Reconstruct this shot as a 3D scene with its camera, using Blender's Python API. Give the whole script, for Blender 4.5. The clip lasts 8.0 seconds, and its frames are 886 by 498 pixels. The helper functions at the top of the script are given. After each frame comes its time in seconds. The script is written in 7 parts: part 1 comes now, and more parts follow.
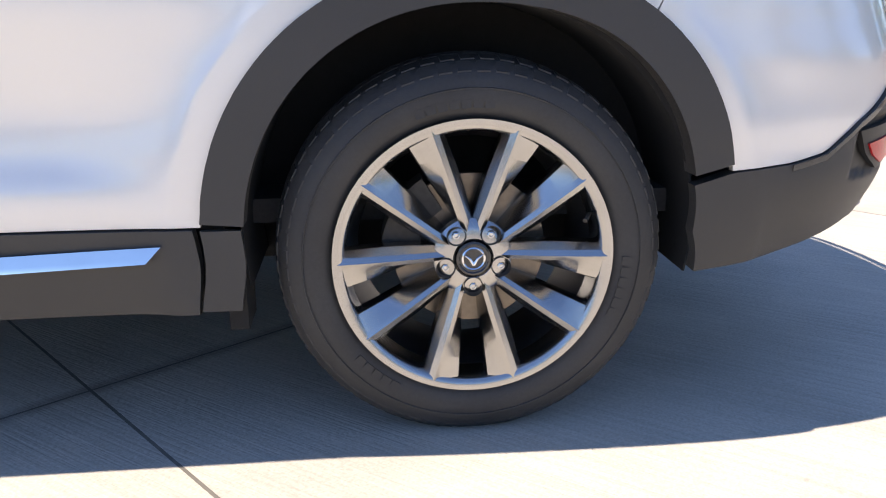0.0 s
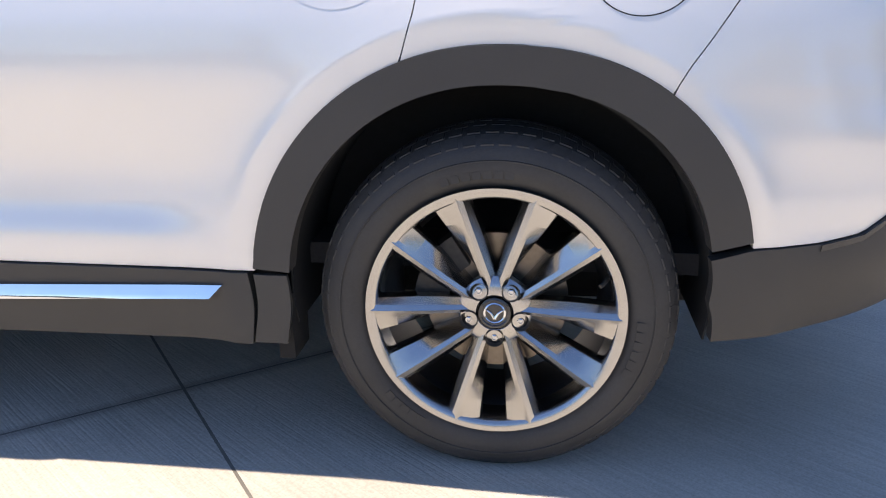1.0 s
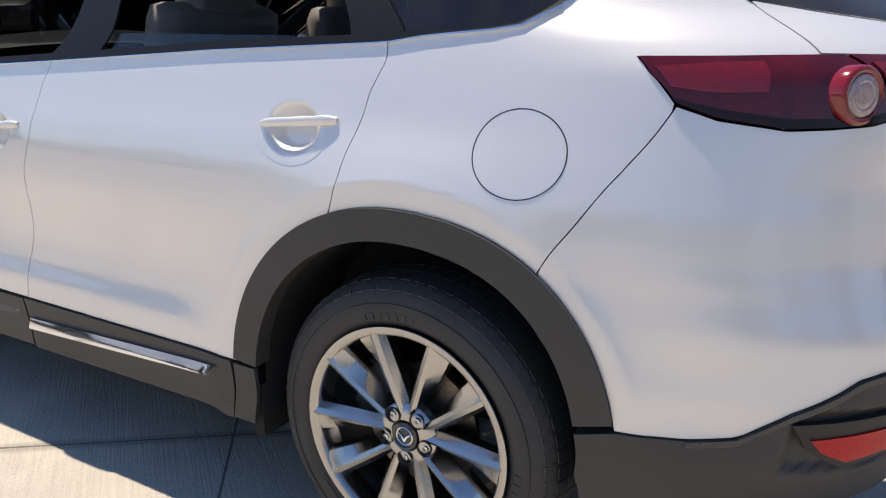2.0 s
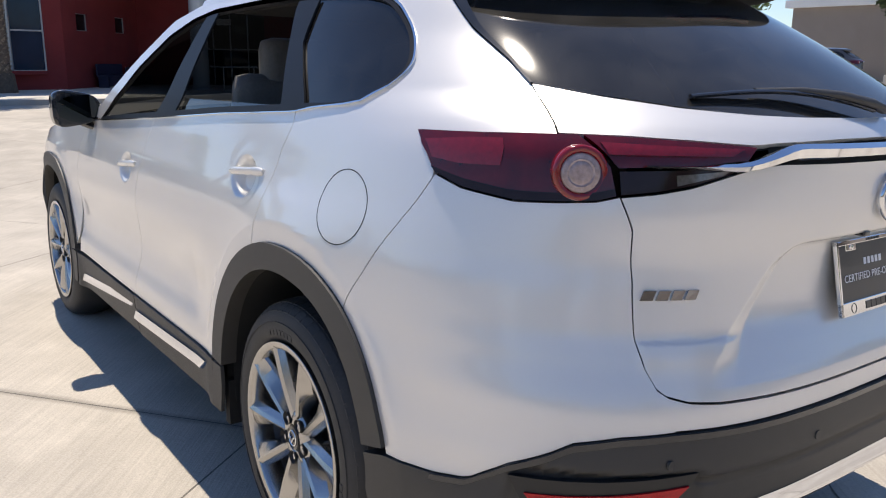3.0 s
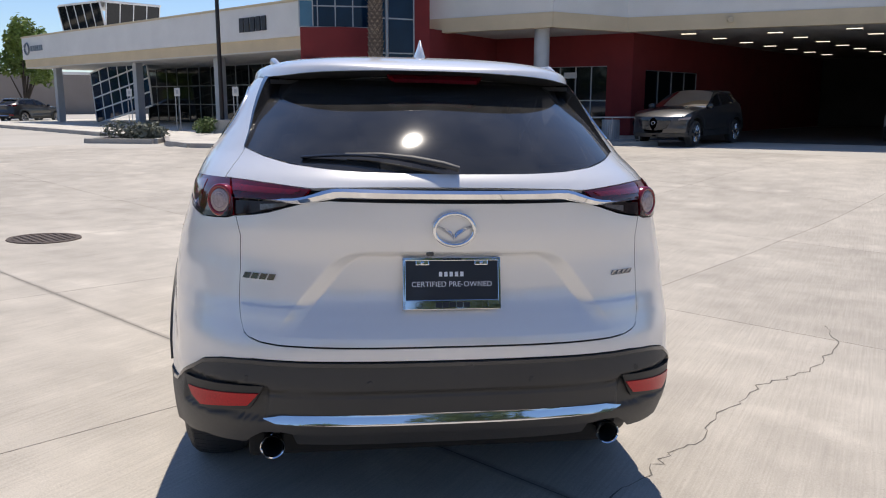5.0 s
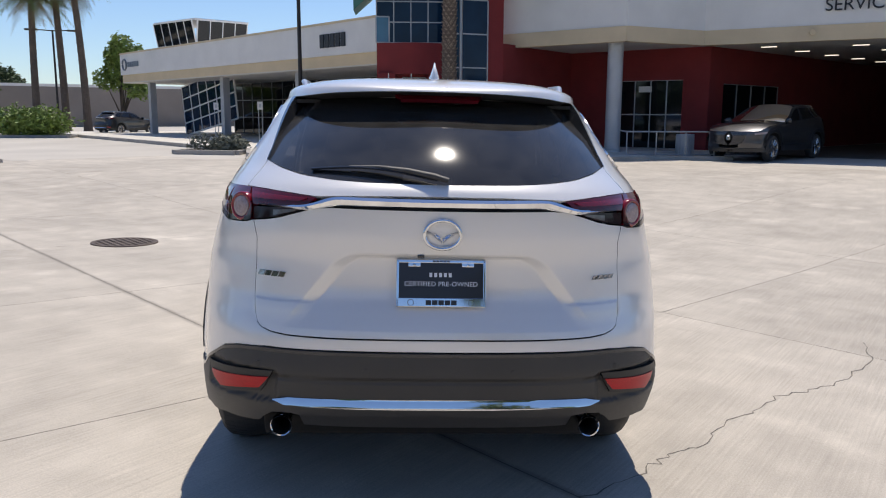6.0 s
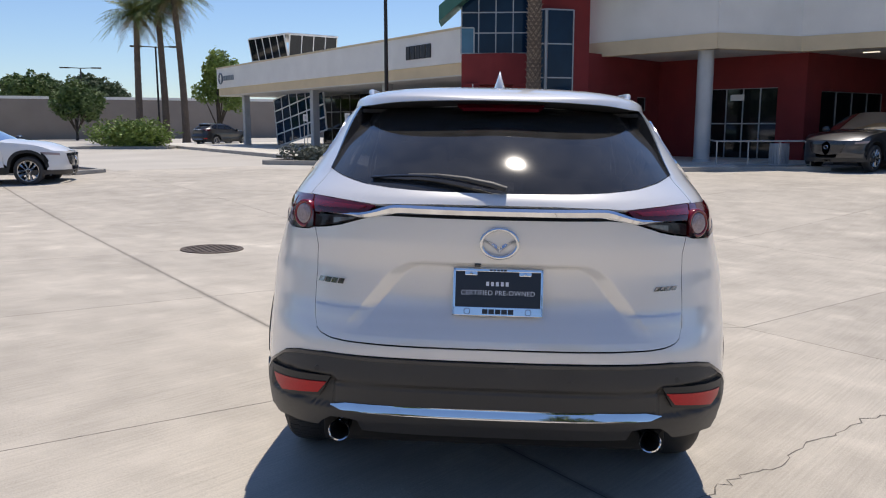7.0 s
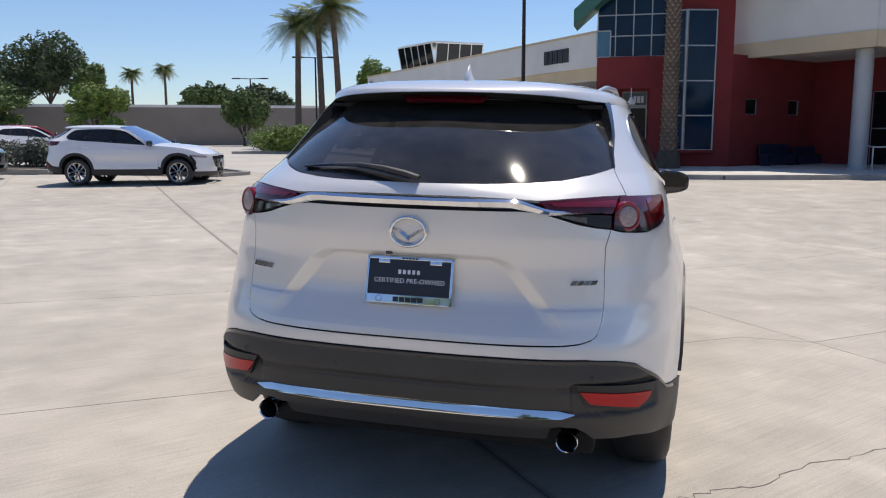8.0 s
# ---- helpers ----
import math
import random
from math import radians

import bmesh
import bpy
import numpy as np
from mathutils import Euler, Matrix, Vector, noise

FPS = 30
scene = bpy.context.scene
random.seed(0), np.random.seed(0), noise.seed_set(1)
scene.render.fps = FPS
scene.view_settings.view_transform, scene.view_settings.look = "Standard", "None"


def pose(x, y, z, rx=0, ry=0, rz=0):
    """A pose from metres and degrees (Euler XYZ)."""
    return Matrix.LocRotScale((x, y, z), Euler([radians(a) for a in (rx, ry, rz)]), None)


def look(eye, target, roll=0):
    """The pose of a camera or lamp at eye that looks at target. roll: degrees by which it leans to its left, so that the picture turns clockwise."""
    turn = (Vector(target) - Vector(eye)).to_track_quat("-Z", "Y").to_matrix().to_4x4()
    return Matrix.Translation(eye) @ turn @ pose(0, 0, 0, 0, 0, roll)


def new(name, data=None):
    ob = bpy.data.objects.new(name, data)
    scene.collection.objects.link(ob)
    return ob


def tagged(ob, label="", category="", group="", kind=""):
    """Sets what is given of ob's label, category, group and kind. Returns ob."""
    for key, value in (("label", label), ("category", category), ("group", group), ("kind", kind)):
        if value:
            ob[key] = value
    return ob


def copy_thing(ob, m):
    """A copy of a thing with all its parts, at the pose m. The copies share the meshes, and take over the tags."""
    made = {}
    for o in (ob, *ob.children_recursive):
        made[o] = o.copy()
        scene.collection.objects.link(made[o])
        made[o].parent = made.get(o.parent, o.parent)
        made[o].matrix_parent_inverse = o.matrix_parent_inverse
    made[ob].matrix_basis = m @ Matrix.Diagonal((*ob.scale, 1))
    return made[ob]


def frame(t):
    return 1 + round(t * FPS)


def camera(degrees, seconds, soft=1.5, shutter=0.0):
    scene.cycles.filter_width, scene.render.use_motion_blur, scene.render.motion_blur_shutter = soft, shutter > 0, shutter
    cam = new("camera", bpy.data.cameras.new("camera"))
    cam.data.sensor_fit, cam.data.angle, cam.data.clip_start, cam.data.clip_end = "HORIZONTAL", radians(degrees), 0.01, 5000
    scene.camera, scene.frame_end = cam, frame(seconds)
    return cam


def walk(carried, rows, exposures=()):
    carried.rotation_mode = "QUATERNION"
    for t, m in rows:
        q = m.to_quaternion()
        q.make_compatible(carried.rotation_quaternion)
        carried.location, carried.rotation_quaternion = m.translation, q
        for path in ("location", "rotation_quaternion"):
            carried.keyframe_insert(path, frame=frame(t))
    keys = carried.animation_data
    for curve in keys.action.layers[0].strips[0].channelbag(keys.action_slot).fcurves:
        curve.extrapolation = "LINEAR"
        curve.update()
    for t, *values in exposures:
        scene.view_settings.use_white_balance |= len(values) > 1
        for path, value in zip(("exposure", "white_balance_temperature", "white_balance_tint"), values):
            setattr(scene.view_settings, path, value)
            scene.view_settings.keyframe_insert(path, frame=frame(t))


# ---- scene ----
cam = camera(58.4, 8.0, soft=1.1)
TILT = pose(0, 0, 0, -1.0, 0, 0) @ pose(0, 0, 0, 0, 1.2, 0)
PATH = [
    (0, (-2.4, 0.201, 0.838), (-0.495, 0.016, 0.258), -0.3),
    (0.5, (-2.397, 0.134, 0.854), (-0.491, 0.119, 0.249), -0.7),
    (1, (-2.481, -0.087, 1.028), (-0.598, 0.152, 0.395), -0.5),
    (1.5, (-2.472, -0.462, 1.205), (-0.658, 0.134, 0.609), -0.1),
    (1.7, (-2.429, -0.644, 1.261), (-0.67, 0.108, 0.68), 0.1),
    (2.8, (-1.966, -1.683, 1.336), (-0.689, -0.208, 0.896), 1.2),
    (3, (-1.837, -1.88, 1.356), (-0.669, -0.312, 0.936), 1.1),
    (3.5, (-1.466, -2.308, 1.408), (-0.562, -0.566, 1.025), 1.2),
    (4, (-1.096, -2.758, 1.448), (-0.419, -0.91, 1.09), 1.3),
    (4.5, (-0.743, -3.17, 1.462), (-0.268, -1.257, 1.123), 1.2),
    (4.7, (-0.605, -3.303, 1.459), (-0.197, -1.373, 1.124), 1.2),
    (5.8, (-0.174, -3.806, 1.488), (-0.032, -1.834, 1.187), 1.3),
    (6, (-0.162, -3.807, 1.484), (-0.043, -1.833, 1.186), 1.4),
    (6.5, (-0.137, -3.813, 1.485), (-0.106, -1.834, 1.197), 1.4),
    (7, (-0.063, -3.801, 1.479), (-0.159, -1.823, 1.202), 1.2),
    (7.5, (0.296, -3.716, 1.439), (0.022, -1.753, 1.171), 1.1),
    (8, (0.779, -3.705, 1.434), (0.301, -1.782, 1.166), 1.3),
]
walk(cam, [(t, TILT @ look(eye, target, roll)) for t, eye, target, roll in PATH],
     [(0.0, 1.00, 7250, 14), (1.0, 0.95, 7400, 14), (1.7, 0.60, 7500, 12), (2.8, 0.34, 7250, 12), (4.0, 0.20, 7000, 12), (6.0, 0.08, 6920, 12), (8.0, 0.02, 6920, 12)])

# ---- world, sun, exposure ----
SUN = (TILT.to_3x3() @ Vector((0.07, 0.36, 1.0))).normalized()
sun_data = bpy.data.lights.new("sun", "SUN")
sun_data.energy, sun_data.angle, sun_data.color = 4.2, radians(0.53), (1.0, 0.955, 0.89)
sun_lamp = new("sun", sun_data)
sun_lamp.matrix_world = look(SUN * 60, (0, 0, 0))

sky_world = bpy.data.worlds.new("sky")
scene.world = sky_world
sky_world.use_nodes = True
sn = sky_world.node_tree.nodes
sky = sn.new("ShaderNodeTexSky")
sky.sky_type, sky.sun_disc = "NISHITA", False
sky.sun_elevation, sky.sun_rotation = math.asin(SUN.z), math.atan2(SUN.x, SUN.y)
sky.air_density, sky.dust_density, sky.ozone_density = 1.0, 0.1, 2.6
sn["Background"].inputs[1].default_value = 0.110
haze = sn.new("ShaderNodeVectorMath")
haze.operation = "MULTIPLY"
haze.inputs[1].default_value = (0.80, 0.932, 1.15)
sky_world.node_tree.links.new(sky.outputs[0], haze.inputs[0])
sky_world.node_tree.links.new(haze.outputs[0], sn["Background"].inputs[0])


# ---- materials ----
def mat(name, color, rough=0.5, metal=0.0, coat=0.0, grain=0.0, grain_size=40.0, blotch=0.0, blotch_size=2.0,
        bump=0.0, bump_size=200.0, spec=0.5, vary=0.0, stretch=None, coat_rough=0.03):
    """A principled surface with grain, blotches and relief in object coordinates."""
    m = bpy.data.materials.new(name)
    m.use_nodes = True
    nt = m.node_tree
    nd, lk = nt.nodes, nt.links
    b = nd["Principled BSDF"]
    b.inputs["Roughness"].default_value = rough
    b.inputs["Metallic"].default_value = metal
    b.inputs["Coat Weight"].default_value = coat
    b.inputs["Coat Roughness"].default_value = coat_rough
    b.inputs["Specular IOR Level"].default_value = spec
    tc = nd.new("ShaderNodeTexCoord")
    co = tc.outputs["Object"]
    if stretch:
        mp = nd.new("ShaderNodeMapping")
        mp.inputs["Scale"].default_value = stretch
        lk.new(co, mp.inputs[0])
        co = mp.outputs[0]
    rgb = nd.new("ShaderNodeRGB")
    rgb.outputs[0].default_value = (*color, 1)
    out = rgb.outputs[0]

    def varied(out, size, amount, detail):
        n = nd.new("ShaderNodeTexNoise")
        n.inputs["Scale"].default_value, n.inputs["Detail"].default_value = size, detail
        lk.new(co, n.inputs["Vector"])
        r = nd.new("ShaderNodeMapRange")
        r.inputs[1].default_value, r.inputs[2].default_value = 0.25, 0.75
        r.inputs[3].default_value, r.inputs[4].default_value = 1 - amount, 1 + amount
        lk.new(n.outputs[0], r.inputs[0])
        x = nd.new("ShaderNodeVectorMath")
        x.operation = "SCALE"
        lk.new(out, x.inputs[0])
        lk.new(r.outputs[0], x.inputs["Scale"])
        return x.outputs[0]

    if grain:
        out = varied(out, grain_size, grain, 4)
    if blotch:
        out = varied(out, blotch_size, blotch, 5)
    if vary:
        oi = nd.new("ShaderNodeObjectInfo")
        r = nd.new("ShaderNodeMapRange")
        r.inputs[3].default_value, r.inputs[4].default_value = 1 - vary, 1 + vary
        lk.new(oi.outputs["Random"], r.inputs[0])
        x = nd.new("ShaderNodeVectorMath")
        x.operation = "SCALE"
        lk.new(out, x.inputs[0])
        lk.new(r.outputs[0], x.inputs["Scale"])
        out = x.outputs[0]
    lk.new(out, b.inputs["Base Color"])
    if bump:
        n = nd.new("ShaderNodeTexNoise")
        n.inputs["Scale"].default_value, n.inputs["Detail"].default_value = bump_size, 3
        lk.new(co, n.inputs["Vector"])
        bp = nd.new("ShaderNodeBump")
        bp.inputs["Strength"].default_value, bp.inputs["Distance"].default_value = bump, 0.002
        lk.new(n.outputs[0], bp.inputs["Height"])
        lk.new(bp.outputs[0], b.inputs["Normal"])
    return m


def glass(name, tint, rough=0.01, gloss=1.0, dust=0.0):
    """Tinted glazing: a clear, coloured sheet with a glossy surface."""
    m = bpy.data.materials.new(name)
    m.use_nodes = True
    nd, lk = m.node_tree.nodes, m.node_tree.links
    nd.remove(nd["Principled BSDF"])
    tr, gl, fr, mx = (nd.new(k) for k in ("ShaderNodeBsdfTransparent", "ShaderNodeBsdfGlossy", "ShaderNodeFresnel", "ShaderNodeMixShader"))
    tr.inputs[0].default_value = (*tint, 1)
    gl.inputs[0].default_value = (gloss, gloss, gloss, 1)
    gl.inputs["Roughness"].default_value = rough
    fr.inputs[0].default_value = 1.55
    lk.new(fr.outputs[0], mx.inputs[0])
    lk.new(tr.outputs[0], mx.inputs[1])
    lk.new(gl.outputs[0], mx.inputs[2])
    out = mx.outputs[0]
    if dust:
        df, m2 = nd.new("ShaderNodeBsdfDiffuse"), nd.new("ShaderNodeMixShader")
        df.inputs[0].default_value = (0.5, 0.48, 0.45, 1)
        tc, n = nd.new("ShaderNodeTexCoord"), nd.new("ShaderNodeTexNoise")
        n.inputs["Scale"].default_value, n.inputs["Detail"].default_value = 9, 5
        lk.new(tc.outputs["Object"], n.inputs["Vector"])
        r = nd.new("ShaderNodeMapRange")
        r.inputs[1].default_value, r.inputs[2].default_value = 0.3, 0.7
        r.inputs[3].default_value, r.inputs[4].default_value = dust * 0.6, dust * 1.4
        lk.new(n.outputs[0], r.inputs[0])
        lk.new(r.outputs[0], m2.inputs[0])
        lk.new(out, m2.inputs[1])
        lk.new(df.outputs[0], m2.inputs[2])
        out = m2.outputs[0]
    lk.new(out, nd["Material Output"].inputs[0])
    return m


def glow(name, color, power):
    m = mat(name, color, 0.4)
    b = m.node_tree.nodes["Principled BSDF"]
    b.inputs["Emission Color"].default_value = (*color, 1)
    b.inputs["Emission Strength"].default_value = power
    return m


def paint(name, color, metal=0.0, rough=0.32):
    return mat(name, color, rough, metal, coat=1.0, grain=0.02, grain_size=900, blotch=0.012, blotch_size=3, coat_rough=0.025)


PEARL = paint("pearl white paint", (0.79, 0.775, 0.745), 0.32, 0.33)
GREY_PAINT = paint("machine grey paint", (0.06, 0.06, 0.065), 0.6, 0.3)
WHITE_PAINT = paint("white paint", (0.78, 0.78, 0.78))
BLACK_PAINT = paint("black paint", (0.012, 0.012, 0.014))
SILVER_PAINT = paint("silver paint", (0.42, 0.43, 0.44), 0.6)
RED_PAINT = paint("red paint", (0.42, 0.02, 0.02))
GREEN_PAINT = paint("green grey paint", (0.16, 0.24, 0.20))
TAIL_BAND = mat("deep red light band", (0.16, 0.0015, 0.005), 0.12, coat=1.0, grain=0.2, grain_size=90)
CLAD = mat("textured black plastic", (0.043, 0.041, 0.0385), 0.50, grain=0.12, grain_size=700, blotch=0.08, blotch_size=5, bump=0.25, bump_size=1500)
TRIM = mat("gloss black trim", (0.02, 0.021, 0.024), 0.16, coat=0.6, blotch=0.1, blotch_size=9)
FRAME_GREY = mat("satin window surround", (0.012, 0.013, 0.016), 0.42, 0.0, spec=0.2, blotch=0.08, blotch_size=9)
LINER = mat("black liner", (0.011, 0.011, 0.011), 0.9, grain=0.2, grain_size=60)
CHROME = mat("chrome", (0.80, 0.81, 0.83), 0.05, 1.0, blotch=0.03, blotch_size=20)
ALLOY = mat("satin alloy", (0.45, 0.442, 0.432), 0.24, 1.0, grain=0.05, grain_size=300, blotch=0.06, blotch_size=12)
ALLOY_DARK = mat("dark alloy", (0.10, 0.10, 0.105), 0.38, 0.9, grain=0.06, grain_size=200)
RAIL = mat("satin silver rail", (0.58, 0.59, 0.61), 0.3, 0.8, blotch=0.05, blotch_size=9)
RECESS = mat("black recess plastic", (0.016, 0.016, 0.016), 0.5, grain=0.1, grain_size=300)
RUBBER = mat("tyre rubber", (0.036, 0.035, 0.034), 0.62, grain=0.12, grain_size=160, blotch=0.22, blotch_size=7, bump=0.3, bump_size=500)
DISC = mat("brake disc steel", (0.20, 0.17, 0.14), 0.35, 0.9, grain=0.1, grain_size=90, blotch=0.12, blotch_size=15)
IRON = mat("dark iron", (0.05, 0.048, 0.045), 0.6, 0.5, grain=0.2, grain_size=70)
STEEL = mat("bright nut steel", (0.62, 0.62, 0.62), 0.2, 1.0, grain=0.05, grain_size=80)
TAIL_RED = mat("red lamp lens", (0.075, 0.0014, 0.004), 0.08, coat=0.4, blotch=0.35, blotch_size=16)
TAIL_BRIGHT = mat("bright red lamp ring", (0.22, 0.002, 0.006), 0.12, coat=0.8, grain=0.1, grain_size=120)
TAIL_DARK = mat("smoked lamp lens", (0.018, 0.010, 0.012), 0.10, spec=0.3, coat=0.0, blotch=0.2, blotch_size=18)
LENS_CLEAR = mat("clear lamp lens", (0.36, 0.28, 0.28), 0.28, 0.25, coat=0.5, grain=0.3, grain_size=110)
REFLECT_RED = mat("red reflector", (0.50, 0.010, 0.014), 0.28, coat=0.2, spec=0.25, grain=0.25, grain_size=220)
GLASS_DARK = glass("privacy glass", (0.035, 0.038, 0.045), 0.03, dust=0.02)
GLASS_REAR = glass("dusty privacy glass", (0.045, 0.047, 0.052), 0.055, dust=0.05)
GLASS_SCREEN = glass("windscreen glass", (0.08, 0.085, 0.085))
REVERSE = mat("smoked clear lens", (0.12, 0.11, 0.115), 0.15, 0.3, coat=1.0, grain=0.35, grain_size=90)
DARK_CHROME = mat("smoked chrome", (0.36, 0.36, 0.38), 0.12, 1.0, blotch=0.05, blotch_size=20)
GLASS_CLEAR = glass("clear glass", (0.62, 0.66, 0.66))
FABRIC = mat("dark cabin fabric", (0.035, 0.034, 0.035), 0.85, grain=0.2, grain_size=120, bump=0.3, bump_size=600)
LEATHER = mat("grey seat leather", (0.20, 0.185, 0.17), 0.5, grain=0.1, grain_size=80, blotch=0.1, blotch_size=6, bump=0.3, bump_size=400)
PLATE_BLACK = mat("plate insert", (0.016, 0.018, 0.024), 0.35, coat=0.3, grain=0.05, grain_size=200)
PLATE_INK = mat("plate lettering", (0.75, 0.77, 0.80), 0.5, grain=0.04, grain_size=300)
MIRROR_GLASS = mat("mirror glass", (0.075, 0.08, 0.085), 0.02, 1.0)


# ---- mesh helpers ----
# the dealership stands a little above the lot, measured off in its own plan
SITE = Matrix.Translation(Vector((-.02, -.572, .223))) @ Matrix.Scale(.85, 4)


def on_site(x, y, z=0.0):
    p = SITE @ Vector((x, y, z))
    return p.x, p.y


def part(name, bm, material, parent=None, label="", smooth=0.0):
    """Links a bmesh as one mesh object, smooth below the given angle in degrees."""
    me = bpy.data.meshes.new(name)
    bm.normal_update()
    if smooth:
        for f in bm.faces:
            f.smooth = True
        for e in bm.edges:
            e.smooth = len(e.link_faces) == 2 and e.calc_face_angle(3.2) < radians(smooth)
    bm.to_mesh(me)
    bm.free()
    me.materials.append(material)
    ob = new(name, me)
    ob.parent = parent
    if label:
        ob["label"] = label
    return ob


def thing(name, m, label, category, group="", kind=""):
    """An Empty at the base of a thing, for its parts."""
    ob = new(name)
    ob.empty_display_size = 0.2
    ob.matrix_world = m
    return tagged(ob, label, category, group, kind)


def add_box(bm, lo, hi, bevel=0.0, m=None):
    g = bmesh.ops.create_cube(bm, size=1.0)["verts"]
    c = [(a + b) / 2 for a, b in zip(lo, hi)]
    s = [b - a for a, b in zip(lo, hi)]
    for v in g:
        v.co = Vector((c[i] + v.co[i] * s[i] for i in range(3)))
    if bevel:
        es = {e for v in g for e in v.link_edges}
        r = bmesh.ops.bevel(bm, geom=list(es), offset=bevel, segments=2, profile=0.6, affect="EDGES")
        g = list({v for f in r["faces"] for v in f.verts} | {v for v in g if v.is_valid})
    if m is not None:
        for v in g:
            v.co = m @ v.co
    return g


def box(lo, hi, bevel=0.0, m=None):
    bm = bmesh.new()
    add_box(bm, lo, hi, bevel, m)
    return bm


def add_grid(bm, rows, close=False, flip=False):
    """Faces over rows of points; close joins the ends of each row."""
    vs = [[bm.verts.new(p) for p in r] for r in rows]
    n = len(rows[0])
    for a, b in zip(vs[:-1], vs[1:]):
        for i in range(n if close else n - 1):
            j = (i + 1) % n
            q = (a[i], a[j], b[j], b[i])
            if len(set(q)) == 4:
                bm.faces.new(q[::-1] if flip else q)
    return vs


def add_tube(bm, path, radius, sides=10, cap=True, flat=1.0, up=(0, 0, 1)):
    """A tube along a path; radius may be a list; flat squeezes it along its own normal."""
    pts = [Vector(p) for p in path]
    rad = radius if isinstance(radius, (list, tuple)) else [radius] * len(pts)
    rows = []
    for i, p in enumerate(pts):
        d = (pts[min(i + 1, len(pts) - 1)] - pts[max(i - 1, 0)]).normalized()
        a = Vector(up).cross(d)
        a = a.normalized() if a.length > 1e-4 else Vector((1, 0, 0))
        b = d.cross(a)
        rows.append([p + rad[i] * (math.cos(k) * a + math.sin(k) * flat * b) for k in [2 * math.pi * j / sides for j in range(sides)]])
    vs = add_grid(bm, rows, close=True)
    if cap:
        bm.faces.new(vs[0][::-1])
        bm.faces.new(vs[-1])
    return vs


def tube(path, radius, sides=10, flat=1.0, up=(0, 0, 1)):
    bm = bmesh.new()
    add_tube(bm, path, radius, sides, True, flat, up)
    return bm


def lathe(profile, sides=48, axis="X", at=(0, 0, 0)):
    """Turns (offset along the axis, radius) points about the axis."""
    bm = bmesh.new()
    rows = []
    for o, r in profile:
        ring = []
        for k in range(sides):
            a = 2 * math.pi * k / sides
            c, s = r * math.cos(a), r * math.sin(a)
            ring.append(Vector(at) + (Vector((o, c, s)) if axis == "X" else Vector((c, o, s)) if axis == "Y" else Vector((c, s, o))))
        rows.append(ring)
    add_grid(bm, rows, close=True)
    bmesh.ops.recalc_face_normals(bm, faces=bm.faces)
    return bm


def slab_prism(points, z0, z1):
    """An upright prism over a polygon in plan."""
    bm = bmesh.new()
    lo = [bm.verts.new((x, y, z0)) for x, y in points]
    hi = [bm.verts.new((x, y, z1)) for x, y in points]
    n = len(points)
    bm.faces.new(lo[::-1])
    bm.faces.new(hi)
    for i in range(n):
        j = (i + 1) % n
        bm.faces.new((lo[i], lo[j], hi[j], hi[i]))
    bmesh.ops.recalc_face_normals(bm, faces=bm.faces)
    return bm


def wall_frame(a, b):
    """Local axes of a wall from a to b in plan: x along it, y to its left, z up."""
    dx, dy = b[0] - a[0], b[1] - a[1]
    return pose(a[0], a[1], 0, 0, 0, math.degrees(math.atan2(dy, dx))), math.hypot(dx, dy)


def letters(text, size, depth, m, material, parent, name="lettering", align="CENTER", spread=1.0):
    """Raised lettering in the built-in font."""
    cu = bpy.data.curves.new(name, "FONT")
    cu.body, cu.size, cu.extrude, cu.align_x, cu.space_character = text, size, depth, align, spread
    tmp = bpy.data.objects.new(name, cu)
    scene.collection.objects.link(tmp)
    me = bpy.data.meshes.new_from_object(tmp.evaluated_get(bpy.context.evaluated_depsgraph_get()))
    bpy.data.objects.remove(tmp)
    me.transform(m)
    me.materials.clear()
    me.materials.append(material)
    ob = new(name, me)
    ob.parent = parent
    return ob


def smooth01(t):
    t = max(0.0, min(1.0, t))
    return t * t * (3 - 2 * t)


def curve_of(xs, ys):
    """A monotone cubic through the points."""
    xs, ys = list(xs), list(ys)
    n = len(xs)
    d = [(ys[i + 1] - ys[i]) / (xs[i + 1] - xs[i]) for i in range(n - 1)]
    t = [d[0]] + [0 if d[i - 1] * d[i] <= 0 else 2 * d[i - 1] * d[i] / (d[i - 1] + d[i]) for i in range(1, n - 1)] + [d[-1]]

    def f(x):
        if x <= xs[0]:
            return ys[0] + t[0] * (x - xs[0])
        if x >= xs[-1]:
            return ys[-1] + t[-1] * (x - xs[-1])
        i = max(k for k in range(n - 1) if xs[k] <= x)
        h = xs[i + 1] - xs[i]
        s = (x - xs[i]) / h
        return (ys[i] * (1 + 2 * s) * (1 - s) ** 2 + t[i] * h * s * (1 - s) ** 2 + ys[i + 1] * s * s * (3 - 2 * s) + t[i + 1] * h * s * s * (s - 1))
    return f


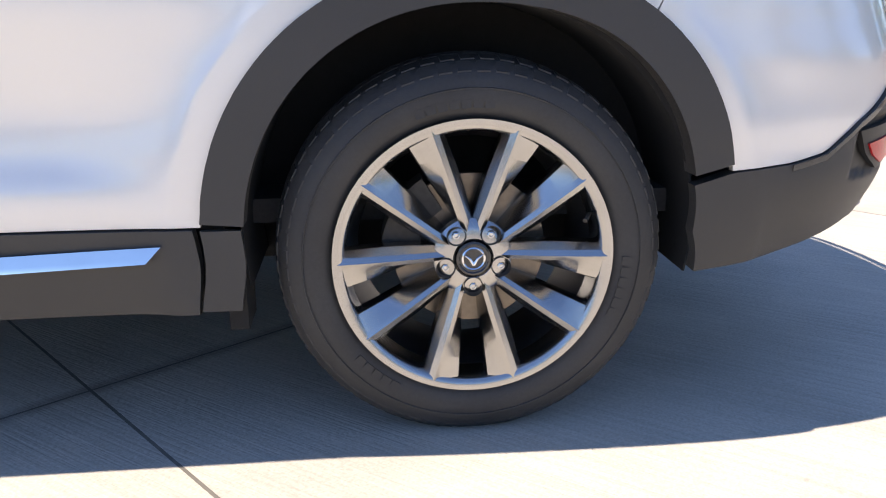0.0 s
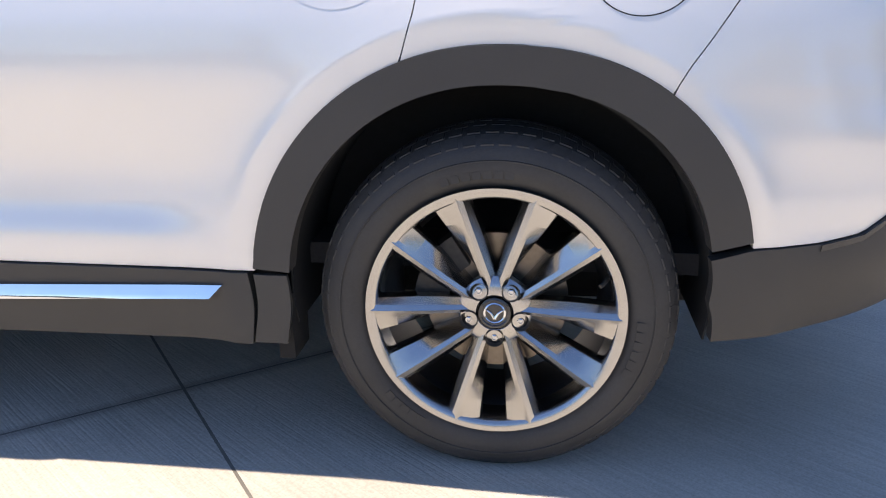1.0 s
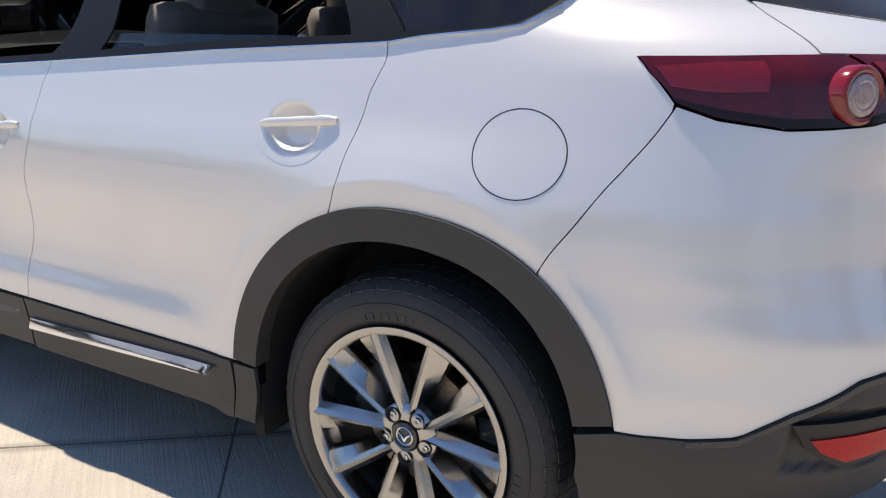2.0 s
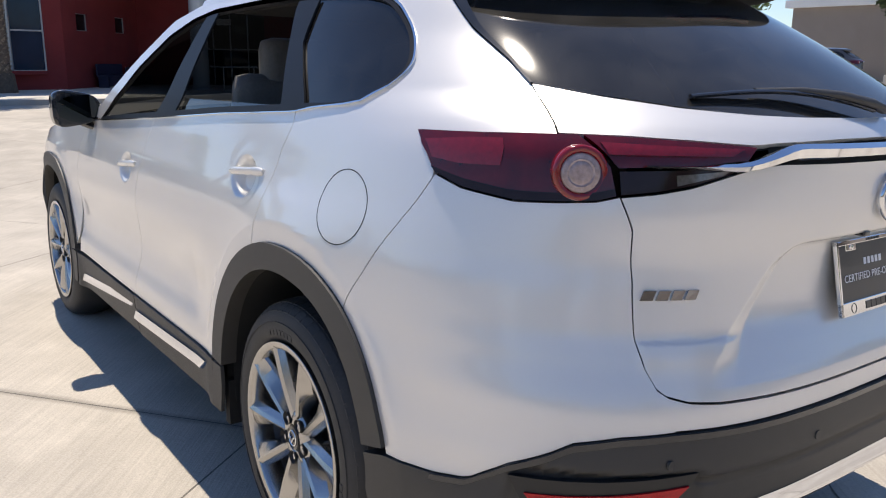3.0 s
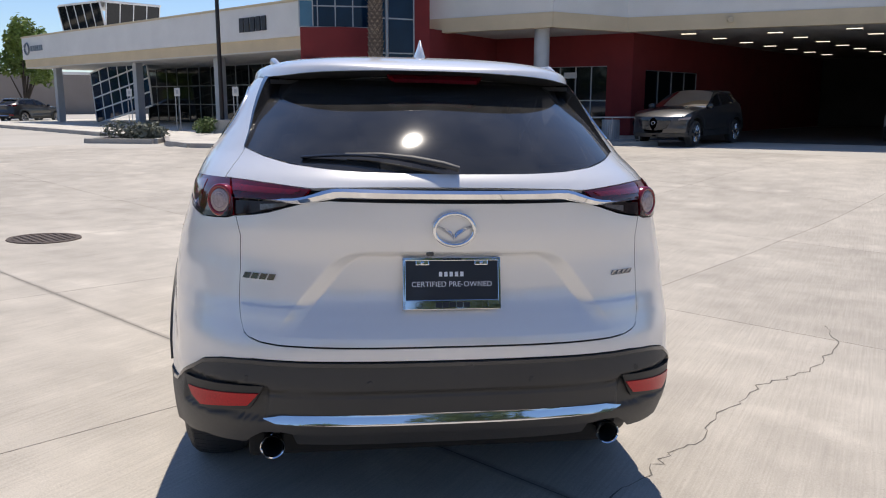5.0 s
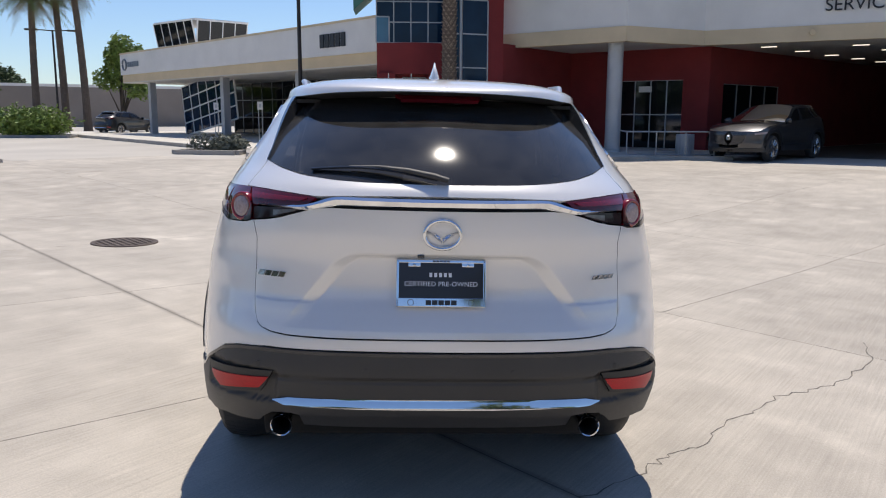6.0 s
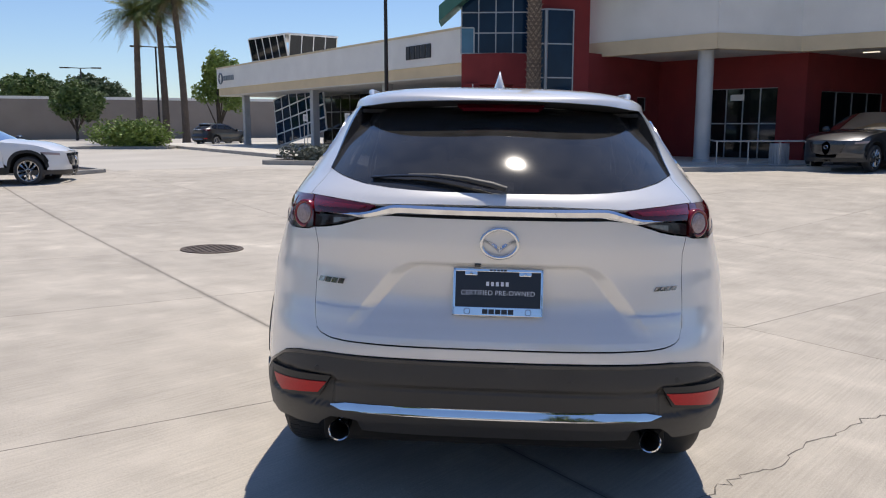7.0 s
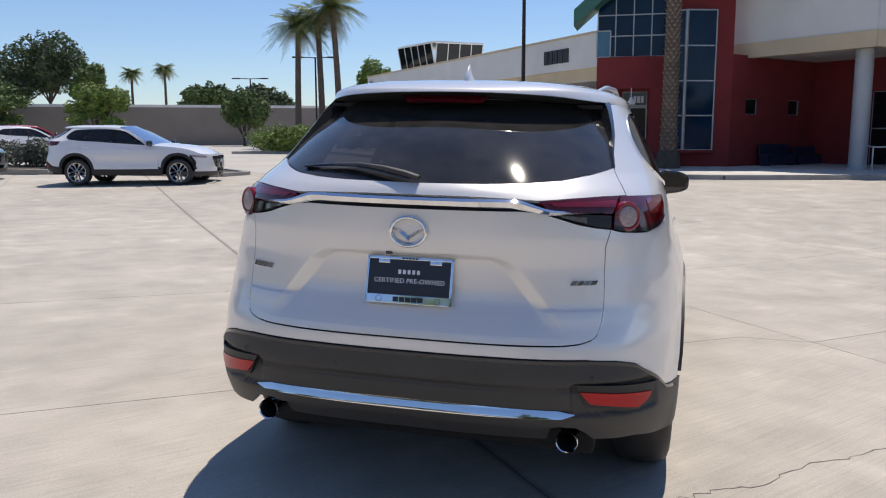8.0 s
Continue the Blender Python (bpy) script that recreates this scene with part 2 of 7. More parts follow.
# ---- the sport utility vehicle: its skin as one smooth surface over (u, z) ----
# u runs from the tail's middle (0) round the left rear corner (1) and on in metres along the side.
tail_y = curve_of([.22, .30, .40, .50, .60, .66, .71, .745, .775, .83, .89, 1.0, 1.12, 1.22, 1.26, 1.30, 1.34, 1.44, 1.535, 1.60, 1.66, 1.72],
                  [-.90, -.96, -1.035, -1.080, -1.0955, -1.0975, -1.097, -1.0955, -1.0920, -1.079, -1.064, -1.059, -1.072, -1.07, -1.05, -1.01, -.957, -.818, -.692, -.61, -.535, -.46])
tail_m = curve_of([.2, .58, .87, 1.1, 1.2, 1.27, 1.34, 1.45, 1.6, 1.75], [3.5, 3.5, 3.0, 2.85, 2.85, 2.6, 2.3, 2.35, 2.6, 2.6])
side_x = curve_of([.22, .30, .40, .50, .58, .66, .76, .86, .95, 1.02, 1.10, 1.18, 1.27, 1.35, 1.45, 1.55, 1.62, 1.68, 1.73],
                  [.93, .945, .958, .964, .955, .948, .955, .963, .958, .945, .922, .90, .872, .84, .79, .738, .695, .645, .58])
WHEELBASE, AXLE_Z, WHEEL_X = 2.93, 0.378, 0.0


def bulge(y, z):
    """The wheel arches swell softly out of the flanks."""
    b = 0.0
    for yc in (0.0, WHEELBASE):
        r = math.hypot((y - yc) / 1.01, z - .42)
        b += max(0.0, min(.04, .970 - side_x(z))) * (1 if r < .560 else math.exp(-(r - .560) / .045) * (1 - smooth01((r - .60) / .12)))
    return b


def plate_pocket(x, z):
    """The shallow pocket round the number plate, below a crease in the tailgate."""
    if not .78 < z < 1.06 or abs(x) > .56:
        return 0.0
    edge = .497 - (z - .868) * .80 - max(0, z - .99) ** 2 * 14
    side = (edge - abs(x)) * .75
    return .028 * max(0.0, min(1.0, side / .044)) * smooth01((1.047 - z) / .016) * smooth01((z - .76) / .17)


def scoop(y, z):
    """The hollow above the sill along the doors."""
    return .010 * smooth01((z - .522) / .075) * (1 - smooth01((z - .66) / .22)) * smooth01((y - .60) / .16) * smooth01((2.40 - y) / .1)


def front_y(z):
    return 3.86 - .45 * max(z - .75, 0) ** 1.5 - .35 * max(.45 - z, 0)


def skin(u, z, pocket=True):
    a = abs(u)
    y0, m, w = tail_y(z), tail_m(z), side_x(z)
    yb = front_y(z) - 1.1
    if a < 1:
        th = a * math.pi / 2
        s, c = math.sin(th) ** (2 / m), max(math.cos(th), 0) ** (2 / m)
        ridge = .006 * smooth01((.83 - z) / .10) * smooth01((z - .56) / .08) * smooth01((1 - a) / .25)
        y = y0 + 1 - c * (1 + ridge)
        x = (w + bulge(y, z)) * s * (1 + ridge)
        if pocket:
            y += plate_pocket(x, z)
            if .76 < z < .90 and x < .88:
                y -= .0045 * (1 - smooth01((x - .662) / .012)) * smooth01((x - .44) / .05) * smooth01((.868 - z) / .004) * smooth01((z - .79) / .06)
    elif a < 1 + yb - (y0 + 1):
        y = y0 + a
        x = w + bulge(y, z) - scoop(y, z)
    else:
        th = min((a - (yb - y0)), 1.0) * math.pi / 2
        y = yb + 1.1 * math.sin(th) ** (2 / 3)
        x = (w + bulge(y, z)) * max(math.cos(th), 0) ** (2 / 3)
    return Vector((-x if u >= 0 else x, y, z))


def skin_normal(u, z, pocket=True):
    e = .004
    n = (skin(u + e, z, pocket) - skin(u - e, z, pocket)).cross(skin(u, z + e, pocket) - skin(u, z - e, pocket))
    n = -n
    return n.normalized() if n.length > 1e-9 else Vector((0, -1, 0))


def us(y, z):
    """u of the place on the left side at y, z."""
    y0 = tail_y(z)
    t = y0 + 1 - y
    if t > 0:
        return math.acos(min(1, t) ** (tail_m(z) / 2)) / (math.pi / 2)
    yb = front_y(z) - 1.1
    if y <= yb:
        return y - y0
    return yb - y0 + math.asin(min(1, (y - yb) / 1.1) ** 1.5) / (math.pi / 2)


def ur(x, z):
    """u of the place on the tail at x (positive: left half), z."""
    s = -1 if x < 0 else 1
    return s * math.asin(min(1, abs(x) / side_x(z)) ** (tail_m(z) / 2)) / (math.pi / 2)


def trace(points):
    """(u, z) points from ('s', y, z) on the side and ('r', x, z) on the tail."""
    return [((us if k == "s" else ur)(a, z), z) for k, a, z in points]


def side(*pts):
    return trace([("s", y, z) for y, z in pts])


def tail(*pts):
    return trace([("r", x, z) for x, z in pts])


def spaced(pts, n):
    """n + 1 points at even steps along a (u, z) line."""
    d = [0.0]
    for p, q in zip(pts[:-1], pts[1:]):
        d.append(d[-1] + math.hypot((q[0] - p[0]), q[1] - p[1]))
    out, k = [], 0
    for i in range(n + 1):
        s = d[-1] * i / n
        while k < len(d) - 2 and d[k + 1] < s:
            k += 1
        f = (s - d[k]) / max(d[k + 1] - d[k], 1e-9)
        out.append((pts[k][0] + f * (pts[k + 1][0] - pts[k][0]), pts[k][1] + f * (pts[k + 1][1] - pts[k][1])))
    return out


class Panels:
    """Skin panels gathered in one mesh, with true normals and turned-in edges."""

    def __init__(self):
        self.v, self.f, self.n = [], [], []

    def patch(self, bottom, top, left, right, nu, nv, off=0.0, rims="", depth=.014, gap=.0014, pocket=True, mirror=True):
        """A panel between four (u, z) lines: left and right run upwards, bottom and top from left to right."""
        B, T, L, R = spaced(bottom, nu), spaced(top, nu), spaced(left, nv), spaced(right, nv)
        grid = []
        for j in range(nv + 1):
            t, row = j / nv, []
            for i in range(nu + 1):
                s = i / nu
                row.append([(1 - t) * B[i][k] + t * T[i][k] + (1 - s) * L[j][k] + s * R[j][k]
                            - ((1 - s) * (1 - t) * B[0][k] + s * (1 - t) * B[-1][k] + (1 - s) * t * T[0][k] + s * t * T[-1][k]) for k in (0, 1)])
            grid.append(row)
        offset = off if callable(off) else (lambda u, z: off)
        pos = [[skin(u, z, pocket) for u, z in r] for r in grid]
        nor = [[skin_normal(u, z, pocket) for u, z in r] for r in grid]
        pos = [[p + offset(*g) * n for p, n, g in zip(a, b, c)] for a, b, c in zip(pos, nor, grid)]
        if callable(off):
            def at(u, z):
                return skin(u, z, pocket) + off(u, z) * skin_normal(u, z, pocket)
            e = .003
            nor = [[-(at(u + e, z) - at(u - e, z)).cross(at(u, z + e) - at(u, z - e)).normalized() for u, z in r] for r in grid]
        for sgn in ((1, -1) if mirror else (1,)):
            self.add(pos, nor, sgn, rims, depth, gap)

    def add(self, pos, nor, sgn, rims, depth, gap):
        nv, nu = len(pos) - 1, len(pos[0]) - 1
        pos = [[p.copy() for p in r] for r in pos]
        sides = {"b": [(0, i) for i in range(nu + 1)], "t": [(nv, i) for i in range(nu + 1)],
                 "l": [(j, 0) for j in range(nv + 1)], "r": [(j, nu) for j in range(nv + 1)]}
        inner = {"b": (1, 0), "t": (-1, 0), "l": (0, 1), "r": (0, -1)}
        for k in rims:
            dj, di = inner[k]
            for j, i in sides[k]:
                d = pos[j + dj][i + di] - pos[j][i]
                if d.length > 1e-6:
                    pos[j][i] = pos[j][i] + d * min(.45, gap / d.length)
        flip = Vector((sgn, 1, 1))
        base = len(self.v)
        for a, b in zip(pos, nor):
            for p, n in zip(a, b):
                self.v.append(p * flip)
                self.n.append(n * flip)
        w = nu + 1
        pa, pb, pc = pos[0][0], pos[0][1], pos[1][0]
        turn = ((pb - pa).cross(pc - pa).dot(nor[0][0]) < 0) != (sgn < 0)
        for j in range(nv):
            for i in range(nu):
                q = (base + j * w + i, base + j * w + i + 1, base + (j + 1) * w + i + 1, base + (j + 1) * w + i)
                self.f.append(q[::-1] if turn else q)
        for k in rims:
            at = len(self.v)
            for j, i in sides[k]:
                p, n = pos[j][i], nor[j][i]
                self.v += [p * flip, (p - n * depth) * flip]
                self.n += [(0, 0, 0), (0, 0, 0)]
            for s in range(len(sides[k]) - 1):
                q = (at + 2 * s, at + 2 * s + 1, at + 2 * s + 3, at + 2 * s + 2)
                self.f.append(q if (k in "tl") != turn else q[::-1])

    def make(self, name, material, parent, label=""):
        me = bpy.data.meshes.new(name)
        me.from_pydata([tuple(v) for v in self.v], [], self.f)
        me.shade_smooth()
        me.normals_split_custom_set_from_vertices([tuple(n) for n in self.n])
        me.materials.append(material)
        ob = new(name, me)
        ob.parent = parent
        if label:
            ob["label"] = label
        return ob


def arch(yc, ry, rz, zc, a0, a1, n):
    """Points of an arch, by angle in degrees from the rear horizontal up and over to the front."""
    out = []
    for i in range(n + 1):
        a = radians(a0 + (a1 - a0) * i / n)
        c, s = math.cos(a), max(math.sin(a), 0)
        e = 2 / 2.28 if c > 0 else 2 / 2.06
        out.append((yc - math.copysign(ry * abs(c) ** e, c), zc + rz * s ** e))
    return out


def arch_z(y):
    """Height of the flare's outer edge at y."""
    e = 2.28 if y < 0 else 2.06
    return .42 + .502 * (1 - (abs(y) / .507) ** e) ** (1 / e)


def arch_run(y0, y1, n):
    """The flare's outer edge between two places, with its ends included."""
    return [(y0 + (y1 - y0) * i / n, arch_z(y0 + (y1 - y0) * i / n)) for i in range(n + 1)]


# shared lines, (y, z) on the side
SHUT_REAR = [(.185, arch_z(.185)), (.160, .975), (.134, 1.066), (.110, 1.16), (.084, 1.264)]
B_SEAM = [(1.41, .460), (1.40, .58), (1.35, .80), (1.305, .97), (1.27, 1.12), (1.235, 1.192)]
A_SEAM = [(2.36, .47), (2.34, .75), (2.29, .98), (2.20, 1.135)]
BELT = [(2.20, 1.135), (1.93, 1.143), (1.235, 1.192), (.60, 1.237), (.084, 1.264)]
DIAG = [(-.325, arch_z(-.325)), (-.392, .935), (-.462, 1.035), (-.512, 1.105), (-.544, 1.162)]
DLO_REAR = [(.084, 1.264), (-.10, 1.285), (-.215, 1.298), (-.285, 1.335), (-.315, 1.380), (-.285, 1.43), (-.225, 1.485), (-.13, 1.545), (-.02, 1.572)]


def soft(pts, n=4):
    """The same line, rounded through its points."""
    out = []
    for i in range(len(pts) - 1):
        a, b, c, d = (Vector(pts[k]) for k in (max(i - 1, 0), i, i + 1, min(i + 2, len(pts) - 1)))
        for k in range(n):
            t = k / n
            p = .5 * (2 * b + (c - a) * t + (2 * a - 5 * b + 4 * c - d) * t * t + (3 * b - a - 3 * c + d) * t ** 3)
            out.append((p.x, p.y))
    return out + [tuple(pts[-1])]


DLO_TOP = [(-.02, 1.572), (.25, 1.590), (.65, 1.596), (1.03, 1.588), (1.22, 1.562), (1.42, 1.505), (1.65, 1.38), (1.86, 1.245), (2.0, 1.145)]


def wheel(m, parent, detail=True, cap=True):
    """A tyre on a ten-spoke alloy wheel; its outer face looks along -x of m."""
    w = new("wheel")
    w.parent = parent
    w.matrix_local = m
    prof = [(.225, .262), (.238, .29), (.240, .33), (.228, .360), (.205, .376), (.16, .3845), (.12, .3865), (.08, .3845), (.040, .3785), (.020, .368), (.007, .352),
            (-.002, .328), (-.0025, .305), (.001, .288), (.008, .277), (.014, .2725), (.03, .262)]
    t = part("tyre", lathe(prof, 96 if detail else 40), RUBBER, w, "black rubber tyre with worn tread blocks", smooth=35)
    if detail:
        bm = bmesh.new()
        for k in range(64):
            a0 = 2 * math.pi * (k + .12) / 64
            a1 = 2 * math.pi * (k + .80) / 64
            for (o0, r0), (o1, r1), sh in (((.010, .358), (.030, .3745), 0), ((.036, .3785), (.074, .3845), .25), ((.082, .3850), (.118, .387), .5),
                                           ((.126, .387), (.162, .3850), .75), ((.168, .3835), (.222, .366), 0)):
                d = sh * 2 * math.pi / 64
                q = []
                for lift in (-.004, .0007):
                    for a in (a0 + d, a1 + d):
                        for o, r in ((o0, r0), (o1, r1)):
                            q.append(bm.verts.new((o - (lift if o < .1 and r0 < .35 else 0) * .4, (r + lift) * math.cos(a), (r + lift) * math.sin(a))))
                for f in ((0, 1, 3, 2), (4, 6, 7, 5), (0, 4, 5, 1), (2, 3, 7, 6), (0, 2, 6, 4), (1, 5, 7, 3)):
                    bm.faces.new([q[i] for i in f])
        bmesh.ops.recalc_face_normals(bm, faces=bm.faces)
        part("tread", bm, RUBBER, t, "moulded tread blocks")
        # raised sidewall ribs, and a maker's mark as plain bars
        part("sidewall_rib", lathe([(.0005, .3255), (-.0042, .327), (-.0042, .329), (.0005, .3305)], 96), RUBBER, t, smooth=40)
        for a0, n in ((-58, 5), (70, 7), (182, 6)):
            for k in range(n):
                a = radians(a0 + k * 4.2)
                mm = Matrix.Translation((-.0035, .3 * math.cos(a), .3 * math.sin(a))) @ Matrix.Rotation(a, 4, "X")
                part("sidewall_mark", box((.0002, -.008, -.0085), (.0022, .008, .0085), 0, mm), RUBBER, t)
    # rim: polished outer lip, deep dark barrel
    part("rim", lathe([(.03, .262), (.006, .2725), (-.002, .2738), (-.0035, .2728), (-.0032, .2640), (-.0010, .2560), (.004, .2515), (.014, .2485), (.036, .2465), (.062, .2440)], 96 if detail else 40), ALLOY, w, "satin machined rim lip", smooth=40)
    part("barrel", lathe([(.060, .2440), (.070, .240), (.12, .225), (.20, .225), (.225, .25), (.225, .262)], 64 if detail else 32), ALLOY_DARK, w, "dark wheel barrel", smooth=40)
    # ten spokes in five pairs, each with a raised ridge and bevelled flanks
    for p in range(5):
        for s in (-1, 1):
            bm = bmesh.new()
            base = radians(90 + 72 * p)
            rows = []
            a0, a1 = base + s * radians(11.0), base + s * radians(17.6)
            q0, q1 = Vector((0, math.cos(a0), math.sin(a0))) * .050, Vector((0, math.cos(a1), math.sin(a1))) * .2620
            er = (q1 - q0).normalized()
            et = Vector((0, -er.z, er.y)) * s
            for i in range(9):
                f = i / 8
                c = q0.lerp(q1, f)
                inner, outer = .0080 + .0030 * f, .010 + .048 * f
                x0 = .018 - .014 * math.sin(math.pi * f * .55) - .006 * f
                fall = .007 + .060 * (1 - f)
                cut = .010 + .006 * math.sin(math.pi * f)
                rows.append([c - et * (inner + cut) + Vector((x0 + .046, 0, 0)), c - et * (inner + cut * .8) + Vector((x0 + .022, 0, 0)), c - et * inner * .95 + Vector((x0 + .005, 0, 0)),
                             c + et * inner * .15 + Vector((x0 - .0015, 0, 0)), c + et * inner * 1.15 + Vector((x0 + .004, 0, 0)), c + et * outer * .92 + Vector((x0 + fall, 0, 0)), c + et * outer + Vector((x0 + fall + .010, 0, 0)), c + et * outer * 1.02 + Vector((x0 + fall + .03, 0, 0))])
            for r_ in rows:
                for q in r_:
                    d = math.hypot(q.y, q.z)
                    if d > .2640:
                        q.y, q.z = q.y * .2640 / d, q.z * .2640 / d
            vs = add_grid(bm, rows)
            bm.faces.new(vs[0])
            bm.faces.new(vs[-1])
            bmesh.ops.recalc_face_normals(bm, faces=bm.faces)
            part("spoke", bm, ALLOY, w, "satin machined spoke", smooth=14)
    hub = part("hub", lathe([(.05, .078), (.028, .078), (.020, .070), (.016, .056), (.0145, .040), (.018, .036), (.05, .034)], 48), ALLOY, w, smooth=30)
    part("centre_cap", lathe([(.02, .0345), (.012, .034), (.0105, .030), (.0125, .027), (.0125, .0005)], 40), TRIM, hub, "black centre cap with a chrome ring", smooth=30)
    if cap:
        part("cap_ring", lathe([(.011, .0195), (.0095, .0215), (.011, .0235)], 32), CHROME, hub, smooth=60)
        bm = bmesh.new()
        for s in (-1, 1):
            add_tube(bm, [(.0105, 0, -.012), (.0105, s * .007, 0), (.0105, s * .0165, .007)], [.003, .0025, .0015], 6)
        part("cap_emblem", bm, CHROME, hub, "plain winged emblem shape")
    for p in range(5):
        a = radians(126 + 72 * p)
        c = (0, .0575 * math.cos(a), .0575 * math.sin(a))
        part("lug_pocket", lathe([(.010, .0195), (.0145, .0175), (.034, .0135), (.034, .0005)], 20, at=c), IRON, hub, smooth=40)
        n = part("lug_nut", lathe([(.034, .0092), (.018, .0092), (.014, .0075), (.013, .0048), (.016, .0040), (.016, .0003)], 6 if detail else 5, at=c), STEEL, hub, "bright steel wheel nut")
    if detail:
        part("brake_disc", lathe([(.085, .062), (.085, .155), (.097, .155), (.097, .062)], 56), DISC, w, "grey steel brake disc", smooth=30)
        part("brake_hat", lathe([(.060, .0005), (.060, .066), (.086, .070)], 40), IRON, w, smooth=30)
        bm = bmesh.new()
        rows = [[Vector((x, r * math.cos(a), r * math.sin(a))) for x, r in ((.06, .105), (.06, .178), (.125, .178), (.125, .105))] for a in [radians(8 + 5.5 * k) for k in range(10)]]
        vs = add_grid(bm, rows, close=True)
        bm.faces.new(vs[0])
        bm.faces.new(vs[-1])
        bmesh.ops.recalc_face_normals(bm, faces=bm.faces)
        part("brake_caliper", bm, IRON, w, "dark cast brake caliper", smooth=25)
        a = radians(161)
        part("valve_stem", tube([(.028, .243 * math.cos(a), .243 * math.sin(a)), (.006, .232 * math.cos(a), .232 * math.sin(a)), (-.002, .226 * math.cos(a), .226 * math.sin(a))], .0045, 8), IRON, w)
    return w


def mirror_x(bm):
    for v in bm.verts:
        v.co.x = -v.co.x
    bmesh.ops.reverse_faces(bm, faces=bm.faces)
    return bm


def both(name, make, material, parent, label="", smooth=0.0):
    """The same part on the left and, mirrored, on the right."""
    return part(name, make(), material, parent, label, smooth), part(name, mirror_x(make()), material, parent, label, smooth)


def roof_z(y):
    return ROOF_LINE(y)


ROOF_LINE = curve_of([-.70, -.645, -.5, -.3, 0, .6, 1.0, 1.3], [1.625, 1.650, 1.680, 1.700, 1.714, 1.716, 1.700, 1.66])


def suv(root, coat, full=True):
    """A seven-seat sport utility vehicle; rear axle above the origin, nose along +y. full: the one seen from close by."""
    k = 1.0 if full else 0.4
    clad = CLAD if full else RECESS

    def n(v):
        return max(4, int(v * k))

    liner = Panels()

    def panel(name, specs, material, parent=root, label="", backing=True):
        P = Panels()
        for sp in specs:
            P.patch(**sp)
            if backing and full:
                q = dict(sp)
                q.update(off=-.016, rims="", nu=max(6, sp["nu"] // 2), nv=max(6, sp["nv"] // 2))
                liner.patch(**q)
        return P.make(name, material, parent, label)

    def open_up(P, cuts):
        """Take out the faces behind the handle cups."""
        for y, z, ry, rz in cuts:
            keep = []
            for f in P.f:
                cy, cz = sum(P.v[i].y for i in f) / len(f), sum(P.v[i].z for i in f) / len(f)
                if ((cy - y) / ry) ** 2 + ((cz - z) / rz) ** 2 > 1.06:
                    keep.append(f)
            P.f = keep

    cups = [(.314, 1.068, .086, .064), (1.486, .981, .086, .064)] if full else []

    def sides(name, specs, material, label="", parent=None):
        """One object for each flank."""
        made = []
        for s in (1, -1):
            P = Panels()
            for sp in specs:
                q = dict(sp)
                q["mirror"] = True
                Q = Panels()
                Q.patch(**q)
                half = len(Q.v) // 2
                base = len(P.v)
                lo, hi = (0, half) if s == 1 else (half, 2 * half)
                P.v += Q.v[lo:hi]
                P.n += Q.n[lo:hi]
                P.f += [tuple(i - lo + base for i in f) for f in Q.f if lo <= f[0] < hi]
                if s == 1 and full and not sp.get("off"):
                    q.update(off=-.016, rims="", nu=max(6, sp["nu"] // 2), nv=max(6, sp["nv"] // 2))
                    liner.patch(**q)
            if name.endswith("_door"):
                open_up(P, cups)
            made.append(P.make(name, material, parent[0 if s == 1 else 1] if parent else root, label))
        return made

    out_arch = arch(0, .507, .502, .42, 13.5, 171.5, 40)
    in_arch = arch(0, .428, .428, .42, 13.5, 171.5, 40)
    FRONT_EDGE = [(-.500, .535)] + arch_run(-.492, -.325, 12)
    i_shut = min(range(41), key=lambda i: abs(out_arch[i][0] - .185) + (out_arch[i][1] < .6))
    i_diag = min(range(41), key=lambda i: abs(out_arch[i][0] + .325) + (out_arch[i][1] < .6))

    # rear doors, front doors, front wings
    rear_door = sides("rear_door", [dict(bottom=side((1.41, .460), (1.0, .457), (.505, .457)), top=side(*[p for p in BELT if p[0] <= 1.24]),
                                         left=side(*B_SEAM), right=side((.505, .457), (.503, .49), *arch_run(.495, .185, 14), *SHUT_REAR[1:]), nu=n(90), nv=n(70), rims="blr")], coat,
                      "white door with a lowered window" if full else "")
    front_door = sides("front_door", [dict(bottom=side((2.36, .47), (1.9, .463), (1.41, .460)), top=side(*[p for p in BELT if p[0] >= 1.23]),
                                           left=side(*A_SEAM), right=side(*B_SEAM), nu=n(70), nv=n(56), rims="blr")], coat)
    f_out = [(y + WHEELBASE, z) for y, z in arch(0, .507, .502, .42, 8, 172, 36)][::-1]
    sides("front_wing", [dict(bottom=side(*f_out), top=side((3.52, .90), (3.2, 1.02), (2.75, 1.085), (2.20, 1.135)), left=side((3.43, .49), (3.47, .6), (3.52, .90)),
                              right=side((2.43, .49), (2.365, .53), (2.351, .62), (2.34, .75), (2.29, .98), (2.20, 1.135)), nu=n(30), nv=n(18), rims="br")], coat)
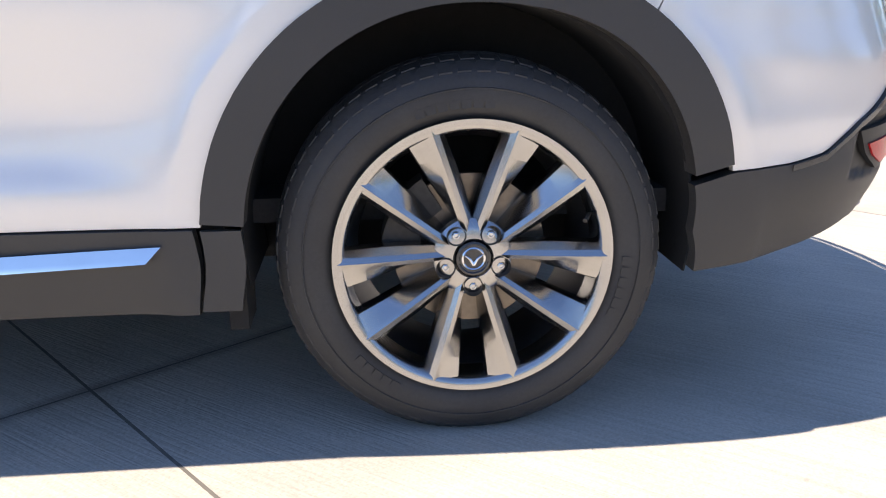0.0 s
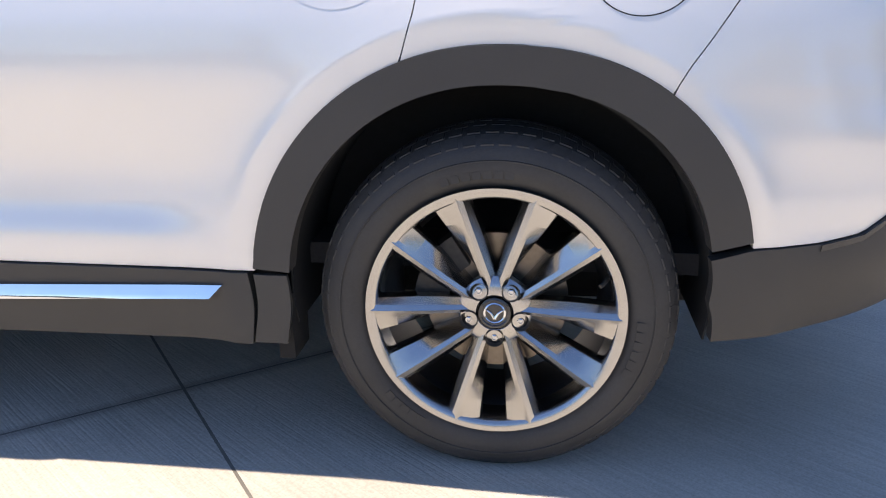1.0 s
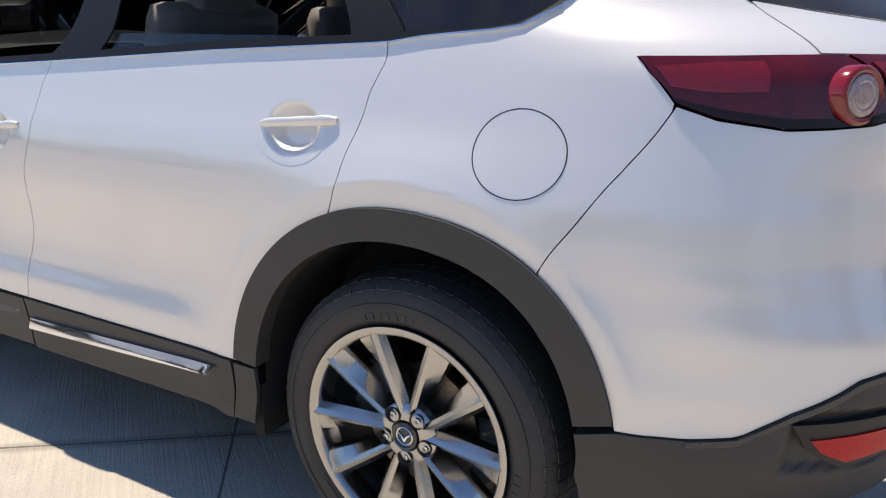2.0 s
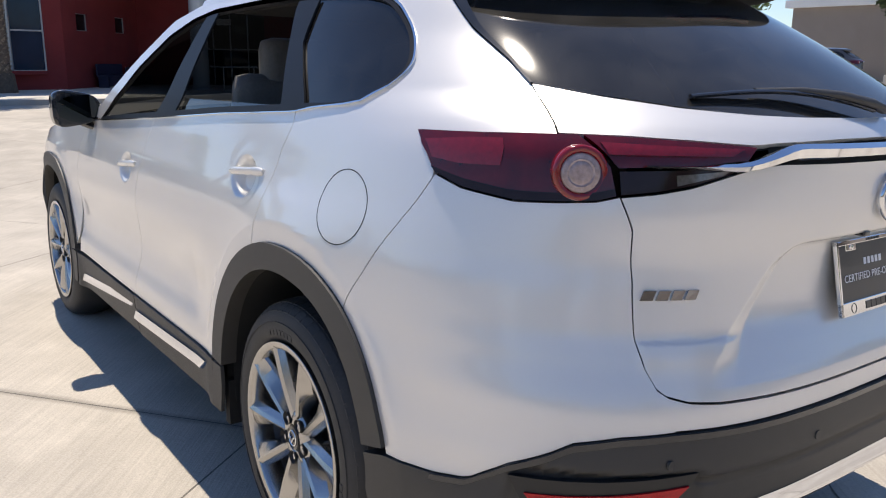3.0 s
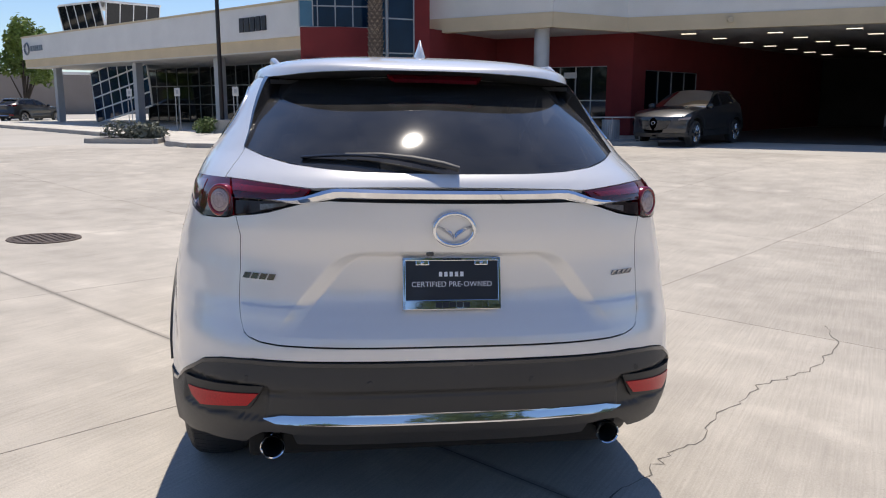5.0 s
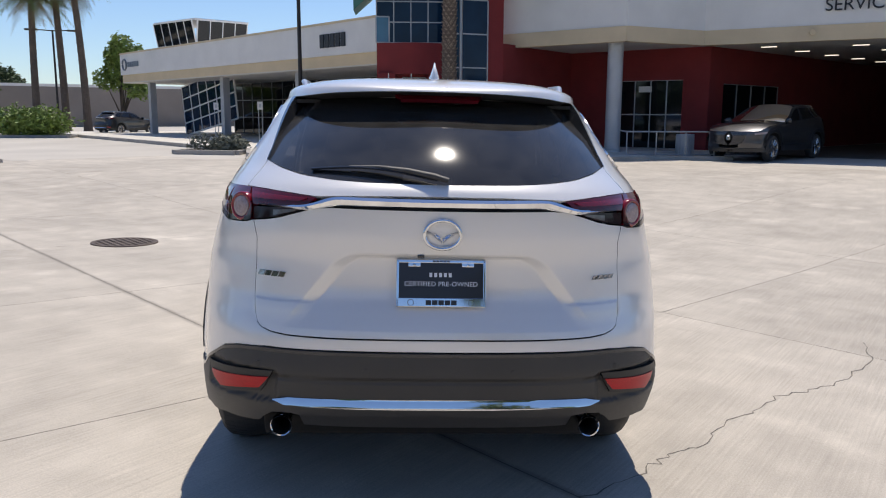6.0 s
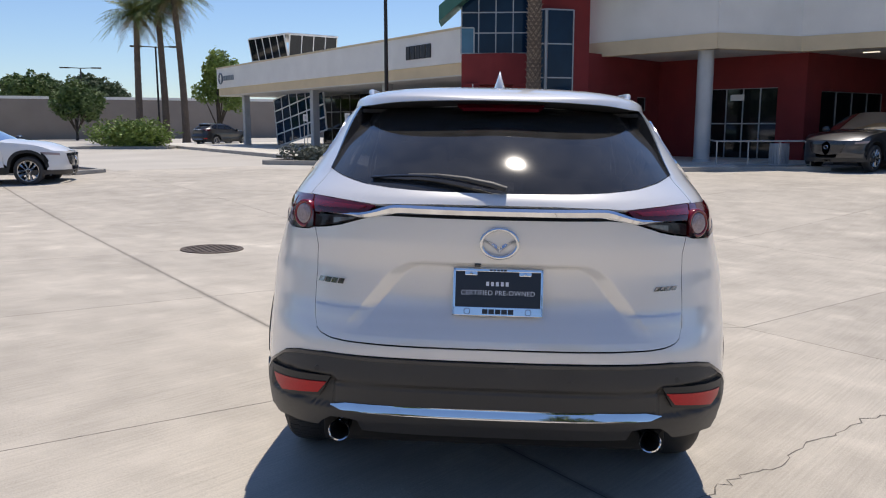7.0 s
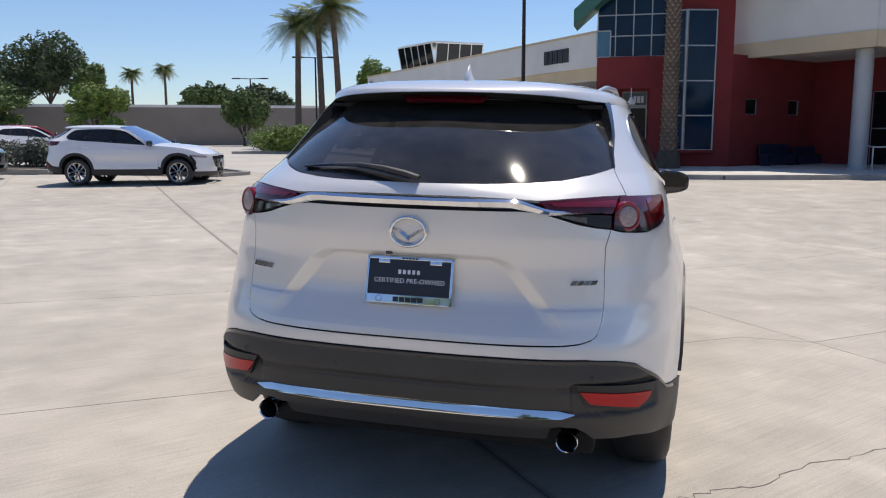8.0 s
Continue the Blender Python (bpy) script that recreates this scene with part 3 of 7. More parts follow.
    # rear quarter with the pillar behind the side windows
    sides("quarter_panel", [
        dict(bottom=side(*arch_run(.185, -.325, 20)), top=side((.084, 1.264), (-.15, 1.262), (-.30, 1.256), (-.458, 1.249)),
             left=side(*SHUT_REAR), right=side(*DIAG, (-.515, 1.195), (-.485, 1.222), (-.458, 1.249)), nu=n(40), nv=n(30), rims="lbr"),
        dict(bottom=side((.084, 1.264), (.02, 1.254), (-.15, 1.252), (-.30, 1.247), (-.44, 1.243), (-.458, 1.249)) + tail((.80, 1.252), (.769, 1.254), (.727, 1.2555)),
             top=side((-.02, 1.617), (-.12, 1.617)) + tail((.641, 1.613), (.627, 1.605)),
             left=side(*soft(DLO_REAR), (-.02, 1.617)), right=tail((.727, 1.2555), (.692, 1.312), (.672, 1.350), (.664, 1.40), (.660, 1.47), (.642, 1.555), (.627, 1.605)), nu=n(36), nv=n(36), rims="lr")], coat,
        "white rear quarter with a round fuel flap" if full else "")
    sides("roof_side", [dict(bottom=side(*DLO_TOP[::-1]), top=side((2.18, 1.16), (1.95, 1.28), (1.70, 1.43), (1.45, 1.565), (1.20, 1.617), (.6, 1.617), (-.02, 1.617)),
                             left=side((2.0, 1.145), (2.18, 1.16)), right=side((-.02, 1.572), (-.02, 1.617)), nu=n(60), nv=4, rims="b")], coat)
    # white bumper skin: the flanks and the strip below the tailgate
    seam = [(.684, 1.143), (.668, 1.08), (.669, .98), (.673, .87), (.668, .82), (.655, .785)]
    hatch_low = [(.655, .785), (.640, .770), (.60, .757), (.54, .751), (.40, .749), (.2, .7485), (0, .7485)]
    clad_top_side = [(-.500, .535), (-.56, .538), (-.634, .542), (-.72, .558), (-.757, .584), (-.80, .615)]
    clad_top_tail = [(.815, .652), (.785, .677), (.72, .694), (.628, .702), (.3, .704), (0, .703)]
    sides("bumper_corner", [
        dict(bottom=side(*clad_top_side) + tail(*clad_top_tail[:4]), top=side((-.544, 1.162), (-.616, 1.139)) + tail((.807, 1.123), (.762, 1.126), (.714, 1.131), (.684, 1.141)),
             left=side(*FRONT_EDGE, *DIAG[1:]), right=tail((.628, .702), (.650, .76)) + tail(*seam[::-1]), nu=n(34), nv=n(44), rims="blt", gap=.0014)], coat, "white bumper corner below the lamp")
    panel("rear_bumper", [
        dict(bottom=tail((.668, .6985), *clad_top_tail[3:], (-.3, .704), (-.628, .702), (-.668, .6985)), top=tail((.695, .798), *hatch_low) + tail(*[(-x, z) for x, z in hatch_low[-2::-1]], (-.695, .798)),
             left=tail((.668, .6985), (.695, .798)), right=tail((-.668, .6985), (-.695, .798)), nu=n(60), nv=6, rims="bt", gap=.0035, mirror=False)], coat,
        label="white bumper skin over black lower cladding")
    # tailgate: lower skin with the plate pocket, and the strip under the glass
    lamp_low = [(.684, 1.144), (.63, 1.152), (.574, 1.164), (.503, 1.187), (.45, 1.202), (.386, 1.208), (.2, 1.206), (0, 1.205)]
    lamp_top = [(.727, 1.2555), (.641, 1.2535), (.547, 1.2475), (.44, 1.239), (.386, 1.243), (.2, 1.248), (0, 1.249)]
    glass_low = [(.672, 1.352), (.60, 1.328), (.503, 1.309), (.38, 1.298), (.266, 1.294), (0, 1.292)]
    flip = lambda pts: [(-x, z) for x, z in pts[-2::-1]]
    hatch = panel("tailgate", [
        dict(bottom=tail(*hatch_low, *flip(hatch_low)), top=tail(*lamp_low, *flip(lamp_low)), left=tail(*seam[::-1]), right=tail(*[(-x, z) for x, z in seam[::-1]]),
             nu=n(150), nv=n(70), rims="blrt", gap=.0055, mirror=False),
        dict(bottom=tail(*lamp_top, *flip(lamp_top)), top=tail(*glass_low, *flip(glass_low)), left=tail((.727, 1.2555), (.692, 1.312), (.672, 1.352)),
             right=tail((-.727, 1.2555), (-.692, 1.312), (-.672, 1.352)), nu=n(70), nv=8, rims="blrt", gap=.0035, mirror=False)], coat,
        label="white tailgate with a plate pocket and crease")
    def sink(u, z):
        """The glass stands steeper than the blades beside it and runs in under the spoiler."""
        return -.004 - .066 * max(0.0, min(1.0, (z - 1.36) / .29)) ** 1.6
    # the pane itself bends evenly: the smoothest sheet that fills the opening
    bend = lambda x, z: [1, z, z * z, x * x, x * x * z, x ** 4]
    spots = [skin(a / 20, z) + sink(0, z) * skin_normal(a / 20, z) for a in range(0, 13) for z in (1.30, 1.36, 1.42, 1.48, 1.54, 1.60, 1.65)]
    sheet = np.linalg.lstsq(np.array([bend(p.x, p.z) for p in spots]), np.array([p.y for p in spots]), rcond=None)[0]

    def pane(u, z):
        p, nn = skin(u, z), skin_normal(u, z)
        o = sink(u, z)
        for _ in range(3):
            q = p + nn * o
            a, b, c, d, e, f = sheet
            miss = q.y - sum(k_ * w_ for k_, w_ in zip(sheet, bend(q.x, q.z)))
            slope = nn.y - nn.x * (2 * d * q.x + 2 * e * q.x * q.z + 4 * f * q.x ** 3) - nn.z * (b + 2 * c * q.z + e * q.x * q.x)
            o -= miss / slope
        return max(min(float(o), .004), -.14)
    glass_side = [(.672, 1.352), (.658, 1.40), (.649, 1.47), (.631, 1.54), (.610, 1.600)]
    G = Panels()
    G.patch(bottom=tail(*glass_low, *flip(glass_low)), top=tail((.558, 1.662), (.3, 1.668), (0, 1.670), (-.3, 1.668), (-.558, 1.662)), left=tail(*glass_side, (.558, 1.662)),
            right=tail(*[(-x, z) for x, z in glass_side], (-.558, 1.662)), nu=n(50), nv=n(20), off=pane, rims="b", mirror=False)
    rear_glass = G.make("rear_window", GLASS_REAR, hatch, "dark privacy glass")
    sides("pillar_trim", [dict(bottom=tail((.674, 1.349), (.670, 1.3495)), top=tail((.620, 1.622), (.588, 1.628)),
                               left=tail((.674, 1.349), (.664, 1.40), (.660, 1.47), (.642, 1.555), (.627, 1.605), (.620, 1.622)), right=tail((.670, 1.3495), *glass_side[1:], (.588, 1.628)), nu=7, nv=n(24), off=.005, rims="lr", depth=.066)],
          TRIM, "gloss black pillar blade")
    # roof with its overhanging spoiler
    bm = bmesh.new()
    outline = [skin(us(1.22 - 1.2 * i / 24, 1.612), 1.612) for i in range(24)] + [skin(u, 1.612) for u in [us(.02, 1.612) * (1 - i / 30) for i in range(31)]]
    outline = outline + [Vector((-p.x, p.y, p.z)) for p in outline[-2::-1]]
    for p in outline:
        p.z += .018 * max(0.0, 1 - (p.x / .60) ** 2) * smooth01((-.30 - p.y) / .2)
    rows = []
    for s in (0, .012, .03, .06, .12, .22, .36, .55, .78, 1):
        r = []
        for p in outline:
            e = max(0.0, min(1.0, (p.y + .66) / .7))
            spine = Vector((0, p.y + .5 * (1 - e) ** 1.5, 0))
            out = .035 * smooth01((.1 - p.y) / .5) * (1 - .9 * (min(1, abs(p.x) / .64)) ** 3)
            d = Vector((p.x, p.y - spine.y, 0))
            d = d.normalized() if d.length > 1e-6 else Vector((0, -1, 0))
            q = (p + d * out).lerp(spine, s)
            pw = 3.4 - .6 * min(1, abs(p.x) / .60) ** 3
            lift = (1 - (1 - s) ** pw) ** (1 / pw)
            q.z = p.z + (roof_z(max(q.y, -.645)) - p.z) * lift
            r.append(q)
        rows.append(r)
    add_grid(bm, rows)
    bmesh.ops.recalc_face_normals(bm, faces=bm.faces)
    bmesh.ops.remove_doubles(bm, verts=bm.verts, dist=1e-5)
    if sum(f.normal.z for f in bm.faces) < 0:
        bmesh.ops.reverse_faces(bm, faces=bm.faces)
    part("roof", bm, coat, root, "white roof ending in a spoiler", smooth=60)
    bm = bmesh.new()
    under = []
    for f in (0, .5, 1):
        r = []
        for p in outline[20:len(outline) - 20]:
            d = Vector((p.x, p.y - .1, 0)).normalized()
            r.append(p + d * (.033 * smooth01((.1 - p.y) / .5) * (1 - .9 * (min(1, abs(p.x) / .64)) ** 3) - f * .20) + Vector((0, 0, -.002 - .012 * f)))
        under.append(r)
    add_grid(bm, under)
    part("spoiler_underside", bm, LINER, root, "black underside of the spoiler", smooth=60)
    P = Panels()
    P.patch(bottom=tail((.150, 1.590), (0, 1.591), (-.150, 1.590)), top=tail((.175, 1.609), (0, 1.609), (-.175, 1.609)), left=tail((.150, 1.590), (.175, 1.609)), right=tail((-.150, 1.590), (-.175, 1.609)),
            nu=16, nv=3, off=.010, rims="blrt", mirror=False)
    P.make("high_brake_lamp", TAIL_RED, hatch, "red high-level brake lamp")
    # side glazing and its dark surround
    qglass = [(a + .5 * (c - a), b + .5 * (d - b)) for (a, b), (c, d) in zip([(.03, 1.287), (-.10, 1.299), (-.20, 1.311), (-.262, 1.345), (-.288, 1.382), (-.262, 1.425), (-.205, 1.475), (-.10, 1.532), (.0, 1.551)], [(.03, 1.272)] + DLO_REAR[1:])]
    sides("quarter_window", [dict(bottom=side((.110, 1.280), qglass[0]), top=side((.27, 1.572), qglass[-1]), left=side((.110, 1.280), (.19, 1.42), (.27, 1.572)), right=side(*soft(qglass)), nu=10, nv=n(30), off=-.006)],
          GLASS_DARK, "tinted fixed quarter glass")
    sides("window_surround", [
        dict(bottom=side((2.0, 1.143), (1.235, 1.190), (.60, 1.235), (.084, 1.262), (-.10, 1.285), (-.215, 1.298)), top=side((1.96, 1.162), (1.24, 1.212), (.60, 1.256), (.084, 1.284), qglass[1], qglass[2]),
             left=side((2.0, 1.143), (1.96, 1.162)), right=side((-.215, 1.298), qglass[2]), nu=n(50), nv=3, off=.003, rims="bt"),
        dict(bottom=side(qglass[2], (-.215, 1.298)), top=side(qglass[-1], (-.02, 1.572)), left=side(*soft(qglass)[8:]), right=side(*soft(DLO_REAR)[8:]), nu=3, nv=n(24), off=.003, rims="lr"),
        dict(bottom=side((1.98, 1.16), (1.83, 1.245), (1.62, 1.37), (1.40, 1.488), (1.20, 1.545), (1.03, 1.568), (.65, 1.577), (.25, 1.576), qglass[-1]), top=side(*DLO_TOP[::-1]),
             left=side((1.98, 1.16), (2.0, 1.145)), right=side(qglass[-1], (-.02, 1.572)), nu=n(60), nv=3, off=.003, rims="bt"),
        dict(bottom=side((.185, 1.276), (.045, 1.286)), top=side((.345, 1.572), (.215, 1.568)), left=side((.185, 1.276), (.345, 1.572)), right=side((.045, 1.286), (.215, 1.568)), nu=4, nv=n(14), off=.002, rims="lr", depth=.006),
        dict(bottom=side((1.245, 1.208), (1.03, 1.222)), top=side((1.09, 1.566), (.985, 1.572)), left=side((1.245, 1.208), (1.09, 1.566)), right=side((1.03, 1.222), (.985, 1.572)), nu=4, nv=n(14), off=.002, rims="lr", depth=.006)],
          FRAME_GREY, "dark satin window surround")
    if full:
        sides("belt_moulding", [dict(bottom=side((1.96, 1.139), (1.235, 1.186), (.60, 1.231), (.084, 1.259), (-.10, 1.281), (-.222, 1.294), (-.295, 1.333)), top=side((1.96, 1.144), (1.235, 1.191), (.60, 1.236), (.084, 1.264), (-.10, 1.286), (-.218, 1.2995), (-.288, 1.337)),
                                     left=side((1.96, 1.139), (1.96, 1.144)), right=side((-.295, 1.333), (-.288, 1.337)), nu=50, nv=2, off=.007, rims="bt"),
                                dict(bottom=side(DLO_REAR[3], (-.292, 1.333)), top=side(DLO_REAR[-1], (-.02, 1.578)), left=side(*soft(DLO_REAR)[12:]), right=side(*soft([(-.292, 1.333), (-.322, 1.380), (-.291, 1.434), (-.230, 1.490), (-.133, 1.551), (-.02, 1.578)])), nu=2, nv=24, off=.006, rims="lr")], CHROME, "thin chrome belt moulding")
        sides("rear_door_glass", [dict(bottom=side((1.03, 1.215), (.185, 1.27)), top=side((1.0, 1.275), (.19, 1.278)), left=side((1.03, 1.215), (1.0, 1.275)), right=side((.185, 1.27), (.19, 1.278)), nu=10, nv=3, off=-.012)],
              GLASS_CLEAR, "lowered window pane", parent=rear_door)
        for nm, ma, door, q in (("rear_door_window", GLASS_CLEAR, rear_door[1], dict(bottom=side((1.03, 1.215), (.185, 1.27)), top=side((.985, 1.575), (.345, 1.575)), left=side((1.03, 1.215), (.985, 1.575)), right=side((.185, 1.27), (.345, 1.575)), nu=10, nv=8, off=-.006)),
                                ("front_door_window", GLASS_CLEAR, front_door[1], dict(bottom=side((1.96, 1.16), (1.245, 1.21)), top=side((1.45, 1.48), (1.09, 1.57)), left=side((1.96, 1.16), (1.45, 1.48)), right=side((1.245, 1.21), (1.09, 1.57)), nu=10, nv=8, off=-.006))):
            Q = Panels()
            Q.patch(**q)
            h_ = len(Q.v) // 2
            Q.v, Q.n, Q.f = Q.v[h_:], Q.n[h_:], [tuple(i - h_ for i in f) for f in Q.f if f[0] >= h_]
            Q.make(nm, ma, door, "closed side window")
    else:
        sides("side_window", [dict(bottom=side((1.03, 1.215), (.185, 1.27)), top=side((.985, 1.575), (.345, 1.575)), left=side((1.03, 1.215), (.985, 1.575)), right=side((.185, 1.27), (.345, 1.575)), nu=8, nv=6, off=-.006)], GLASS_DARK)
        sides("side_window", [dict(bottom=side((1.96, 1.16), (1.245, 1.21)), top=side((1.45, 1.48), (1.09, 1.57)), left=side((1.96, 1.16), (1.45, 1.48)), right=side((1.245, 1.21), (1.09, 1.57)), nu=8, nv=6, off=-.006)], GLASS_DARK)
    # bonnet, windscreen and nose
    bm = bmesh.new()
    rows = []
    edge_z = curve_of([2.1, 2.5, 2.9, 3.2, 3.52, 3.72], [1.137, 1.105, 1.07, 1.02, .90, .80])
    for i in range(13):
        y = 2.14 + (3.72 - 2.14) * i / 12
        e = skin(us(y, edge_z(y)), edge_z(y))
        rows.append([Vector((e.x * c, y + .10 * (1 - c * c) * (i < 3), e.z + .075 * (1 - abs(c) ** 2.4))) for c in [1 - 2 * j / 16 for j in range(17)]])
    add_grid(bm, rows)
    if sum(f.normal.z for f in bm.faces) <= 0:
        bm.normal_update()
        if sum(f.normal.z for f in bm.faces) < 0:
            bmesh.ops.reverse_faces(bm, faces=bm.faces)
    part("bonnet", bm, coat, root, smooth=50)
    bm = bmesh.new()
    rows = []
    for i in range(11):
        f = i / 10
        y, z = 2.19 - .98 * f, 1.150 + .470 * f ** .93
        e = skin(us(y, z), z)
        rows.append([Vector((e.x * .97 * c, y + (.22 - .12 * f) * (1 - c * c), z + .07 * f * (1 - abs(c) ** 2.5))) for c in [1 - 2 * j / 14 for j in range(15)]])
    add_grid(bm, rows)
    part("windscreen", bm, GLASS_SCREEN if full else GLASS_DARK, root, "tinted laminated windscreen", smooth=60)
    nose_t = side((3.52, .90), (3.60, .885)) + [(us(front_y(.86), .86), .86)]
    sides("front_bumper", [dict(bottom=side((3.36, .30), (3.5, .28)) + [(us(front_y(.27), .27), .27)], top=nose_t, left=side((3.36, .30), (3.44, .5), (3.52, .90)), right=[(us(front_y(.27), .27), .27), (us(front_y(.86), .86), .86)],
                                nu=n(30), nv=n(12), rims="l")], coat)
    if not full:
        P = Panels()
        uc = lambda z: us(front_y(z), z)
        sides("grille", [dict(bottom=[(uc(.50) - .18, .52), (uc(.48), .46)], top=[(uc(.82) - .27, .82), (uc(.84), .83)], left=[(uc(.50) - .18, .52), (uc(.82) - .27, .82)], right=[(uc(.48), .46), (uc(.84), .83)], nu=12, nv=8, off=.007, rims="blt")], TRIM, "black mesh grille")
        sides("headlamp", [dict(bottom=[(uc(.80) - .75, .80), (uc(.80) - .44, .77)], top=[(uc(.87) - .78, .87), (uc(.85) - .44, .83)], left=[(uc(.80) - .75, .80), (uc(.87) - .78, .87)], right=[(uc(.80) - .44, .77), (uc(.85) - .44, .83)], nu=8, nv=4, off=.008, rims="blrt")], LENS_CLEAR, "clear headlamp")
        sides("front_valance", [dict(bottom=[(uc(.27) - .9, .28), (uc(.27), .26)], top=[(uc(.40) - .9, .40), (uc(.38), .38)], left=[(uc(.27) - .9, .28), (uc(.40) - .9, .40)], right=[(uc(.27), .26), (uc(.38), .38)], nu=12, nv=4, off=.014, rims="blt")], CLAD, "black lower valance")
        part("grille_badge", lathe([(0, .045), (.012, .05), (.02, .055), (.012, .062), (0, .064)], 24, axis="Y", at=(0, front_y(.68) + .01, .68)), CHROME, root, smooth=50)
    # black cladding: wheel-arch flares, sills, bumper
    for yc in (0.0, WHEELBASE):
        o = [(y + yc, z) for y, z in arch(0, .509, .504, .42, 12.5 if yc == 0 else 4, 175, 40)]
        i = [(y + yc, z) for y, z in arch(0, .428, .428, .42, 12.5 if yc == 0 else 4, 175, 40)]
        e = ((.515, .297), (.440, .297), (.507, .455), (.432, .455)) if yc == 0 else ((-.452, .297), (-.515, .297), (-.428, .46), (-.53, .46))
        e = [(yc + y, z) for y, z in e]
        foot = dict(bottom=side(e[0], e[1]), top=side(e[2], e[3]), left=side(e[0], e[2]), right=side(e[1], e[3]), nu=5, nv=5, off=.012, rims="lrbt", depth=.012)
        sides("arch_flare", [dict(bottom=side(o[-1], i[-1]), top=side(o[0], i[0]), left=side(*o[::-1]), right=side(*i[::-1]), nu=5, nv=n(60), off=.011, rims="lr", depth=.05),
                             ],
              clad, "black plastic wheel-arch flare")
        sides("flare_foot", [foot], clad, "black plastic foot of the flare")
        inner = lambda: arch_liner(yc)
        both("arch_liner", inner, LINER, root, smooth=40)
    def sill(y0, y1):
        return dict(bottom=side((y1, .283), (y0, .290)), top=side((y1, .458), (y0, .456)), left=side((y1, .283), (y1, .458)), right=side((y0, .290), (y0, .456)), nu=n(24), nv=n(8), off=.008, rims="blrt", depth=.03)
    sides("sill_cladding", [sill(.519, 1.425)], clad, "black sill cladding below the door")
    sides("sill_cladding", [sill(1.43, 2.41)], clad, "black sill cladding below the door")
    def sill_trim(y0, y1):
        return dict(bottom=side((y1, .376 - .035 * (y1 - 1.1)), (y0 + .045, .397), (y0 + .03, .398)), top=side((y1, .409 - .035 * (y1 - 1.1)), (y0 + .03, .427), (y0, .4285)), left=side((y1, .376 - .035 * (y1 - 1.1)), (y1, .409 - .035 * (y1 - 1.1))),
                    right=side((y0 + .03, .398), (y0, .4285)), nu=n(24), nv=3, off=lambda u, z: .028 - .42 * max(0, z - (.376 - .035 * (u - 2.165))), rims="blrt", depth=.012)
    for y0, y1 in ((.572, 1.40), (1.44, 2.30)) if full else ():
        sides("sill_trim", [sill_trim(y0, y1)], CHROME, "bright chrome sill strip")
    low_side = [(-.437, .335), (-.52, .341), (-.606, .350), (-.70, .364), (-.785, .382)]
    low_tail = [(.80, .395), (.73, .398), (.655, .405), (.635, .43), (.60, .455), (.54, .460), (.50, .452), (.3, .455), (0, .457)]
    sides("lower_bumper", [
        dict(bottom=side(*low_side) + tail(*low_tail), top=side((-.420, .513), *clad_top_side) + tail(*clad_top_tail), left=side((-.437, .335), (-.425, .42), (-.420, .513)), right=tail((0, .457), (0, .703)),
             nu=n(90), nv=n(22), off=lambda u, z: .006 - .010 * math.exp(-((z - .60) / .006) ** 2) * (abs(u) < .42) - .014 * smooth01((abs(u) - .265) / .02) * smooth01((.64 - abs(u)) / .03) * smooth01((.625 - z) / .015) * smooth01((z - .495) / .015), rims="blt", depth=.03)], clad,
        label="textured black lower bumper")
    panel("valance", [dict(bottom=tail((.50, .36), (0, .36), (-.50, .36)), top=tail((.53, .462), (0, .462), (-.53, .462)), left=tail((.50, .36), (.53, .462)), right=tail((-.50, .36), (-.53, .462)), nu=20, nv=4, off=-.035, mirror=False)], clad, label="black underside valance", backing=False)
    P = Panels()
    cl = [(.592, .513), (.55, .501), (.3, .499), (0, .498)]
    ct = [(.592, .5145), (.537, .525), (.3, .528), (0, .529)]
    P.patch(bottom=tail(*cl, *flip(cl)), top=tail(*ct, *flip(ct)), left=tail((.592, .513), (.592, .516)), right=tail((-.592, .513), (-.592, .516)), nu=n(60), nv=4, off=lambda u, z: .026 - .020 * max(0, min(1, (z - .498) / .033)), rims="bt", depth=.02, mirror=False)
    P.make("bumper_trim", CHROME, root, "bright chrome bumper strip")
    sides("reflector_bezel", [dict(bottom=tail((.805, .505), (.636, .537)), top=tail((.862, .596), (.585, .622)), left=tail((.805, .505), (.848, .54), (.862, .596)), right=tail((.636, .537), (.585, .622)), nu=14, nv=5, off=.0080, rims="blrt", depth=.012)], RECESS, "black reflector recess")
    lip = side((-.634, .542), (-.72, .558), (-.757, .584), (-.80, .615)) + tail(*clad_top_tail)
    sides("bumper_lip", [dict(bottom=[(u, z - .016) for u, z in lip], top=[(u, z - .001) for u, z in lip], left=[(lip[0][0], lip[0][1] - .016), (lip[0][0], lip[0][1] - .001)], right=[(lip[-1][0], lip[-1][1] - .016), (lip[-1][0], lip[-1][1] - .001)], nu=n(60), nv=2, off=.0085, rims="bt", depth=.01)], TRIM, "gloss black edge along the bumper")
    sides("rear_reflector", [dict(bottom=tail((.800, .517), (.642, .549)), top=tail((.846, .566), (.603, .597)), left=tail((.800, .517), (.835, .54), (.846, .566)), right=tail((.642, .549), (.603, .597)), nu=14, nv=5, off=.012, rims="blrt", depth=.012)], REFLECT_RED, "red bumper reflector")
    both("exhaust_tip", lambda: lathe([(.02, .037), (.012, .0395), (-.012, .0395), (-.016, .0375), (-.012, .034), (.16, .034)], 36, axis="Y", at=(-.571, -.995, .398)), CHROME, root, "round chrome exhaust tip", smooth=40)
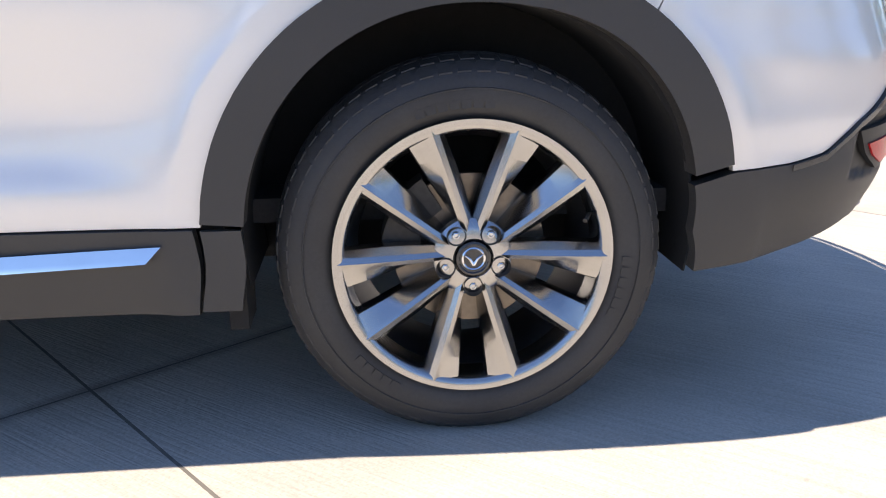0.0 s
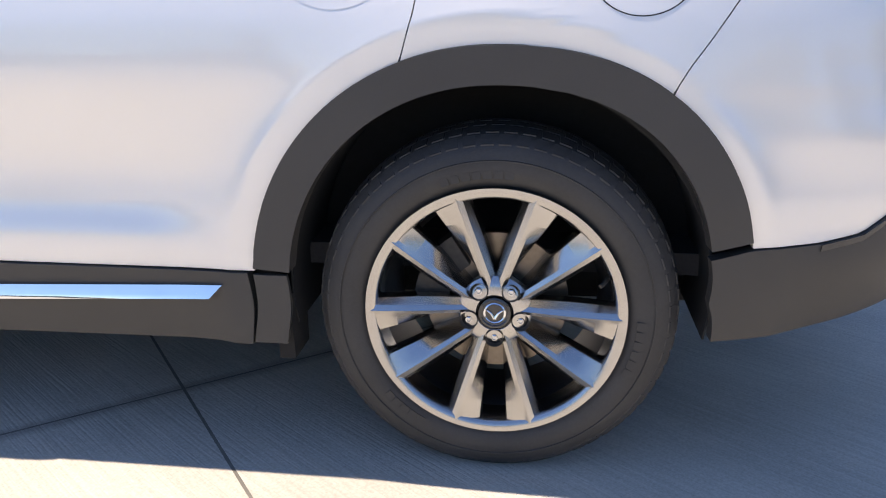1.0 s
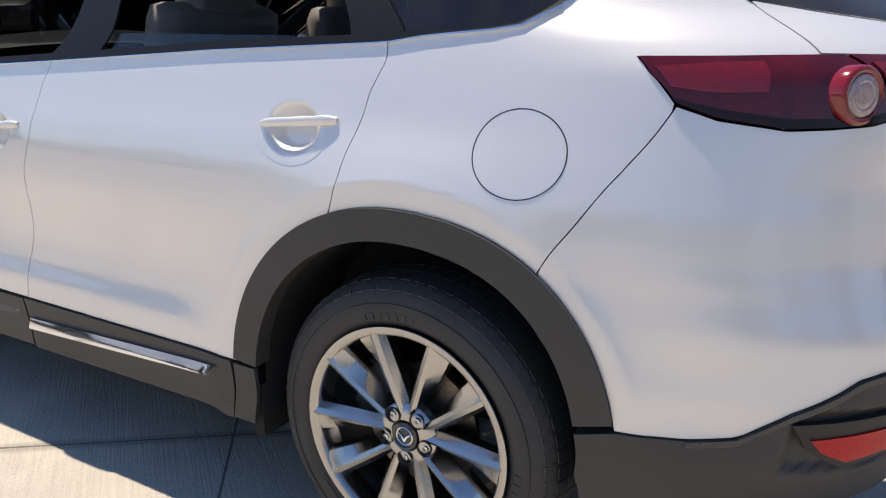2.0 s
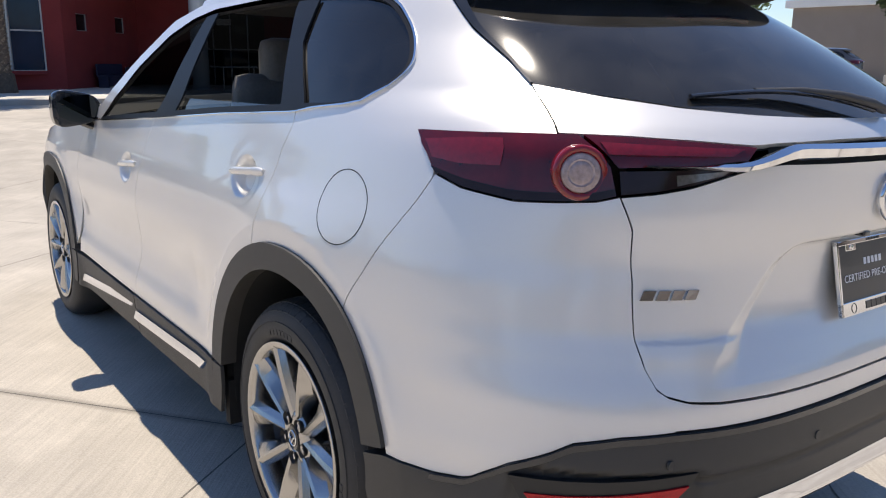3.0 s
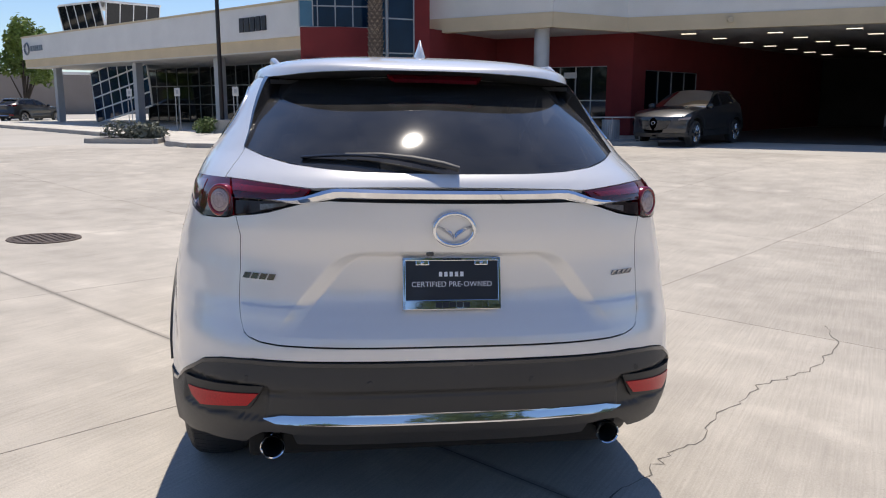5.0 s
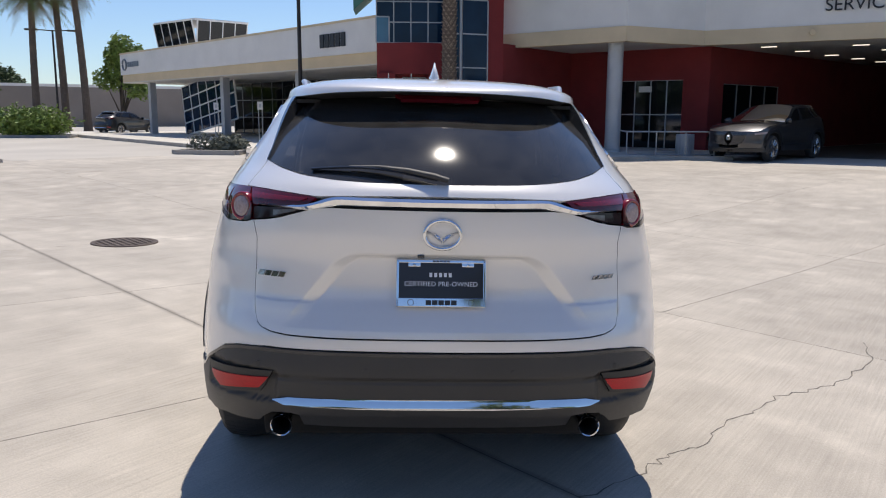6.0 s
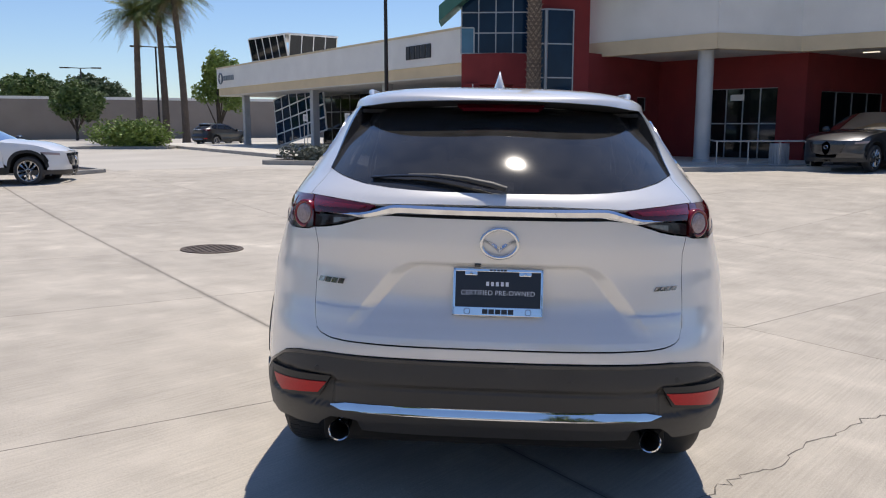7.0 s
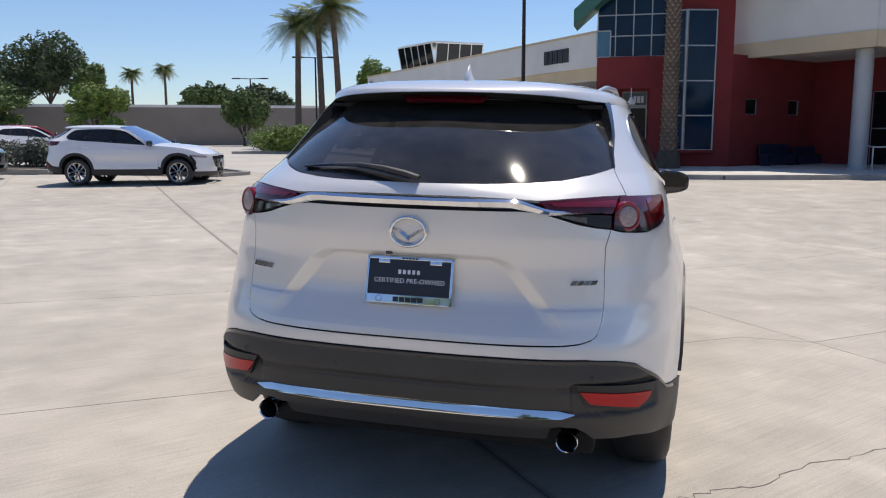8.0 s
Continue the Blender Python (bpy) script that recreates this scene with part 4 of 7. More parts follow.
    both("exhaust_pipe", lambda: lathe([(-.002, .0337), (.14, .032), (.14, .0005)], 28, axis="Y", at=(-.571, -.995, .398)), LINER, root, smooth=40)
    # tail lamps: outer body, tailgate body, ring and clear lens
    lamp = sides("tail_lamp", [dict(bottom=side((-.546, 1.165), (-.616, 1.142)) + tail((.807, 1.126), (.762, 1.129), (.714, 1.134), (.687, 1.144)), top=side((-.459, 1.2475)) + tail((.80, 1.2505), (.769, 1.2525), (.705, 1.2535)),
                                    left=side((-.546, 1.165), (-.517, 1.195), (-.487, 1.220), (-.459, 1.2475)), right=tail((.687, 1.144), (.69, 1.2), (.705, 1.2535)), nu=n(24), nv=n(14), off=.004, rims="blrt", depth=.02)],
                 TAIL_RED, "dark red wraparound lamp with a round lens")
    gate_lamp = sides("gate_lamp", [dict(bottom=tail((.681, 1.196), (.56, 1.203), (.47, 1.212)), top=tail((.700, 1.2535), (.641, 1.2515), (.547, 1.2455), (.440, 1.2365)), left=tail((.681, 1.196), (.700, 1.2535)), right=tail((.47, 1.212), (.440, 1.2365)), nu=n(18), nv=6, off=.004, rims="blrt"),
                                    ], TAIL_RED, "dark red lamp on the tailgate")
    sides("reversing_lamp", [dict(bottom=tail((.682, 1.1455), (.63, 1.1535), (.574, 1.1655), (.503, 1.1885)), top=tail((.681, 1.192), (.56, 1.198), (.475, 1.206)), left=tail((.682, 1.1455), (.681, 1.192)), right=tail((.503, 1.1885), (.475, 1.206)), nu=n(18), nv=6, off=.003, rims="blrt")],
          TAIL_DARK, "smoked reversing lamp")
    if full:
        sides("lamp_base", [dict(bottom=side((-.546, 1.166), (-.616, 1.143)) + tail((.807, 1.127), (.762, 1.130), (.714, 1.135), (.689, 1.145)), top=side((-.530, 1.178), (-.616, 1.160)) + tail((.807, 1.146), (.762, 1.147), (.714, 1.151), (.689, 1.160)),
                                left=side((-.546, 1.166), (-.530, 1.178)), right=tail((.689, 1.145), (.689, 1.160)), nu=24, nv=3, off=.0055, rims="t", depth=.003)], TAIL_DARK, "smoked lower edge", parent=lamp)
        sides("lamp_bar", [dict(bottom=tail((.690, 1.218), (.50, 1.219)), top=tail((.690, 1.240), (.47, 1.232)), left=tail((.690, 1.218), (.690, 1.240)), right=tail((.50, 1.219), (.47, 1.232)), nu=12, nv=3, off=.0075, rims="blrt", depth=.006)], TAIL_BAND, "deep red light bar", parent=gate_lamp)
        sides("clear_window", [dict(bottom=tail((.60, 1.164), (.52, 1.185)), top=tail((.60, 1.187), (.50, 1.196)), left=tail((.60, 1.164), (.60, 1.187)), right=tail((.52, 1.185), (.50, 1.196)), nu=8, nv=3, off=.0055, rims="blrt", depth=.006)], REVERSE, "clear reversing window", parent=gate_lamp)
        sides("upper_light_band", [dict(bottom=side((-.528, 1.194), (-.60, 1.186)) + tail((.81, 1.188)), top=side((-.492, 1.230), (-.60, 1.239)) + tail((.79, 1.241)), left=side((-.528, 1.194), (-.492, 1.230)), right=tail((.81, 1.188), (.79, 1.241)), nu=12, nv=3, off=.006, rims="blrt", depth=.006)], TAIL_BAND, "red light band", parent=lamp)
    lamp_mid = skin(ur(.730, 1.186), 1.186)
    lamp_face = Vector((-.58, -.81, .06)).normalized()
    lamp_along = Vector((0, 0, 1)).cross(lamp_face).normalized()
    lamp_up = lamp_face.cross(lamp_along)

    def lamp_disc(name, radii, material, label):
        """A round piece set in the lamp and turned rearwards: (radius, height) rows from the rim inwards."""
        for s in (0, 1):
            bm = bmesh.new()
            add_grid(bm, [[lamp_mid + lamp_along * .043 * r * math.cos(a) + lamp_up * .043 * r * math.sin(a) + lamp_face * (h + .008)
                           for a in [2 * math.pi * i / 40 for i in range(40)]] for r, h in radii], close=True)
            bmesh.ops.recalc_face_normals(bm, faces=bm.faces)
            if sum(f.normal.y * f.calc_area() for f in bm.faces) > 0:
                bmesh.ops.reverse_faces(bm, faces=bm.faces)
            part(name, mirror_x(bm) if s else bm, material, lamp[s], label, smooth=50)

    lamp_disc("lamp_ring", [(1.26, -.025), (1.24, .004), (1.16, .008), (1.0, .0085), (.92, .005), (.88, .003)], TAIL_BRIGHT, "bright red lamp ring")
    lamp_disc("lamp_lens", [(.90, .002), (.87, .0065), (.80, .0085), (.70, .0075), (.62, .0095), (.54, .008), (.45, .010), (.30, .009), (.01, .010)], LENS_CLEAR, "clear round lens")
    # chrome bar across the tailgate
    bm = bmesh.new()
    rows = []
    for i in range(61):
        x = .645 - 1.29 * i / 60
        ax = abs(x)
        zc = 1.2255 - .025 * smooth01((ax - .35) / .15)
        h = .0125 - .0100 * smooth01((ax - .40) / .22)
        r = []
        for dz, o in ((-1, .004), (-.75, .016), (.1, .026), (.8, .018), (1, .004)):
            z = zc + dz * h
            u = ur(x, z)
            r.append(skin(u, z) + skin_normal(u, z) * o)
        rows.append(r)
    add_grid(bm, rows)
    bmesh.ops.recalc_face_normals(bm, faces=bm.faces)
    part("chrome_bar", bm, CHROME, hatch, "curved chrome bar over the plate", smooth=30)
    liner.patch(bottom=tail((.42, 1.20), (-.42, 1.20)), top=tail((.40, 1.246), (-.40, 1.246)), left=tail((.42, 1.20), (.40, 1.246)), right=tail((-.42, 1.20), (-.40, 1.246)), nu=20, nv=3, off=-.012, mirror=False)
    open_up(liner, cups)
    liner.make("body_shell", LINER, root, "dark inner shell behind the panels")
    # belly, wheels, mirrors
    part("underbody", box((-.66, -.85, .30), (.66, 3.6, .40), .02), LINER, root)
    part("floor_pan", box((-.93, .52, .30), (.93, 2.40, .44), .02), LINER, root)
    for yc in (0.0, WHEELBASE):
        wheel(pose(-.957, yc, AXLE_Z - .005), root, full and yc == 0, full)
        wheel(pose(.957, yc, AXLE_Z - .005, 0, 0, 180), root, False, False)
    for s in (-1, 1):
        bm = bmesh.new()
        bmesh.ops.create_uvsphere(bm, u_segments=24, v_segments=16, radius=1)
        for v in bm.verts:
            p = v.co
            q = Vector([math.copysign(abs(t) ** .62, t) for t in p])
            v.co = Vector((s * (.992 + .105 * q.x * (1 if s > 0 else -1) * s), 2.15 + .085 * q.y - .02 * abs(q.x), 1.190 + .080 * q.z * (1 - .22 * q.x * s)))
            if q.y < -.55:
                v.co.y = 2.15 - .055
        part("door_mirror", bm, TRIM, root, "gloss black door mirror", smooth=50)
        bm = bmesh.new()
        bmesh.ops.create_circle(bm, cap_ends=True, segments=28, radius=1)
        for v in bm.verts:
            q = [math.copysign(abs(t) ** .7, t) for t in v.co[:2]]
            v.co = Vector((s * .992 + .086 * q[0], 2.0915, 1.190 + .060 * q[1] * (1 - .22 * q[0] * s)))
        part("mirror_glass", bm, MIRROR_GLASS, root)
        part("mirror_foot", tube([(s * .955, 2.16, 1.125), (s * .90, 2.13, 1.10), (s * .87, 2.10, 1.09)], [.035, .03, .03], 8, .6), TRIM, root, smooth=60)
    # handles
    for y, z in ((.298, 1.072), (1.47, .985)) if full else ((.3, 1.07), (1.47, .985)):
        for s in (-1, 1):
            u = us(y, z)
            c, nn = skin(u, z), skin_normal(u, z)
            tilt = -.055 if y < 1 else -.03
            door = (rear_door if y < 1 else front_door)[0 if s < 0 else 1]
            f = lambda q: Vector((-q.x * s, q.y, q.z))
            bm = bmesh.new()
            if full:
                dip = lambda a, r: .0007 - .030 * smooth01((1 - r) / .55)
                yc, zc, ry, rz = y + .016, z - .004, .086, .064

                def cup(a, r):
                    yy, zz = yc + ry * r * math.cos(a), zc + rz * r * math.sin(a)
                    uu = us(yy, zz)
                    return skin(uu, zz) + skin_normal(uu, zz) * dip(a, r)
                rows_p, rows_n = [], []
                for r_ in (1.30, 1.15, 1.0, .94, .88, .82, .75, .68, .6, .52, .45, .3, .15, .01):
                    angles = [2 * math.pi * i / 40 for i in range(41)]
                    rows_p.append([cup(a, r_) for a in angles])
                    nn_ = [(cup(a + .02, r_) - cup(a - .02, r_)).cross(cup(a, r_ + .008) - cup(a, max(r_ - .008, .002))).normalized() for a in angles]
                    rows_n.append([q if q.x < 0 else -q for q in nn_])
                C = Panels()
                C.add(rows_p, rows_n, 1 if s < 0 else -1, "", .01, 0)
                C.make("handle_cup", coat, door, "recessed handle cup")
            rows = []
            for i in range(21):
                t = -1 + 2 * i / 20
                yy, zz = y + .112 * t, z + .010 - .010 * t
                uu = us(yy, zz)
                p, q = skin(uu, zz), skin_normal(uu, zz)
                out = .001 + .009 * (1 - abs(t) ** 4.0)
                h = .0112 * (1 - abs(t) ** 8 * .5) + .002 * (t < -.5)
                up = Vector((0, 0, 1))
                rows.append([f(p + q * (out + .0075 * math.cos(b)) + up * h * math.sin(b)) for b in [2 * math.pi * k_ / 14 for k_ in range(14)]])
            vs = add_grid(bm, rows, close=True)
            bm.faces.new(vs[0])
            bm.faces.new(vs[-1])
            bmesh.ops.recalc_face_normals(bm, faces=bm.faces)
            part("door_handle", bm, coat, door, "body-coloured pull handle", smooth=50)
    return hatch, rear_glass


def arch_liner(yc):
    bm = bmesh.new()
    rows = []
    for i in range(25):
        a = radians(-12 + 204 * i / 24)
        rows.append([Vector((x, yc - r * math.cos(a), .42 + r * math.sin(a))) for x, r in ((-.935, .56 if 14 < -12 + 8.5 * i < 166 else .44), (-.935, .436), (-.66, .436), (-.66, .05))])
    add_grid(bm, rows)
    return bm


# ---- the white car and its details ----
car = thing("sport_utility_vehicle", TILT, "pearl white sport utility vehicle parked on a concrete lot", "car")
hatch, rear_glass = suv(car, PEARL, True)

# fuel flap: a round lid set in the quarter panel
P = Panels()
uf, zf = us(-.262, 1.058), 1.058
rows_p, rows_n = [], []
for j in range(7):
    r = (0.0005, .3, .6, .85, .95, .985, 1.0)[j]
    rp, rn = [], []
    for i in range(49):
        a = 2 * math.pi * i / 48
        y, z = -.262 + .097 * r * math.cos(a), 1.058 + .085 * r * math.sin(a)
        u = us(y, z)
        rn.append(skin_normal(u, z))
        rp.append(skin(u, z) + rn[-1] * (.0007 if r < .99 else .0002))
    rows_p.append(rp)
    rows_n.append(rn)
P.add(rows_p, rows_n, 1, "", .01, .0)
P.make("fuel_flap", PEARL, car, "round white fuel flap")
bm = bmesh.new()
ring = []
for i in range(65):
    a = 2 * math.pi * i / 64
    y, z = -.262 + .0985 * math.cos(a), 1.058 + .0865 * math.sin(a)
    u = us(y, z)
    ring.append(skin(u, z) - skin_normal(u, z) * .0002)
add_tube(bm, ring, .0013, 6, False)
part("flap_gap", bm, LINER, car, "dark gap round the fuel flap")

# number plate with a chrome surround
u0, zp = 0.0, .945
pm = Matrix.Translation((0, skin(0, zp).y - .022, zp)) @ pose(0, 0, 0, 90 - 12, 0, 0)
bm = bmesh.new()
for lo, hi in (((-.158, .072, -.004), (.158, .083, .006)), ((-.158, -.083, -.004), (.158, -.052, .006)), ((-.158, -.083, -.004), (-.149, .083, .006)), ((.149, -.083, -.004), (.158, .083, .006))):
    add_box(bm, lo, hi, .002)
for s in (-1, 1):
    add_box(bm, (s * .095 - .022, .058, -.002), (s * .095 + .022, .076, .005), .003)
plate = part("plate_surround", bm, CHROME, hatch, "chrome number plate surround with dark dealer bars")
plate.matrix_local = pm
part("plate_insert", box((-.150, -.066, -.003), (.150, .074, .002), .001), PLATE_BLACK, plate, "black plate insert with light lettering")
for s in (-1, 1):
    part("plate_screw", lathe([(.004, .006), (.0075, .005), (.008, .0005)], 12, axis="Z", at=(s * .095, .066, 0)), CHROME, plate)
letters("CERTIFIED PRE-OWNED", .0235, .0004, Matrix.Translation((0, -.010, .0026)), PLATE_INK, plate, spread=1.04)
for i in range(5):
    part("name_bar", box((-.042 + i * .0172, .022, .002), (-.0315 + i * .0172, .037, .003)), PLATE_INK, plate)
    part("dealer_bar", box((-.054 + i * .0225, -.0765, .006), (-.0345 + i * .0225, -.0595, .0072)), PLATE_BLACK, plate)
    part("dealer_bar", box((-.030 + i * .0125, .0745, .006), (-.0205 + i * .0125, .0805, .0068)), PLATE_BLACK, plate)
for s in (-1, 1):
    bm = lathe([(.006, .0095), (.0072, .0105), (.006, .0115)], 20, axis="Z", at=(s * .107, -.068, 0))
    part("dealer_ring", bm, PLATE_BLACK, plate)
part("plate_camera", box((-.085, skin(0, 1.04).y - .016, 1.036), (-.062, skin(0, 1.04).y + .01, 1.048), .003), TRIM, hatch, "small black camera housing")

# badge: an oval chrome ring with a plain winged shape
bz = 1.122
by = skin(0, bz).y - .002
bm = bmesh.new()
oval = [Vector((.063 * math.cos(a), by - .006, bz + .050 * math.sin(a))) for a in [2 * math.pi * i / 48 for i in range(49)]]
add_tube(bm, oval, .0072, 8, False, 1.0, (0, 1, 0))
badge = part("tailgate_badge", bm, CHROME, hatch, "oval chrome badge with a plain winged shape", smooth=60)
bm = bmesh.new()
for s in (-1, 1):
    rows = []
    for i in range(9):
        f = i / 8
        x, z = s * (.002 + .056 * f), bz - .024 + .034 * f ** .7
        h = .0095 * (1 - .62 * f)
        rows.append([Vector((x, by - o, z + dz * h)) for dz, o in ((-1, .002), (-.2, .010), (1, .002))])
    add_grid(bm, rows)
bmesh.ops.recalc_face_normals(bm, faces=bm.faces)
part("badge_wing", bm, CHROME, badge)
for x0, n_, w_, z0, h_ in ((.655, 4, .026, .957, .019), (-.560, 4, .022, .960, .015)):
    for i in range(n_):
        xa = x0 - i * w_
        bm = bmesh.new()
        q = []
        for o in (.001, .0045):
            for xx, zz in ((xa + .004, z0 - h_ / 2), (xa + .004 - w_ * .80, z0 - h_ / 2), (xa - .004 - w_ * .80, z0 + h_ / 2), (xa - .004, z0 + h_ / 2)):
                u = ur(xx, zz)
                q.append(bm.verts.new(skin(u, zz) + skin_normal(u, zz) * o))
        for f in ((0, 1, 2, 3), (4, 7, 6, 5), (0, 4, 5, 1), (1, 5, 6, 2), (2, 6, 7, 3), (3, 7, 4, 0)):
            bm.faces.new([q[j] for j in f])
        bmesh.ops.recalc_face_normals(bm, faces=bm.faces)
        part("model_bar", bm, DARK_CHROME, hatch)

# rear wiper
def on_glass(x, z, o):
    u = ur(-x, z)
    return skin(u, z) + skin_normal(u, z) * o
bm = bmesh.new()
add_tube(bm, [on_glass(.020, 1.296, .014), on_glass(-.03, 1.305, .020), on_glass(-.12, 1.320, .020), on_glass(-.22, 1.331, .017), on_glass(-.33, 1.333, .014)], [.014, .016, .015, .012, .007], 10, True, .7)
wiper = part("rear_wiper", bm, CLAD, hatch, "black plastic wiper arm resting on the glass", smooth=60)
bm = bmesh.new()
add_tube(bm, [on_glass(-.02 - .45 * i / 10, 1.298 + .024 * (i / 10) + .018 * math.sin(math.pi * i / 10), .010 + .006 * math.sin(math.pi * i / 10)) for i in range(11)], .0085, 8, True, .6)
part("wiper_blade", bm, TRIM, wiper, "black wiper blade", smooth=60)

# roof rails and aerial
for s in (-1, 1):
    path = [(s * .560, -.215, 1.640), (s * .578, -.13, 1.668), (s * .600, .0, 1.690), (s * .622, .35, 1.703), (s * .622, .8, 1.698), (s * .605, 1.08, 1.676), (s * .595, 1.16, 1.655)]
    part("roof_rail", tube(path, [.008, .012, .014, .014, .014, .012, .008], 10, .8), RAIL, car, "satin silver roof rail", smooth=60)
bm = bmesh.new()
rows = []
for j in range(8):
    f = j / 7
    y0, y1 = -.215 + .060 * f ** 2.2, -.02 - .125 * f ** .8
    w = .030 * (1 - f) ** 1.3 + .003
    rows.append([Vector((w * math.sin(a), (y0 + y1) / 2 + (y1 - y0) / 2 * math.cos(a), 1.690 + .090 * f)) for a in [2 * math.pi * i / 20 for i in range(20)]])
vs = add_grid(bm, rows, close=True)
bm.faces.new(vs[-1])
bmesh.ops.recalc_face_normals(bm, faces=bm.faces)
part("roof_aerial", bm, PEARL, car, "white shark-fin aerial", smooth=50)

# parking sensors, mud flaps, and the inner panels ahead of the rear wheels
for s in (-1, 1):
    part("inner_panel", box((s * .79 - .135, .47, .30), (s * .79 + .11, .57, .98), .01), LINER, car)
for x in (.64, .26, -.26, -.64):
    z = .635 if abs(x) < .5 else .640
    u = ur(x, z)
    c = skin(u, z) + skin_normal(u, z) * .008
    part("parking_sensor", lathe([(.004, .0105), (-.0002, .0100), (-.0006, .0005)], 16, axis="Y", at=c), CLAD, car)
for s in (-1, 1):
    part("mud_flap", slab_prism([(s * .955, .435), (s * .955, .47), (s * .85, .47), (s * .85, .435)], .25, .40), LINER, car)

# cabin
def rounded(lo, hi, r=.04):
    return box(lo, hi, r)
part("cabin_floor", box((-.80, -.55, .42), (.80, 2.1, .47)), FABRIC, car)
for s in (-1, 1):
    part("door_lining", box((s * .86 - .035, .54, .44), (s * .86 + .035, 2.20, 1.12), .02), FABRIC, car, "dark door lining")
part("cabin_lining", box((-.60, -.28, 1.585), (.60, 1.15, 1.60)), FABRIC, car, "grey roof lining")
part("dashboard", rounded((-.78, 1.83, .78), (.78, 2.12, 1.10), .05), FABRIC, car, "black dashboard")
for x in (-.38, .38):
    for y, zc in ((1.28, .68), (.38, .64)):
        part("seat_cushion", rounded((x - .25, y - .02, zc - .12), (x + .25, y + .50, zc + .05), .05), LEATHER, car, "grey leather seat cushion", smooth=70)
        bm = rounded((x - .25, -.07, .0), (x + .25, .07, .70), .06)
        bmesh.ops.transform(bm, matrix=Matrix.Translation((0, y - .02, zc)) @ Matrix.Rotation(radians(14), 4, "X"), verts=bm.verts)
        part("seat_back", bm, LEATHER, car, "grey leather seat back", smooth=70)
        part("headrest", rounded((x - .14, y - .24, zc + .60), (x + .14, y - .12, zc + .82), .05), LEATHER, car, "grey headrest", smooth=70)
bm = bmesh.new()
add_tube(bm, [Vector((-.38 + .185 * math.cos(a), 1.66 + .06 * math.sin(a), 1.02 + .175 * math.sin(a))) for a in [2 * math.pi * i / 36 for i in range(37)]], .014, 8, False)
add_tube(bm, [(-.55, 1.66, 1.02), (-.38, 1.70, 1.0), (-.21, 1.66, 1.02)], .02, 8)
part("steering_wheel", bm, TRIM, car, "black steering wheel", smooth=60)
part("load_cover", box((-.70, -.62, .92), (.70, -.25, .95), .01), FABRIC, car, "dark load cover")


# ---- the lot: ground, slabs, joints ----
UP = TILT.to_3x3() @ Vector((0, 0, 1))


def ground_z(x, y):
    """The lot falls gently round the parked car and rises towards the dealership."""
    k = 1 - smooth01((math.hypot(x, y - 1) - 5.5) / 9)
    return -k * (UP.x * x + UP.y * y) / UP.z + .223 * smooth01((y + .25 * x - 6) / 11)


